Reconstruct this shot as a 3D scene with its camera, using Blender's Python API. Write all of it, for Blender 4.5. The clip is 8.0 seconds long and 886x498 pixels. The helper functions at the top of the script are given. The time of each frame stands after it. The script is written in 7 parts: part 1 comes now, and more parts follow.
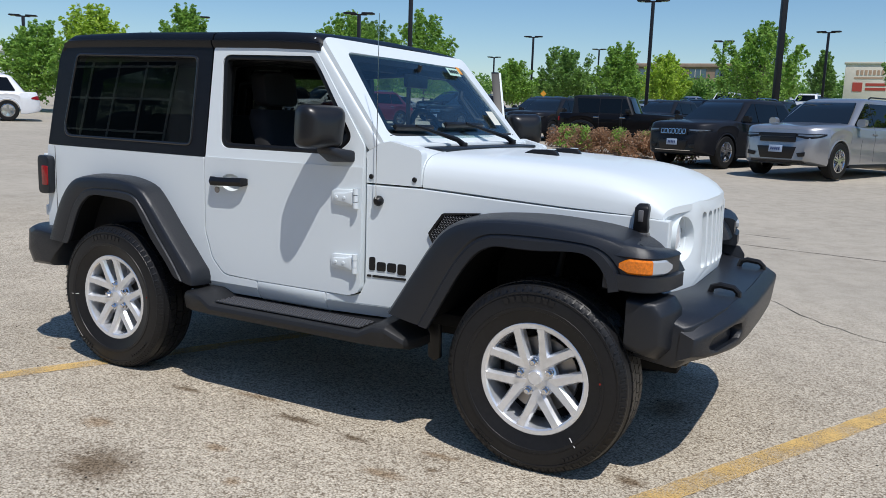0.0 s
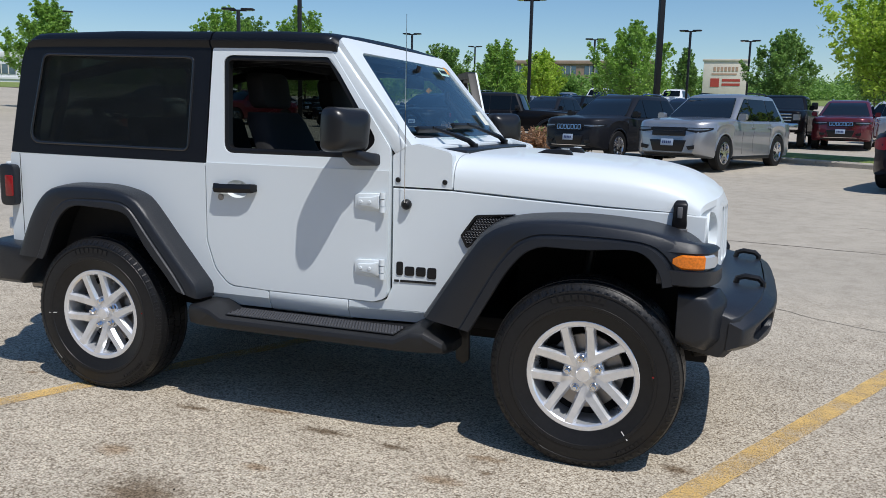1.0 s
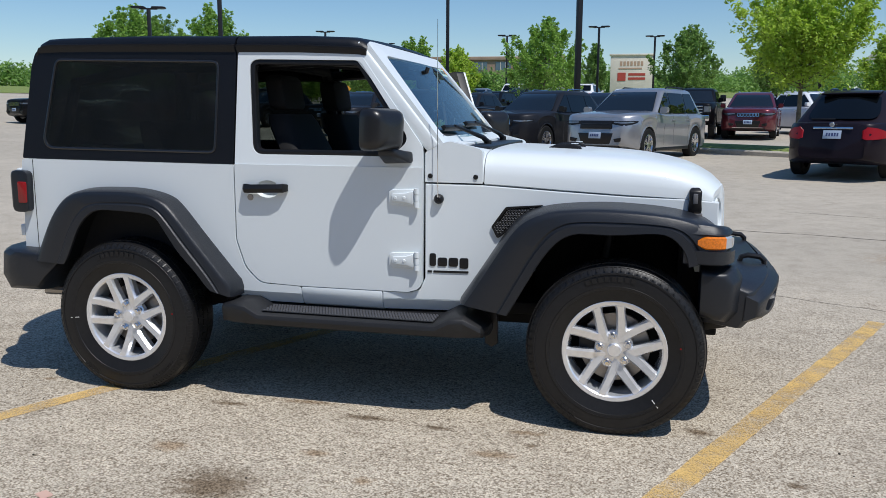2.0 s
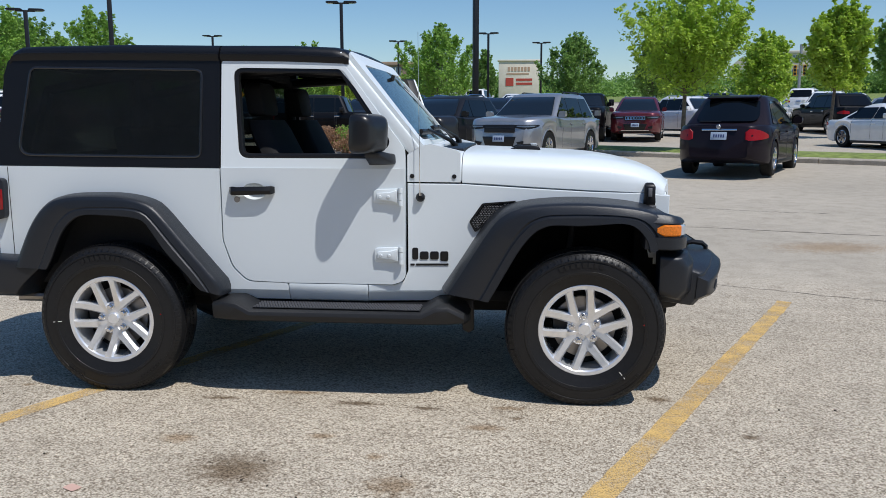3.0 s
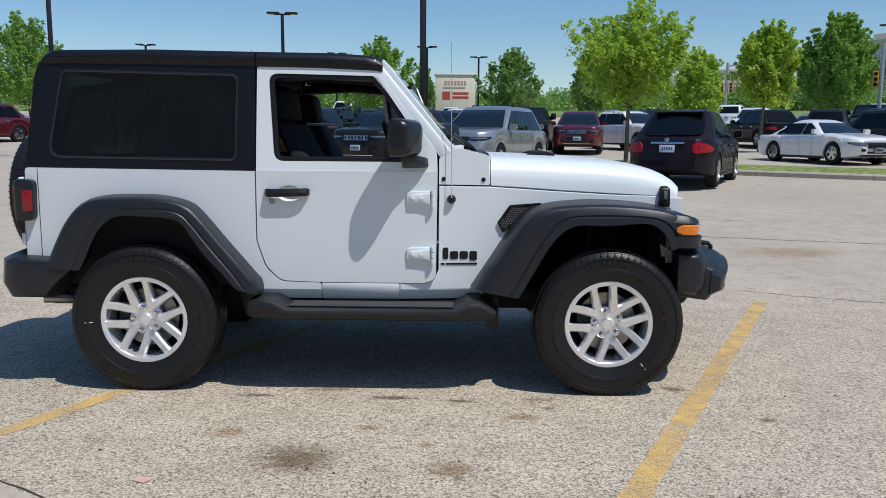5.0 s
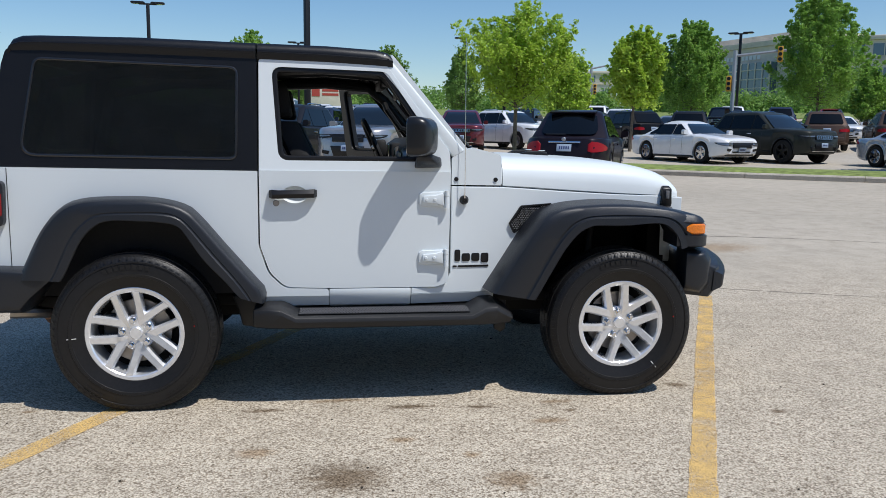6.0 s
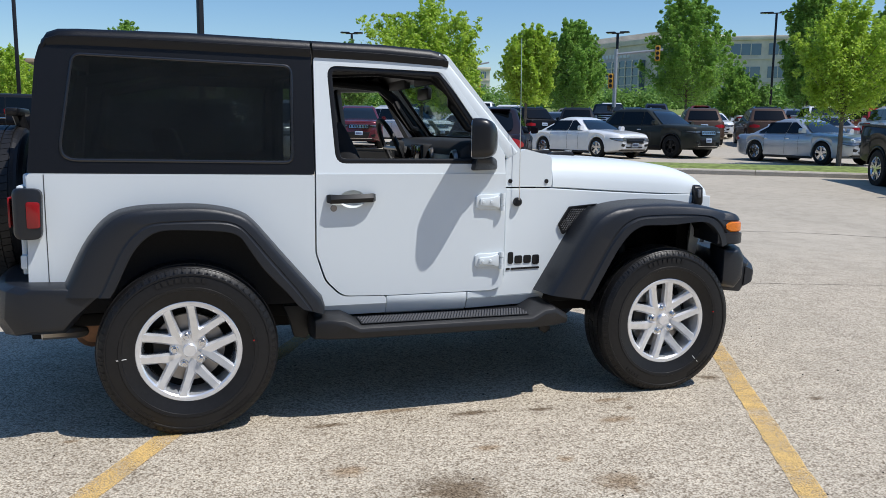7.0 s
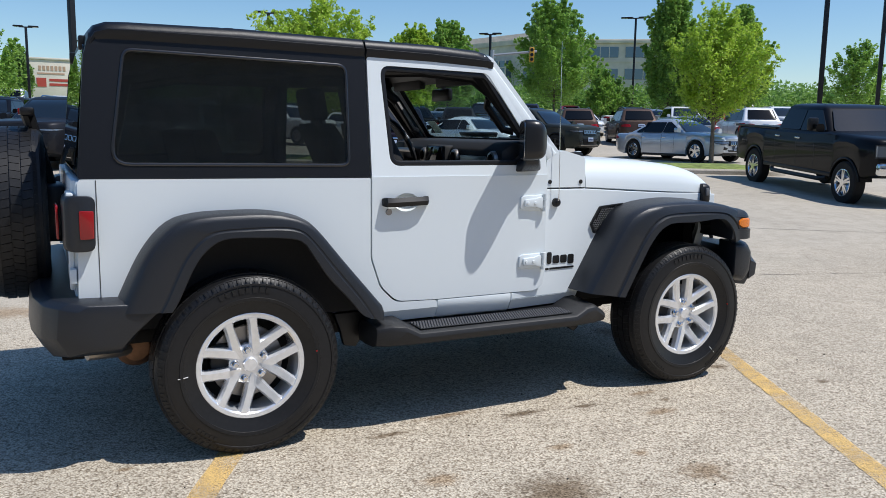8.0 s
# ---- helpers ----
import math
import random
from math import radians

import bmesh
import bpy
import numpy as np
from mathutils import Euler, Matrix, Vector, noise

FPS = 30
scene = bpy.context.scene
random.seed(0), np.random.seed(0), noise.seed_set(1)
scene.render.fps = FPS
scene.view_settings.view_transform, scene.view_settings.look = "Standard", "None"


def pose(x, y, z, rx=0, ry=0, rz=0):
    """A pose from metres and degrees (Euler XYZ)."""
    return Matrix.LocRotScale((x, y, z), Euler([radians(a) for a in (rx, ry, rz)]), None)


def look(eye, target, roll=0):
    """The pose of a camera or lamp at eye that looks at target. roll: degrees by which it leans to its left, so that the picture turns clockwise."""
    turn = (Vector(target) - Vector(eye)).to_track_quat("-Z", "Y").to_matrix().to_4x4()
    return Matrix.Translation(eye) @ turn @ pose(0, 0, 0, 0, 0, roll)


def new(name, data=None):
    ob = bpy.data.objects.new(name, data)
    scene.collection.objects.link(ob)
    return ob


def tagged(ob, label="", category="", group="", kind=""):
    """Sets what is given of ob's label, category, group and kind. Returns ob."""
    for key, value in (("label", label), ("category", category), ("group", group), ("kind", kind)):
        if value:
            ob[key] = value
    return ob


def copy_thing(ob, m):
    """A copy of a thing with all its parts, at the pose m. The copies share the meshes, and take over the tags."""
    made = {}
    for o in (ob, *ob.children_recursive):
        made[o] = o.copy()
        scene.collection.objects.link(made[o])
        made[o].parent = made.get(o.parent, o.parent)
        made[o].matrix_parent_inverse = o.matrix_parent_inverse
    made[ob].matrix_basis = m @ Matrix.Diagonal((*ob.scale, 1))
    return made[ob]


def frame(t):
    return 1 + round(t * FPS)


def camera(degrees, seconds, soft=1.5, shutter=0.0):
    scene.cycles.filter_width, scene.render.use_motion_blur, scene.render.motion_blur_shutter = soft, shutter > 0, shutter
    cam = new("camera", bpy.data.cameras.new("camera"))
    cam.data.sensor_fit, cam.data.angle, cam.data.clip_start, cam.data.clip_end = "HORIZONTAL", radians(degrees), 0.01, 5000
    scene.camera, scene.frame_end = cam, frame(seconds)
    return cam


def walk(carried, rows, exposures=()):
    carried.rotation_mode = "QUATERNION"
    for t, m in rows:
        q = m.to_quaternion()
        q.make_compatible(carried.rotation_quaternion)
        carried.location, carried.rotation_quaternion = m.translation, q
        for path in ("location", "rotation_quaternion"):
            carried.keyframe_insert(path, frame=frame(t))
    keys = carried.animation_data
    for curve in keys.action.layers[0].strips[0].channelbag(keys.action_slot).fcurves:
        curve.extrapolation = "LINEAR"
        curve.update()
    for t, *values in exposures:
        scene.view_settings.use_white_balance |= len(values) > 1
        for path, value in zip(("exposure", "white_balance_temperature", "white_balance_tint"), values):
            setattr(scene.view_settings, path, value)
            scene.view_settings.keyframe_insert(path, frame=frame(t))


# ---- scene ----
cam = camera(57.8, 8.0, soft=0.4)
PATH = [
    (0, (2.368, -3.801, 1.411), (1.43, -2.065, 1.087), 1.9),
    (0.5, (2.046, -3.889, 1.418), (1.205, -2.104, 1.094), 1.4),
    (1, (1.742, -4.055, 1.413), (1.079, -2.196, 1.09), 1.3),
    (1.5, (1.477, -4.27, 1.421), (0.962, -2.365, 1.093), 0.9),
    (1.7, (1.421, -4.319, 1.415), (0.916, -2.412, 1.086), 0.5),
    (2.8, (0.93, -4.755, 1.415), (0.702, -2.794, 1.099), 0.2),
    (3, (0.915, -4.811, 1.412), (0.718, -2.846, 1.097), -0.1),
    (3.5, (0.878, -4.981, 1.42), (0.623, -3.022, 1.108), -0.7),
    (4, (0.777, -5.096, 1.421), (0.521, -3.136, 1.115), -0.7),
    (4.5, (0.668, -5.137, 1.407), (0.491, -3.167, 1.111), -0.4),
    (5, (0.422, -5.035, 1.371), (0.39, -3.055, 1.088), 0.4),
    (5.2, (0.293, -4.976, 1.381), (0.322, -2.996, 1.099), 0.7),
    (6.3, (-0.579, -4.786, 1.365), (-0.184, -2.847, 1.075), 0.9),
    (6.5, (-0.741, -4.712, 1.387), (-0.289, -2.786, 1.093), 1.0),
    (7, (-1.196, -4.588, 1.387), (-0.604, -2.7, 1.095), 0.8),
    (7.5, (-1.593, -4.426, 1.377), (-0.793, -2.616, 1.084), 0.9),
    (8, (-2.009, -4.224, 1.387), (-1.113, -2.459, 1.097), 0.8),
]
walk(cam, [(t, look(eye, target, roll)) for t, eye, target, roll in PATH], [(0, 0.02), (5, 0.04), (6.5, 0.17), (8, 0.26)])

# ---- sky and sun ----
SUN_WAY = Vector((-0.43, 0.335, -1.0)).normalized()
world = bpy.data.worlds.new("sky")
scene.world = world
world.use_nodes = True
wn = world.node_tree.nodes
sky = wn.new("ShaderNodeTexSky")
sky.sky_type, sky.sun_disc = "NISHITA", False
sky.sun_elevation = math.asin(-SUN_WAY.z)
sky.sun_rotation = math.atan2(-SUN_WAY.x, -SUN_WAY.y)
sky.air_density, sky.dust_density, sky.ozone_density, sky.altitude = 1.0, 0.5, 3.2, 300
wn["Background"].inputs["Strength"].default_value = 0.102
deep = wn.new("ShaderNodeHueSaturation")
deep.inputs["Saturation"].default_value, deep.inputs["Value"].default_value = 1.2, 1.07
world.node_tree.links.new(sky.outputs["Color"], deep.inputs["Color"])
world.node_tree.links.new(deep.outputs["Color"], wn["Background"].inputs["Color"])
sun_data = bpy.data.lights.new("sun", "SUN")
sun_data.energy, sun_data.angle, sun_data.color = 3.5, radians(0.53), (1.0, 0.975, 0.95)
sun = new("sun", sun_data)
sun.matrix_world = look((0, 0, 30), Vector((0, 0, 30)) + SUN_WAY)

# ---- mesh tools ----
def part(name, bm, mat, parent=None, label="", angle=35):
    """Links a bmesh as one mesh object, under a thing or a part."""
    bmesh.ops.recalc_face_normals(bm, faces=bm.faces[:])
    me = bpy.data.meshes.new(name)
    bm.to_mesh(me)
    bm.free()
    me.polygons.foreach_set("use_smooth", [True] * len(me.polygons))
    me.set_sharp_from_angle(angle=radians(angle))
    me.materials.append(mat)
    ob = new(name, me)
    if parent:
        ob.parent = parent
    if label:
        tagged(ob, label)
    return ob


def firm(*obs):
    """Keeps wide panels flat: their normals follow the large faces, not the rounded rims."""
    for ob in obs:
        mod = ob.modifiers.new("firm", "WEIGHTED_NORMAL")
        mod.keep_sharp, mod.weight = True, 100
    return obs[0]


def thing(name, m, label, category, group="", kind=""):
    ob = new(name)
    ob.empty_display_size = 0.2
    ob.matrix_basis = m
    return tagged(ob, label, category, group, kind)


def merge(bm, add):
    me = bpy.data.meshes.new("tmp")
    add.to_mesh(me)
    add.free()
    bm.from_mesh(me)
    bpy.data.meshes.remove(me)
    return bm


def bevelled(bm, width, segments=2, angle=30):
    edges = [e for e in bm.edges if len(e.link_faces) == 2 and e.calc_face_angle(0) > radians(angle)]
    if width:
        bmesh.ops.bevel(bm, geom=edges, offset=width, segments=segments, profile=0.5, affect="EDGES", clamp_overlap=True)
    return bm


def box(x0, x1, y0, y1, z0, z1, bevel=0.0, into=None):
    bm = bmesh.new()
    bmesh.ops.create_cube(bm, size=1, matrix=Matrix.LocRotScale(((x0 + x1) / 2, (y0 + y1) / 2, (z0 + z1) / 2), None, (abs(x1 - x0), abs(y1 - y0), abs(z1 - z0))))
    bevelled(bm, bevel)
    return merge(into, bm) if into is not None else bm


def loft(sections, ring=True, caps=True, closed=False, into=None, bevel=0.0):
    """Skins a row of sections of equally many points."""
    bm = bmesh.new()
    rows = [[bm.verts.new(p) for p in sec] for sec in sections]
    n = len(rows[0])
    pairs = list(zip(rows, rows[1:])) + ([(rows[-1], rows[0])] if closed else [])
    for a, b in pairs:
        for i in range(n if ring else n - 1):
            j = (i + 1) % n
            quad = [a[i], a[j], b[j], b[i]]
            if len(set(quad)) == 4:
                bm.faces.new(quad)
    if caps and ring and not closed:
        bm.faces.new(rows[0][::-1])
        bm.faces.new(rows[-1])
    bmesh.ops.recalc_face_normals(bm, faces=bm.faces[:])
    bevelled(bm, bevel)
    return merge(into, bm) if into is not None else bm


def prism(pts, a0, a1, axis="y", bevel=0.0, into=None):
    """A polygon, in the two axes other than the given one, drawn out along it."""
    put = {"x": lambda p, a: (a, p[0], p[1]), "y": lambda p, a: (p[0], a, p[1]), "z": lambda p, a: (p[0], p[1], a)}[axis]
    return loft([[put(p, a0) for p in pts], [put(p, a1) for p in pts]], into=into, bevel=bevel)


def revolve(profile, centre, axis="y", n=48, into=None, closed=False):
    """Turns (radius, along) points about an axis through the centre."""
    rows = []
    for k in range(n):
        a = 2 * math.pi * k / n
        c, s = math.cos(a), math.sin(a)
        put = {"y": lambda r, h: (r * c, h, r * s), "x": lambda r, h: (h, r * c, r * s), "z": lambda r, h: (r * c, r * s, h)}[axis]
        rows.append([Vector(put(r, h)) + Vector(centre) for r, h in profile])
    return loft(rows, ring=closed, caps=False, closed=True, into=into)


def disc(centre, r, h0, h1, axis="y", n=24, into=None, bevel=0.0):
    e = min(bevel, r * 0.45)
    prof = [(0.0005, h0), (r - e, h0), (r, h0 + (e if h1 > h0 else -e)), (r, h1 - (e if h1 > h0 else -e)), (r - e, h1), (0.0005, h1)]
    return revolve(prof, centre, axis, n, into)


def tube(pts, r, n=8, into=None, closed=False):
    pts = [Vector(p) for p in pts]
    rs = r if isinstance(r, (list, tuple)) else [r] * len(pts)
    secs, up = [], None
    for i, p in enumerate(pts):
        if closed:
            d = pts[(i + 1) % len(pts)] - pts[i - 1]
        else:
            d = pts[min(i + 1, len(pts) - 1)] - pts[max(i - 1, 0)]
        d.normalize()
        if up is None:
            up = Vector((0, 0, 1)) if abs(d.z) < 0.9 else Vector((1, 0, 0))
        side = d.cross(up).normalized()
        up = side.cross(d).normalized()
        secs.append([p + rs[i] * (math.cos(2 * math.pi * k / n) * side + math.sin(2 * math.pi * k / n) * up) for k in range(n)])
    return loft(secs, closed=closed, into=into)


def rounded(pts, r, n=5):
    """A polygon with rounded corners; r is one radius or one for each corner."""
    rs = r if isinstance(r, (list, tuple)) else [r] * len(pts)
    out = []
    for i, p in enumerate(pts):
        p, a, b = Vector(p), Vector(pts[i - 1]), Vector(pts[(i + 1) % len(pts)])
        if rs[i] <= 0:
            out.append(tuple(p))
            continue
        u, v = (a - p), (b - p)
        t = min(rs[i] / math.tan(u.angle(v) / 2), 0.49 * u.length, 0.49 * v.length)
        q, w = p + u.normalized() * t, p + v.normalized() * t
        for k in range(n + 1):
            s = k / n
            out.append(tuple((1 - s) ** 2 * q + 2 * s * (1 - s) * p + s * s * w))
    return out


def sheet(outline, put, depth, holes=(), bevel=0.004, into=None, cuts=0):
    """A plate with holes: 2D outlines, put(u, v, d) gives the place at d metres behind the face."""
    bm = bmesh.new()
    loops, edges = [], []
    for line in (outline, *holes):
        vs = [bm.verts.new((p[0], p[1], 0)) for p in line]
        loops.append(vs)
        edges += [bm.edges.new((vs[i - 1], vs[i])) for i in range(len(vs))]
    got = bmesh.ops.triangle_fill(bm, use_beauty=True, use_dissolve=False, edges=edges)
    if cuts:
        bmesh.ops.subdivide_edges(bm, edges=bm.edges[:], cuts=cuts, use_grid_fill=True)
    faces = bm.faces[:]
    rim = [e for e in bm.edges if len(e.link_faces) == 1]
    if depth:
        back = bmesh.ops.extrude_face_region(bm, geom=faces)
        vs = {v for v in back["geom"] if isinstance(v, bmesh.types.BMVert)}
        for v in vs:
            v.co.z = depth
        if bevel:
            keep = [e for e in bm.edges if all(abs(v.co.z) < 1e-6 for v in e.verts) and len(e.link_faces) == 2 and any(abs(f.normal.z) < 0.5 for f in (f.normal_update() or f for f in e.link_faces))]
            bmesh.ops.bevel(bm, geom=keep, offset=bevel, segments=2, profile=0.5, affect="EDGES", clamp_overlap=True)
    for v in bm.verts:
        v.co = put(*v.co)
    bmesh.ops.recalc_face_normals(bm, faces=bm.faces[:])
    return merge(into, bm) if into is not None else bm


def flipped(bm):
    """The other side of the vehicle: y turned round."""
    for v in bm.verts:
        v.co.y = -v.co.y
    bmesh.ops.reverse_faces(bm, faces=bm.faces[:])
    return bm


def inset(pts, d):
    """A convex-ish outline drawn inwards by d."""
    n, out = len(pts), []
    area = sum(pts[i - 1][0] * pts[i][1] - pts[i][0] * pts[i - 1][1] for i in range(n))
    sgn = 1 if area > 0 else -1
    for i in range(n):
        a, p, b = Vector(pts[i - 1]), Vector(pts[i]), Vector(pts[(i + 1) % n])
        u, v = (p - a).normalized(), (b - p).normalized()
        na, nb = Vector((-u.y, u.x)) * sgn, Vector((-v.y, v.x)) * sgn
        m = na + nb
        m = m / max(m.length_squared / 2, 0.3)
        out.append(tuple(p + m * d))
    return out


def smooth_line(pts, n):
    """n points evenly along a Catmull-Rom curve through pts."""
    pts = [Vector(p) for p in pts]
    fine = []
    for i in range(len(pts) - 1):
        a, b, c, d = pts[max(i - 1, 0)], pts[i], pts[i + 1], pts[min(i + 2, len(pts) - 1)]
        for k in range(12):
            t = k / 12
            fine.append(0.5 * (2 * b + (c - a) * t + (2 * a - 5 * b + 4 * c - d) * t * t + (3 * b - a - 3 * c + d) * t**3))
    fine.append(pts[-1])
    run = [0.0]
    for a, b in zip(fine, fine[1:]):
        run.append(run[-1] + (b - a).length)
    out, j = [], 0
    for k in range(n):
        s = run[-1] * k / (n - 1)
        while j < len(run) - 2 and run[j + 1] < s:
            j += 1
        f = (s - run[j]) / max(run[j + 1] - run[j], 1e-9)
        out.append(fine[j].lerp(fine[j + 1], min(max(f, 0), 1)))
    return out


def lerp_table(table, x):
    xs, ys = [p[0] for p in table], [p[1] for p in table]
    return float(np.interp(x, xs, ys))


# ---- materials ----
def material(name, colour, rough=0.5, metal=0.0, coat=0.0, spec=0.5):
    m = bpy.data.materials.new(name)
    m.use_nodes = True
    b = m.node_tree.nodes["Principled BSDF"]
    b.inputs["Base Color"].default_value = (*colour, 1)
    b.inputs["Roughness"].default_value = rough
    b.inputs["Metallic"].default_value = metal
    b.inputs["Coat Weight"].default_value = coat
    b.inputs["Coat Roughness"].default_value = 0.03
    b.inputs["Specular IOR Level"].default_value = spec
    return m


def grain(m, scale, low, high, detail=4.0, amount=1.0, bump=0.0, bump_scale=None, rough=None):
    """Varies a material's colour by noise between low and high times its base, with relief."""
    t = m.node_tree
    b = t.nodes["Principled BSDF"]
    co = t.nodes.new("ShaderNodeTexCoord")
    nz = t.nodes.new("ShaderNodeTexNoise")
    nz.inputs["Scale"].default_value, nz.inputs["Detail"].default_value = scale, detail
    t.links.new(co.outputs["Object"], nz.inputs["Vector"])
    ramp = t.nodes.new("ShaderNodeMapRange")
    ramp.inputs["From Min"].default_value, ramp.inputs["From Max"].default_value = 0.3, 0.7
    ramp.inputs["To Min"].default_value, ramp.inputs["To Max"].default_value = low, high
    t.links.new(nz.outputs["Fac"], ramp.inputs["Value"])
    mix = t.nodes.new("ShaderNodeMix")
    mix.data_type, mix.blend_type = "RGBA", "MULTIPLY"
    mix.inputs["Factor"].default_value = amount
    src = b.inputs["Base Color"].links[0].from_socket if b.inputs["Base Color"].links else None
    if src:
        t.links.new(src, mix.inputs["A"])
    else:
        mix.inputs["A"].default_value = b.inputs["Base Color"].default_value
    t.links.new(ramp.outputs["Result"], mix.inputs["B"])
    t.links.new(mix.outputs["Result"], b.inputs["Base Color"])
    if bump:
        n2 = t.nodes.new("ShaderNodeTexNoise")
        n2.inputs["Scale"].default_value, n2.inputs["Detail"].default_value = bump_scale or scale, 3
        t.links.new(co.outputs["Object"], n2.inputs["Vector"])
        bp = t.nodes.new("ShaderNodeBump")
        bp.inputs["Strength"].default_value, bp.inputs["Distance"].default_value = bump, 0.002
        t.links.new(n2.outputs["Fac"], bp.inputs["Height"])
        t.links.new(bp.outputs["Normal"], b.inputs["Normal"])
    if rough:
        r2 = t.nodes.new("ShaderNodeMapRange")
        r2.inputs["To Min"].default_value, r2.inputs["To Max"].default_value = rough
        t.links.new(nz.outputs["Fac"], r2.inputs["Value"])
        t.links.new(r2.outputs["Result"], b.inputs["Roughness"])
    return m


def glass(name, tint, f0=0.04):
    """A thin pane: clear through, mirror-like at a glance."""
    m = bpy.data.materials.new(name)
    m.use_nodes = True
    t = m.node_tree
    t.nodes.remove(t.nodes["Principled BSDF"])
    clear, gloss = t.nodes.new("ShaderNodeBsdfTransparent"), t.nodes.new("ShaderNodeBsdfGlossy")
    mix, edge = t.nodes.new("ShaderNodeMixShader"), t.nodes.new("ShaderNodeLayerWeight")
    clear.inputs["Color"].default_value = (*tint, 1)
    gloss.inputs["Roughness"].default_value = 0.0
    edge.inputs["Blend"].default_value = 0.5
    steep, share = t.nodes.new("ShaderNodeMath"), t.nodes.new("ShaderNodeMath")
    steep.operation, share.operation = "POWER", "MULTIPLY_ADD"
    t.links.new(edge.outputs["Facing"], steep.inputs[0])
    steep.inputs[1].default_value = 5.0
    t.links.new(steep.outputs["Value"], share.inputs[0])
    share.inputs[1].default_value, share.inputs[2].default_value = 1.0 - f0, f0
    t.links.new(share.outputs["Value"], mix.inputs["Fac"])
    t.links.new(clear.outputs["BSDF"], mix.inputs[1])
    t.links.new(gloss.outputs["BSDF"], mix.inputs[2])
    t.links.new(mix.outputs["Shader"], t.nodes["Material Output"].inputs["Surface"])
    return m


WHITE = material("white_paint", (0.74, 0.795, 0.815), 0.42, coat=0.3, spec=0.3)
SEAM = material("dark_panel_gap", (0.05, 0.05, 0.05), 0.7)
BLACK_TOP = grain(material("black_hardtop", (0.0042, 0.005, 0.0075), 0.40, spec=0.38), 900, 0.8, 1.2, bump=0.2)
FLARE = grain(material("grained_plastic", (0.012, 0.0143, 0.0192), 0.38, spec=0.52), 700, 0.8, 1.25, bump=0.3)
BLACK = material("black_plastic", (0.008, 0.008, 0.009), 0.4, spec=0.4)
DARK = material("underbody_black", (0.012, 0.012, 0.012), 0.8, spec=0.2)
RUBBER = grain(material("tyre_rubber", (0.011, 0.011, 0.012), 0.42, spec=0.36), 60, 0.8, 1.2)
ALLOY = grain(material("painted_alloy", (0.86, 0.875, 0.90), 0.25, metal=0.66), 40, 0.93, 1.05)
STEEL = material("dull_steel", (0.35, 0.33, 0.31), 0.4, metal=0.9)
CHROME = material("chrome", (0.75, 0.75, 0.76), 0.12, metal=1.0)
AMBER = grain(material("amber_lens", (0.78, 0.20, 0.010), 0.15, coat=0.4), 120, 0.75, 1.15)
RED_LENS = material("red_lens", (0.30, 0.008, 0.010), 0.25, coat=0.2)
CLEAR_LENS = material("clear_lens", (0.40, 0.43, 0.46), 0.08, coat=0.8)
MIRROR_BLACK = grain(material("mirror_housing", (0.012, 0.012, 0.013), 0.3, spec=0.5), 700, 0.85, 1.2, bump=0.12)
TINTED = glass("privacy_glass", (0.34, 0.37, 0.355), 0.06)
CLEAR = glass("window_glass", (0.78, 0.88, 0.88), 0.09)
TRIM_GLOSS = material("glossy_black_trim", (0.012, 0.012, 0.013), 0.22, spec=0.9)
SEAT = grain(material("black_cloth", (0.012, 0.012, 0.013), 0.85), 300, 0.7, 1.3)
DASH = material("dash_vinyl", (0.02, 0.02, 0.021), 0.6)

# ---- ground ----
RISE = [(0, 0), (2.5, 0), (5, 0.05), (9, 0.17), (13, 0.25), (17, 0.35), (20, 0.42), (26, 0.53), (37, 0.84), (60, 1.9), (90, 3.9), (120, 5.1), (165, 6.25), (220, 7.6), (1200, 14)]


def ground_z(x, y):
    """The lot is level round the parked vehicle and climbs away behind it."""
    s = min(max((y + 1.5) / 5, 0), 1)
    b = min(max((math.degrees(math.atan2(y, x)) - 15) / 25, 0), 1) if x > 0 else 1.0
    return lerp_table(RISE, math.hypot(x, y)) * s * s * (3 - 2 * s) * b * b * (3 - 2 * b)


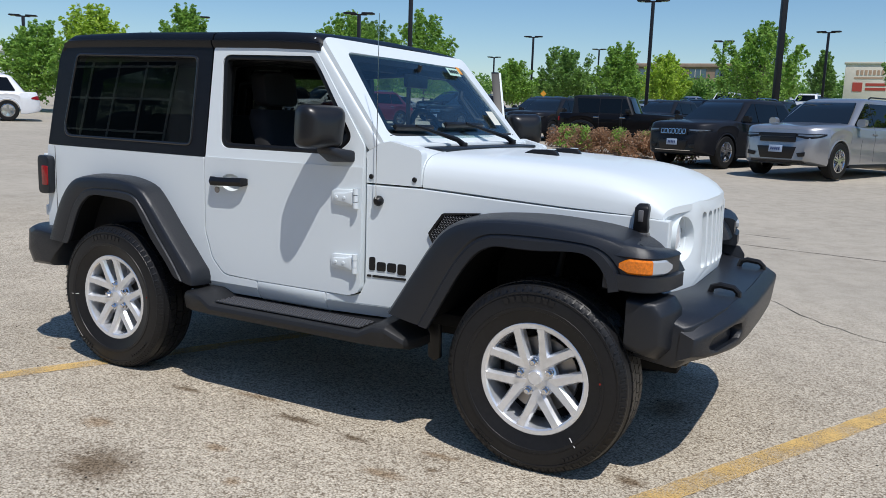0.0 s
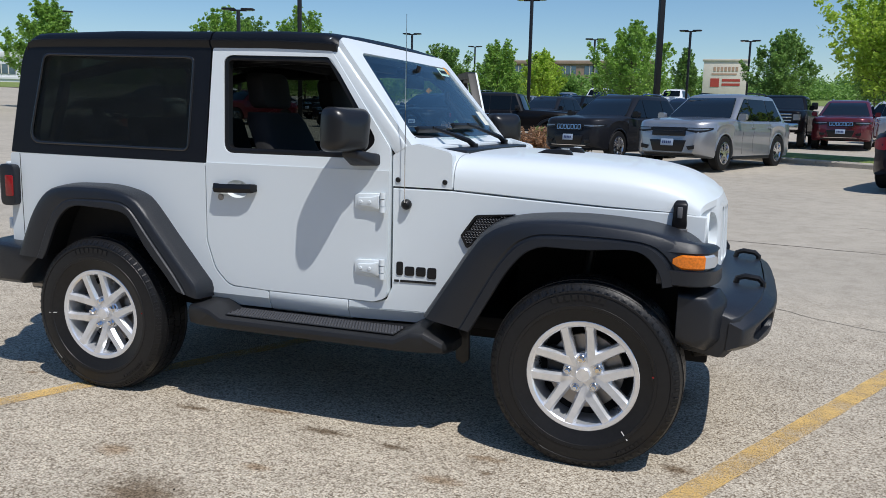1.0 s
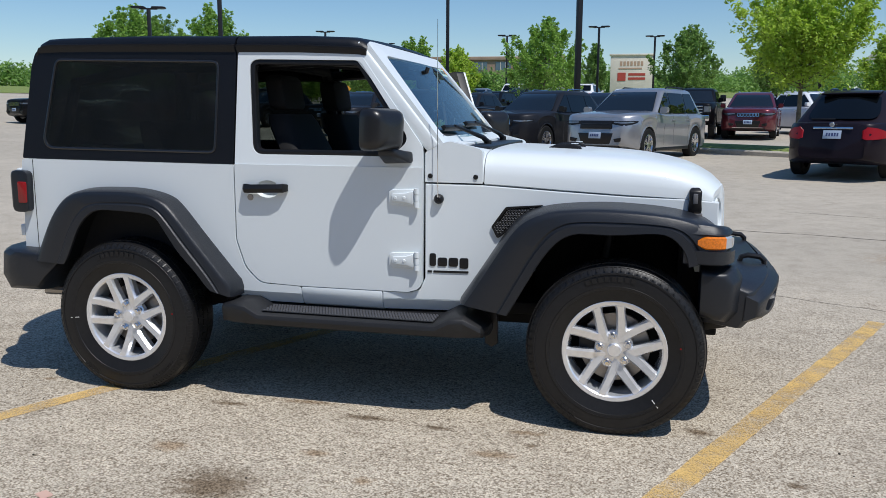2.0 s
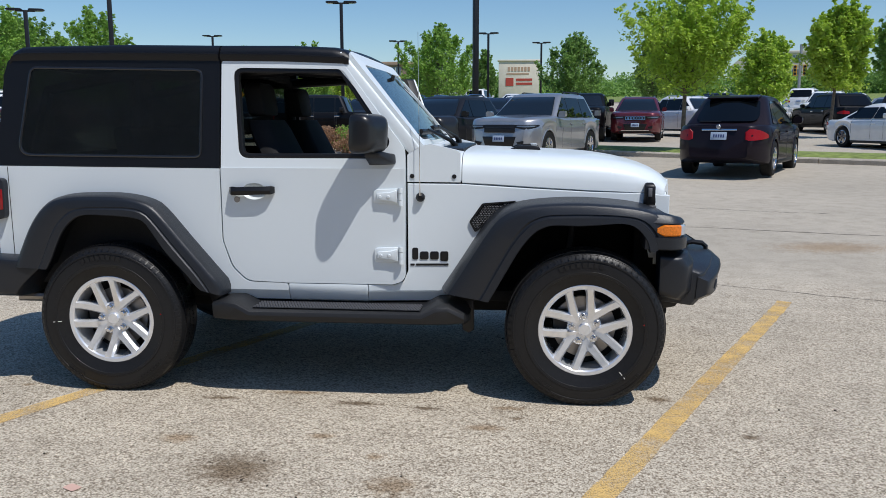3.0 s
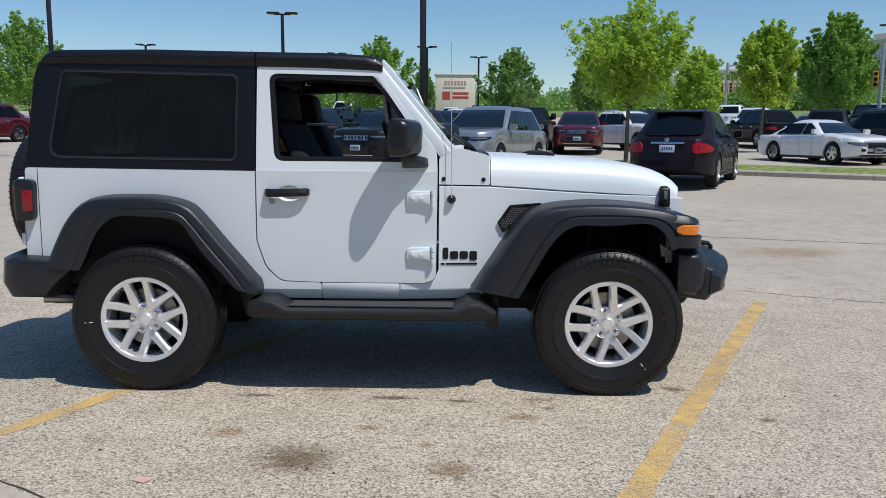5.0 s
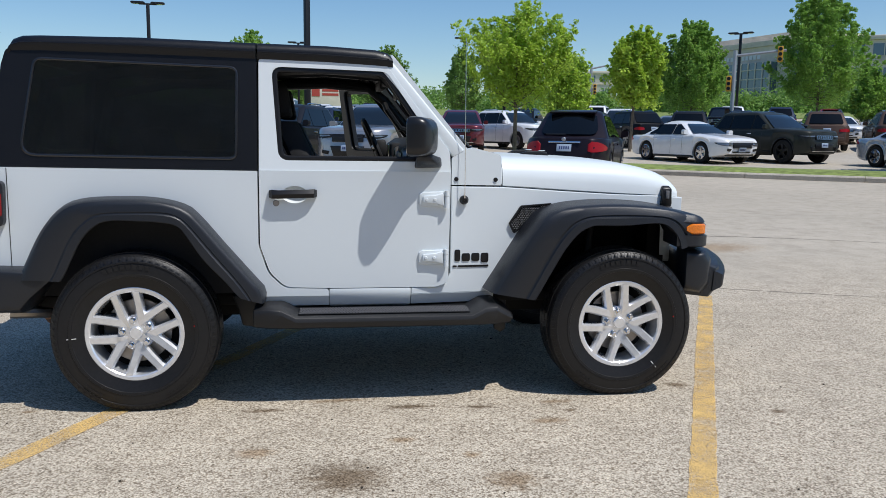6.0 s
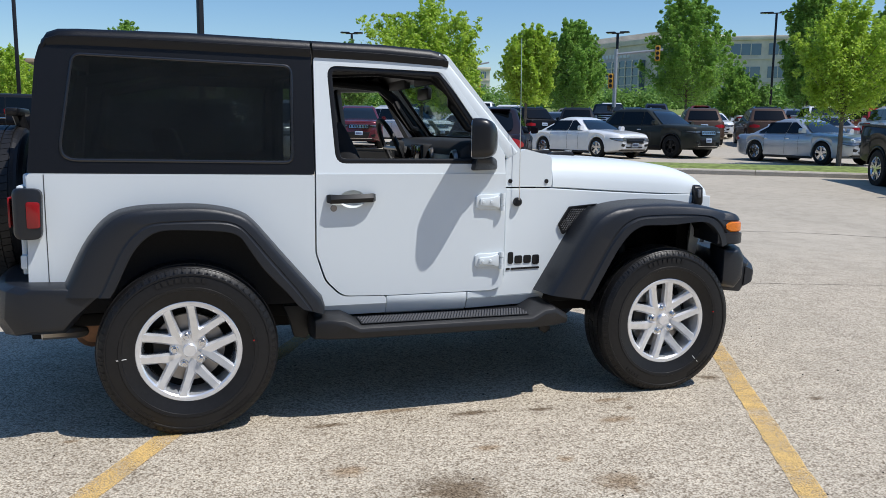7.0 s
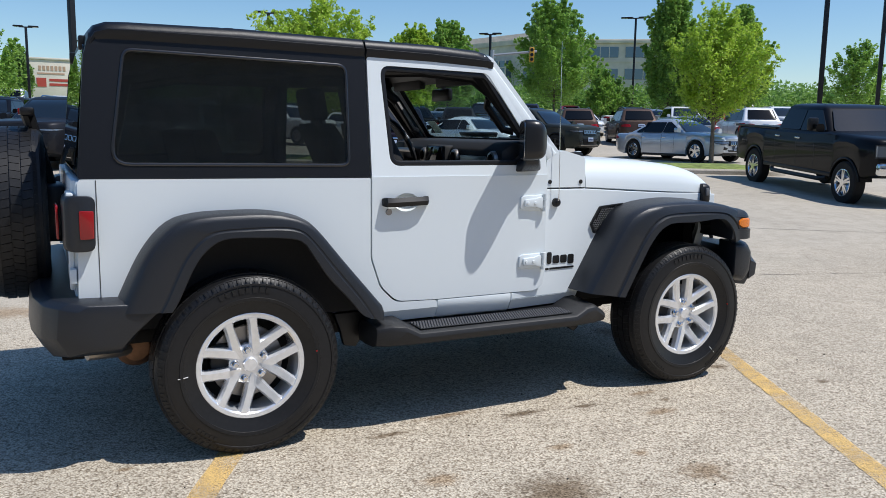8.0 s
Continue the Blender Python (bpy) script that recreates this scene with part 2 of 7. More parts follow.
def concrete(name, base, dark, speck=1.0, stains=(), lane=False):
    m = material(name, base, 0.85, spec=0.3)
    t = m.node_tree
    b = t.nodes["Principled BSDF"]
    co = t.nodes.new("ShaderNodeTexCoord")

    def noise_at(scale, detail, rough=0.6):
        nz = t.nodes.new("ShaderNodeTexNoise")
        nz.inputs["Scale"].default_value, nz.inputs["Detail"].default_value, nz.inputs["Roughness"].default_value = scale, detail, rough
        t.links.new(co.outputs["Object"], nz.inputs["Vector"])
        return nz.outputs["Fac"]

    def ramped(fac, stops):
        r = t.nodes.new("ShaderNodeValToRGB")
        t.links.new(fac, r.inputs["Fac"])
        el = r.color_ramp.elements
        for k, (p, c) in enumerate(stops):
            e = el[k] if k < 2 else el.new(p)
            e.position, e.color = p, (*c, 1)
        return r.outputs["Color"]

    def mult(a, c, f=1.0):
        mx = t.nodes.new("ShaderNodeMix")
        mx.data_type, mx.blend_type = "RGBA", "MULTIPLY"
        if isinstance(f, float):
            mx.inputs["Factor"].default_value = f
        else:
            t.links.new(f, mx.inputs["Factor"])
        t.links.new(a, mx.inputs["A"])
        t.links.new(c, mx.inputs["B"])
        return mx.outputs["Result"]

    def spot(value, depth):
        mr = t.nodes.new("ShaderNodeMapRange")
        mr.interpolation_type = "SMOOTHSTEP"
        for key, v in (("From Min", 1.15), ("From Max", 1.95), ("To Min", depth), ("To Max", 1.0)):
            mr.inputs[key].default_value = v
        t.links.new(value, mr.inputs["Value"])
        return mr.outputs["Result"]

    broad = ramped(noise_at(0.35, 6), [(0.3, dark), (0.62, base)])
    vor = t.nodes.new("ShaderNodeTexVoronoi")
    vor.inputs["Scale"].default_value = 122
    t.links.new(co.outputs["Object"], vor.inputs["Vector"])
    sep = t.nodes.new("ShaderNodeSeparateColor")
    t.links.new(vor.outputs["Color"], sep.inputs["Color"])
    stones = ramped(sep.outputs["Red"], [(0.0, (0.42, 0.39, 0.36)), (0.16, (0.80, 0.78, 0.76)), (0.45, (0.97, 0.96, 0.94)), (0.85, (1.05, 1.04, 1.03)), (1.0, (1.26, 1.25, 1.23))])
    pits = ramped(vor.outputs["Distance"], [(0.44, (1, 1, 1)), (0.80, (0.48, 0.44, 0.40))])
    grit = ramped(noise_at(38, 4, 0.7), [(0.36, (0.66, 0.63, 0.60)), (0.47, (1.0, 1.0, 1.0)), (0.75, (1.08, 1.08, 1.08))])
    mottle = ramped(noise_at(4.5, 5, 0.65), [(0.30, (0.84, 0.83, 0.82)), (0.55, (1.0, 1.0, 1.0)), (0.75, (1.06, 1.06, 1.05))])
    bare, loose = float(speck), 0.8 * speck + 0.2
    if lane:
        split = t.nodes.new("ShaderNodeSeparateXYZ")
        t.links.new(co.outputs["Object"], split.inputs["Vector"])
        edge = t.nodes.new("ShaderNodeMath")
        edge.operation = "MULTIPLY_ADD"
        t.links.new(noise_at(0.6, 4), edge.inputs[0])
        edge.inputs[1].default_value = 2.0
        t.links.new(split.outputs["Y"], edge.inputs[2])
        fade = t.nodes.new("ShaderNodeMapRange")
        fade.interpolation_type = "SMOOTHSTEP"
        for key, v in (("From Min", 1.6), ("From Max", 5.0), ("To Min", 1.0), ("To Max", 0.25)):
            fade.inputs[key].default_value = v
        t.links.new(edge.outputs["Value"], fade.inputs["Value"])
        bare = loose = fade.outputs["Result"]
        broad = mult(broad, ramped(bare, [(0.25, (0.79, 0.79, 0.80)), (1.0, (1, 1, 1))]))
    col = mult(mult(mult(mult(broad, stones, bare), pits, bare), grit, loose), mottle)
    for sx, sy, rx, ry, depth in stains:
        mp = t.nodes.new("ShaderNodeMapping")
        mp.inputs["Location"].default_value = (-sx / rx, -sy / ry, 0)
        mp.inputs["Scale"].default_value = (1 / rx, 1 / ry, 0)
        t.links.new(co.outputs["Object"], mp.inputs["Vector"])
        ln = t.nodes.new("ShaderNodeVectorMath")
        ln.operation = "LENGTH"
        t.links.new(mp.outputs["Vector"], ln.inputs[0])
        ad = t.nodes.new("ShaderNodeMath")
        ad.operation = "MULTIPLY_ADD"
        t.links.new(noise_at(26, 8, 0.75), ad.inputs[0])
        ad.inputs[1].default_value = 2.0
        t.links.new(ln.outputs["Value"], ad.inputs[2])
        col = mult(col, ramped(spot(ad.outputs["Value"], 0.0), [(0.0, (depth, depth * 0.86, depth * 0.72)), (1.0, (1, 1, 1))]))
    t.links.new(col, b.inputs["Base Color"])
    bp = t.nodes.new("ShaderNodeBump")
    bp.inputs["Strength"].default_value, bp.inputs["Distance"].default_value = 0.5, 0.004
    t.links.new(vor.outputs["Distance"], bp.inputs["Height"])
    t.links.new(bp.outputs["Normal"], b.inputs["Normal"])
    return m


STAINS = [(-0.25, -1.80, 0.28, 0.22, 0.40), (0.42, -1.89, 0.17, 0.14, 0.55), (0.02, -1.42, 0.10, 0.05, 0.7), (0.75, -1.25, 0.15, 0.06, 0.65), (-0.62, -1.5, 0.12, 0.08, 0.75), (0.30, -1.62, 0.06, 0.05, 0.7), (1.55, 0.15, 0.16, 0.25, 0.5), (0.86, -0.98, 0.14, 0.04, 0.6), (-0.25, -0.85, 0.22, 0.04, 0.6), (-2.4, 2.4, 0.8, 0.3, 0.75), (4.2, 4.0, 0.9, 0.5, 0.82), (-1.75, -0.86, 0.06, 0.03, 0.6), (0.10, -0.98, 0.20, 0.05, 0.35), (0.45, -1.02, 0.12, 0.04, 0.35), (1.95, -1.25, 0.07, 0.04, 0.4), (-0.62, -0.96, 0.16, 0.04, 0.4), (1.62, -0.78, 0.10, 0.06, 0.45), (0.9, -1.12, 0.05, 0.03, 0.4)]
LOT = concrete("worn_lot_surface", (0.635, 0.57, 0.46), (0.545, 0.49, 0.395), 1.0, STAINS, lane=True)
PLAIN_CONCRETE = concrete("kerb_concrete", (0.62, 0.57, 0.48), (0.48, 0.44, 0.37), 0.4)
GRASS = grain(material("mown_grass", (0.17, 0.215, 0.05), 0.9), 6, 0.6, 1.5, 6)
YELLOW = material("worn_yellow_paint", (0.76, 0.50, 0.17), 0.8)


def wear_through(m):
    """Old paint: thin where the stones have rubbed through, thick in small patches."""
    t = m.node_tree
    b = t.nodes["Principled BSDF"]
    co = t.nodes.new("ShaderNodeTexCoord")
    big, fine = t.nodes.new("ShaderNodeTexNoise"), t.nodes.new("ShaderNodeTexVoronoi")
    big.inputs["Scale"].default_value, big.inputs["Detail"].default_value = 5.0, 9
    fine.inputs["Scale"].default_value = 150
    for n in (big, fine):
        t.links.new(co.outputs["Object"], n.inputs["Vector"])
    add = t.nodes.new("ShaderNodeMath")
    add.operation = "MULTIPLY_ADD"
    add.inputs[1].default_value = 0.55
    t.links.new(fine.outputs["Distance"], add.inputs[0])
    t.links.new(big.outputs["Fac"], add.inputs[2])
    mr = t.nodes.new("ShaderNodeMapRange")
    mr.inputs["From Min"].default_value, mr.inputs["From Max"].default_value = 0.58, 0.95
    mr.inputs["To Min"].default_value, mr.inputs["To Max"].default_value = 0.05, 0.85
    t.links.new(add.outputs["Value"], mr.inputs["Value"])
    keep = t.nodes.new("ShaderNodeMath")
    keep.operation = "SUBTRACT"
    keep.inputs[0].default_value = 1.0
    t.links.new(mr.outputs["Result"], keep.inputs[1])
    t.links.new(keep.outputs["Value"], b.inputs["Alpha"])


wear_through(YELLOW)
DIRT = grain(material("dark_joint_dirt", (0.05, 0.042, 0.03), 0.95), 40, 0.5, 1.5)
PALE_DIRT = grain(material("pale_joint_dirt", (0.20, 0.175, 0.145), 0.95), 20, 0.6, 1.4)
PATCH_RED = material("red_mark_paint", (0.62, 0.40, 0.32), 0.8)


def ground_sheet():
    bm = bmesh.new()
    rs = [0.001, 0.8, 1.6, 2.5, 3.5, 5, 7, 9, 11, 13, 15, 17, 21, 26, 31, 37, 45, 60, 75, 90, 130, 220, 500, 1500]
    n = 96
    rows = [[bm.verts.new((r * math.cos(2 * math.pi * k / n), r * math.sin(2 * math.pi * k / n), ground_z(r * math.cos(2 * math.pi * k / n), r * math.sin(2 * math.pi * k / n)))) for k in range(n)] for r in rs]
    for a, b in zip(rows, rows[1:]):
        for k in range(n):
            bm.faces.new((a[k], a[(k + 1) % n], b[(k + 1) % n], b[k]))
    return bm


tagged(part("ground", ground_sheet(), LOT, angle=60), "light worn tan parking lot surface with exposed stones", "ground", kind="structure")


def strip(a, b, width, lift=0.004, n=70, wob=0.004, thick=0.0):
    """A painted line over the ground, with slightly uneven edges."""
    a, b = Vector(a), Vector(b)
    d = (b - a).normalized()
    side = Vector((-d.y, d.x))
    bm = bmesh.new()
    rows = []
    for k in range(n + 1):
        p = a.lerp(b, k / n)
        w1, w2 = (width / 2 + random.uniform(-wob, wob) for _ in range(2))
        q, r = p + side * w1, p - side * w2
        rows.append([bm.verts.new((v.x, v.y, ground_z(v.x, v.y) + lift)) for v in (q, p, r)])
    for u, v in zip(rows, rows[1:]):
        for i in range(2):
            bm.faces.new((u[i], u[i + 1], v[i + 1], v[i]))
    return bm


def bay_line(a, b):
    tagged(part("parking_line", strip(a, b, 0.11), YELLOW), "worn yellow painted parking line on the lot", "line", "parking bay lines", "structure")


bay_line((0.62, -3.1), (2.97, 1.58))
bay_line((-2.45, -3.1), (0.04, 1.80))


def crack(points, width, seed, name="crack", stray=1.0, mat=None):
    """A thin uneven seam in the surface."""
    rnd = random.Random(seed)
    line = smooth_line(points, 60)
    bm = bmesh.new()
    rows = []
    for i, p in enumerate(line):
        d = (line[min(i + 1, 59)] - line[max(i - 1, 0)]).normalized()
        n = Vector((-d.y, d.x))
        p = p + n * rnd.uniform(-0.02, 0.02) * min(width * 60, 1.5) * stray
        w = width * rnd.uniform(0.25, 1.0) / 2
        rows.append([bm.verts.new((q.x, q.y, ground_z(q.x, q.y) + 0.003)) for q in (p + n * w, p - n * w)])
    for a, b in zip(rows, rows[1:]):
        bm.faces.new((a[0], a[1], b[1], b[0]))
    tagged(part(name, bm, mat or DIRT), "thin dark crack in the lot surface", "crack", "cracks in the lot", "structure")


crack([(1.4, 3.6), (1.82, 2.92), (2.1, 2.55), (2.51, 2.22), (3.06, 1.94), (3.73, 1.66), (5.2, 1.2), (8.0, 0.3)], 0.013, 1)
crack([(-3.5, 7.2), (1.0, 5.9), (3.2, 5.4), (6.0, 4.3), (9.5, 3.0), (14.0, 1.2)], 0.026, 2, mat=PALE_DIRT)
crack([(-9.5, 8.4), (-5.5, 7.4), (-2.0, 7.0), (1.5, 6.6)], 0.026, 3, mat=PALE_DIRT)
crack([(3.3, 7.3), (4.4, 6.8), (5.1, 6.6)], 0.024, 4, mat=PALE_DIRT)

# concrete apron at the edge of the bay, with a dirt-filled joint
J0, J1 = Vector((-3.9, -0.67)), Vector((0.9, -3.30))
JD = (J1 - J0).normalized()
JN = Vector((JD.y, -JD.x))


def apron():
    bm = bmesh.new()
    rows = [[bm.verts.new((q.x, q.y, 0.006)) for q in (J0 + JD * f * 5.5 + JN * 0.02, J0 + JD * f * 5.5 + JN * 1.2, J0 + JD * f * 5.5 + JN * 4)] for f in np.linspace(0, 1, 12)]
    for a, b in zip(rows, rows[1:]):
        for j in range(2):
            bm.faces.new((a[j], a[j + 1], b[j + 1], b[j]))
    return bm


SMOOTH_SLAB = concrete("smooth_slab", (0.53, 0.47, 0.375), (0.45, 0.40, 0.32), 0.15)
tagged(part("concrete_slab", apron(), SMOOTH_SLAB), "smooth pale concrete slab beside the lot surface", "slab", kind="structure")
crack([tuple(J0 + JD * f) for f in np.linspace(0, 5.4, 12)], 0.010, 7, "slab_joint", 0.7)
mark = sheet(rounded([(-0.86, -2.03), (-0.80, -2.06), (-0.78, -2.02), (-0.84, -1.99)], 0.01, 2), lambda u, v, d: Vector((u, v, 0.004)), 0, bevel=0)
tagged(part("paint_mark", mark, PATCH_RED), "small faded red paint mark on the lot", "paint mark", kind="structure")


def pebbles():
    """Loose grit and crumbs on the lot."""
    rnd = random.Random(8)
    bm = bmesh.new()
    for _ in range(80):
        x, y = rnd.uniform(-2.6, 2.8), rnd.uniform(-2.6, 0.4)
        r = rnd.uniform(0.002, 0.006)
        vs = [bm.verts.new((x + r * math.cos(a) * rnd.uniform(0.6, 1.4), y + r * math.sin(a), 0.0005 + z)) for z in (0, r * 0.8) for a in (0, 1.6, 3.1, 4.7)]
        for f in ((4, 5, 6, 7), (0, 1, 5, 4), (1, 2, 6, 5), (2, 3, 7, 6), (3, 0, 4, 7)):
            bm.faces.new([vs[k] for k in f])
    return bm


tagged(part("loose_grit", pebbles(), DIRT), "dark crumbs of grit scattered on the lot", "grit", kind="stuff")

# ---- the white two-door off-road vehicle ----
AXLE_F, AXLE_R, HUB_Z, TRACK = 1.2295, -1.2295, 0.385, 0.80


HEADLAMP = material("headlamp_lens", (0.74, 0.75, 0.77), 0.12, metal=0.15, coat=1.0)


def put_side(x, z, d):
    return Vector((x, -0.80 + d, z))


def put_top(x, z, d):
    return Vector((x, -0.797 + 0.134 * (z - 1.17) + d, z))


def y_engine(x):
    return -0.778 + 0.1125 * (x - 0.32)


def put_engine(x, z, d):
    return Vector((x, y_engine(x) + d, z))


def both(name, bm, mat, parent, label="", angle=35):
    """A part on the near side and its twin on the far side."""
    twin = flipped(bm.copy())
    return part(name, bm, mat, parent, label, angle), part(name, twin, mat, parent, label, angle)


ARCH_R_OUT = [(-1.76, 0.66), (-1.735, 0.72), (-1.65, 0.89), (-1.555, 1.0), (-1.45, 1.038), (-1.28, 1.047), (-1.13, 1.042), (-1.0, 1.013), (-0.93, 0.965), (-0.80, 0.81), (-0.66, 0.645), (-0.612, 0.585), (-0.612, 0.525)]
ARCH_R_LIP = [(-1.60, 0.655), (-1.575, 0.70), (-1.50, 0.86), (-1.43, 0.94), (-1.36, 0.97), (-1.23, 0.977), (-1.10, 0.977), (-1.02, 0.963), (-0.965, 0.92), (-0.86, 0.79), (-0.75, 0.655), (-0.70, 0.585), (-0.675, 0.545)]
ARCH_F_OUT = [(0.505, 0.565), (0.528, 0.60), (0.612, 0.728), (0.705, 0.872), (0.772, 0.955), (0.855, 0.998), (0.99, 1.022), (1.19, 1.03), (1.40, 1.016), (1.53, 0.993), (1.615, 0.96), (1.68, 0.90), (1.715, 0.835)]
ARCH_F_LIP = [(0.70, 0.535), (0.725, 0.58), (0.79, 0.70), (0.86, 0.82), (0.93, 0.905), (0.985, 0.94), (1.05, 0.957), (1.22, 0.962), (1.40, 0.957), (1.48, 0.94), (1.53, 0.90), (1.56, 0.85), (1.572, 0.80)]


def flare(out, lip, body_y, tip_y, n=44):
    """A wheel-arch flare: a sloping top, a rolled shoulder, an upright lip and a return."""
    a, b = smooth_line(out, n), smooth_line(lip, n)
    secs = []
    for k, (p, q) in enumerate(zip(a, b)):
        yb = body_y(p.x)
        inn = q + (q - p).normalized() * 0.052
        yo, dy = tip_y, tip_y - yb

        def at(f, g, w):
            """f from the body line to the lip line, then g on to the opening's edge; w of the way out."""
            c = p.lerp(q, f).lerp(inn, g)
            return (c.x, yb + dy * w, c.y)

        secs.append([
            at(0, 0, -0.08), at(0, 0, 0.03), at(0.03, 0, 0.30), at(0.08, 0, 0.60), at(0.14, 0, 0.78),
            at(0.22, 0, 0.875), at(0.34, 0, 0.925), at(0.50, 0, 0.950), at(0.93, 0, 0.985), at(1.0, 0.0, 0.965),
            at(1.0, 0.12, 0.975), at(1.0, 0.24, 1.02), at(1.0, 0.92, 1.035), at(1.0, 1.0, 1.01), at(1.0, 1.0, 0.90),
            at(0.8, 0, 0.80), at(0.35, 0, 0.45), at(0.25, 0, -0.10),
        ])
    return loft(secs)


def tyre_mesh(cx, cz):
    """Sidewall, shoulder and grooved tread; the wheel's outer face looks to -y."""
    R = 0.398
    prof = [(0.222, -0.085), (0.228, -0.098), (0.240, -0.102), (0.262, -0.110), (0.285, -0.1185), (0.2865, -0.1215), (0.300, -0.1235), (0.3015, -0.1205), (0.330, -0.120), (0.350, -0.1165), (0.3515, -0.1195), (0.358, -0.1190), (0.3595, -0.1165), (0.366, -0.1145), (0.377, -0.106), (0.386, -0.098)]
    half = prof + [(0.390, -0.062), (0.391, -0.02)]
    full = half + [(r, -h) for r, h in reversed(half)]
    bm = revolve([(r, h) for r, h in full], (cx, 0, cz), "y", 72)
    blocks = bmesh.new()
    rnd = random.Random(4)
    n = 66
    for k in range(n):
        for j, (y0, y1, r1) in enumerate(((-0.103, -0.070, R - 0.005), (-0.064, -0.026, R), (-0.020, 0.020, R), (0.026, 0.064, R), (0.070, 0.103, R - 0.006))):
            a0 = 2 * math.pi * (k + 0.03 + (j % 2) * 0.4) / n
            a1 = a0 + 2 * math.pi * (0.975 if j in (0, 4) else 0.92) / n
            lean = 0.02 if j % 2 else -0.02
            pts = []
            for r in (0.380, r1):
                for (a, y, l) in ((a0, y0, 0), (a1, y0, 0), (a1, y1, lean), (a0, y1, lean)):
                    rr = r - (0.010 if r > 0.385 and j in (0, 4) and abs(y) > 0.09 else 0)
                    pts.append(blocks.verts.new((cx + rr * math.cos(a + l), y, cz + rr * math.sin(a + l))))
            for f in ((4, 5, 6, 7), (0, 1, 5, 4), (1, 2, 6, 5), (2, 3, 7, 6), (3, 0, 4, 7)):
                blocks.faces.new([pts[i] for i in f])
    for k in range(n * 2):
        a = 2 * math.pi * k / (n * 2)
        r0, r1 = (0.360, 0.384) if k % 2 else (0.370, 0.384)
        w = 0.0032
        pts = [blocks.verts.new((cx + r * math.cos(a) - s2 * w * math.sin(a), y - dy, cz + r * math.sin(a) + s2 * w * math.cos(a))) for dy in (0, 0.0032) for r, s2, y in ((r0, -1, -0.1165), (r0, 1, -0.1165), (r1, 1, -0.1000), (r1, -1, -0.1000))]
        for f in ((4, 5, 6, 7), (0, 1, 5, 4), (1, 2, 6, 5), (2, 3, 7, 6), (3, 0, 4, 7)):
            blocks.faces.new([pts[i] for i in f])
    return bm, blocks


def rim_meshes(cx, cz, start=0.0):
    """A ten-spoke alloy wheel in five pairs; outer face towards -y."""
    barrel = revolve([(0.2325, -0.092), (0.2335, -0.098), (0.229, -0.101), (0.213, -0.099), (0.2065, -0.093), (0.204, -0.06), (0.200, -0.02), (0.196, 0.06), (0.205, 0.10), (0.225, 0.105), (0.228, 0.10), (0.228, -0.09)], (cx, 0, cz), "y", 60, closed=True)
    spokes = []
    for k in range(5):
        base = start + 2 * math.pi * k / 5
        for s in (-1, 1):
            bm = bmesh.new()
            p0 = Vector((math.cos(base + s * radians(34)) * 0.074, math.sin(base + s * radians(34)) * 0.074))
            p1 = Vector((math.cos(base + s * radians(14.2)) * 0.217, math.sin(base + s * radians(14.2)) * 0.217))
            d = (p1 - p0).normalized()
            nrm = Vector((-d.y, d.x))
            secs = []
            for f, w, y, dep in ((-0.22, 0.030, -0.070, 0.05), (0.10, 0.0265, -0.079, 0.05), (0.45, 0.0225, -0.087, 0.05), (0.82, 0.0215, -0.095, 0.05), (0.93, 0.025, -0.0985, 0.045), (1.0, 0.027, -0.098, 0.045)):
                c = p0.lerp(p1, f)
                row = []
                for off, yy in ((-w * 0.92, y + dep), (-w, y + 0.016), (-w * 0.66, y), (w * 0.60, y + 0.002), (w, y + 0.016), (w * 0.92, y + dep)):
                    q = c + nrm * off
                    row.append((cx + q.x, yy, cz + q.y))
                secs.append(row)
            spokes.append(loft(secs, into=bm))
    hub = disc((cx, 0, cz), 0.088, -0.070, -0.02, n=40, bevel=0.012)
    cap = disc((cx, 0, cz), 0.031, -0.083, -0.06, n=32, bevel=0.004)
    nuts = []
    for k in range(5):
        a = start + 2 * math.pi * k / 5
        c = (cx + 0.0655 * math.cos(a), 0, cz + 0.0655 * math.sin(a))
        nut = disc(c, 0.0175, -0.0765, -0.05, n=20, bevel=0.002)
        disc(c, 0.0125, -0.093, -0.07, n=6, into=nut, bevel=0.003)
        nuts.append(nut)
    return barrel, spokes, hub, cap, nuts


def sidewall_bars(tyre):
    """Raised plain bars where the sidewall carries lettering."""
    for k, (a0, n, step) in enumerate(((1.95, 8, 0.085), (5.6, 8, 0.06), (4.2, 5, 0.06))):
        for j in range(n):
            a = a0 - j * step
            bm = bmesh.new()
            r0, r1 = (0.322, 0.345) if k == 0 else (0.330, 0.342)
            w = step * 0.34
            rows = [[(r * math.cos(t), y, r * math.sin(t)) for r, t in ((r0, a - w), (r1, a - w), (r1, a + w), (r0, a + w))] for y in (-0.118, -0.1232)]
            part("sidewall_bar", loft(rows, into=bm), RUBBER, tyre)


PAINT_TICK = material("white_tick", (0.6, 0.6, 0.58), 0.7)


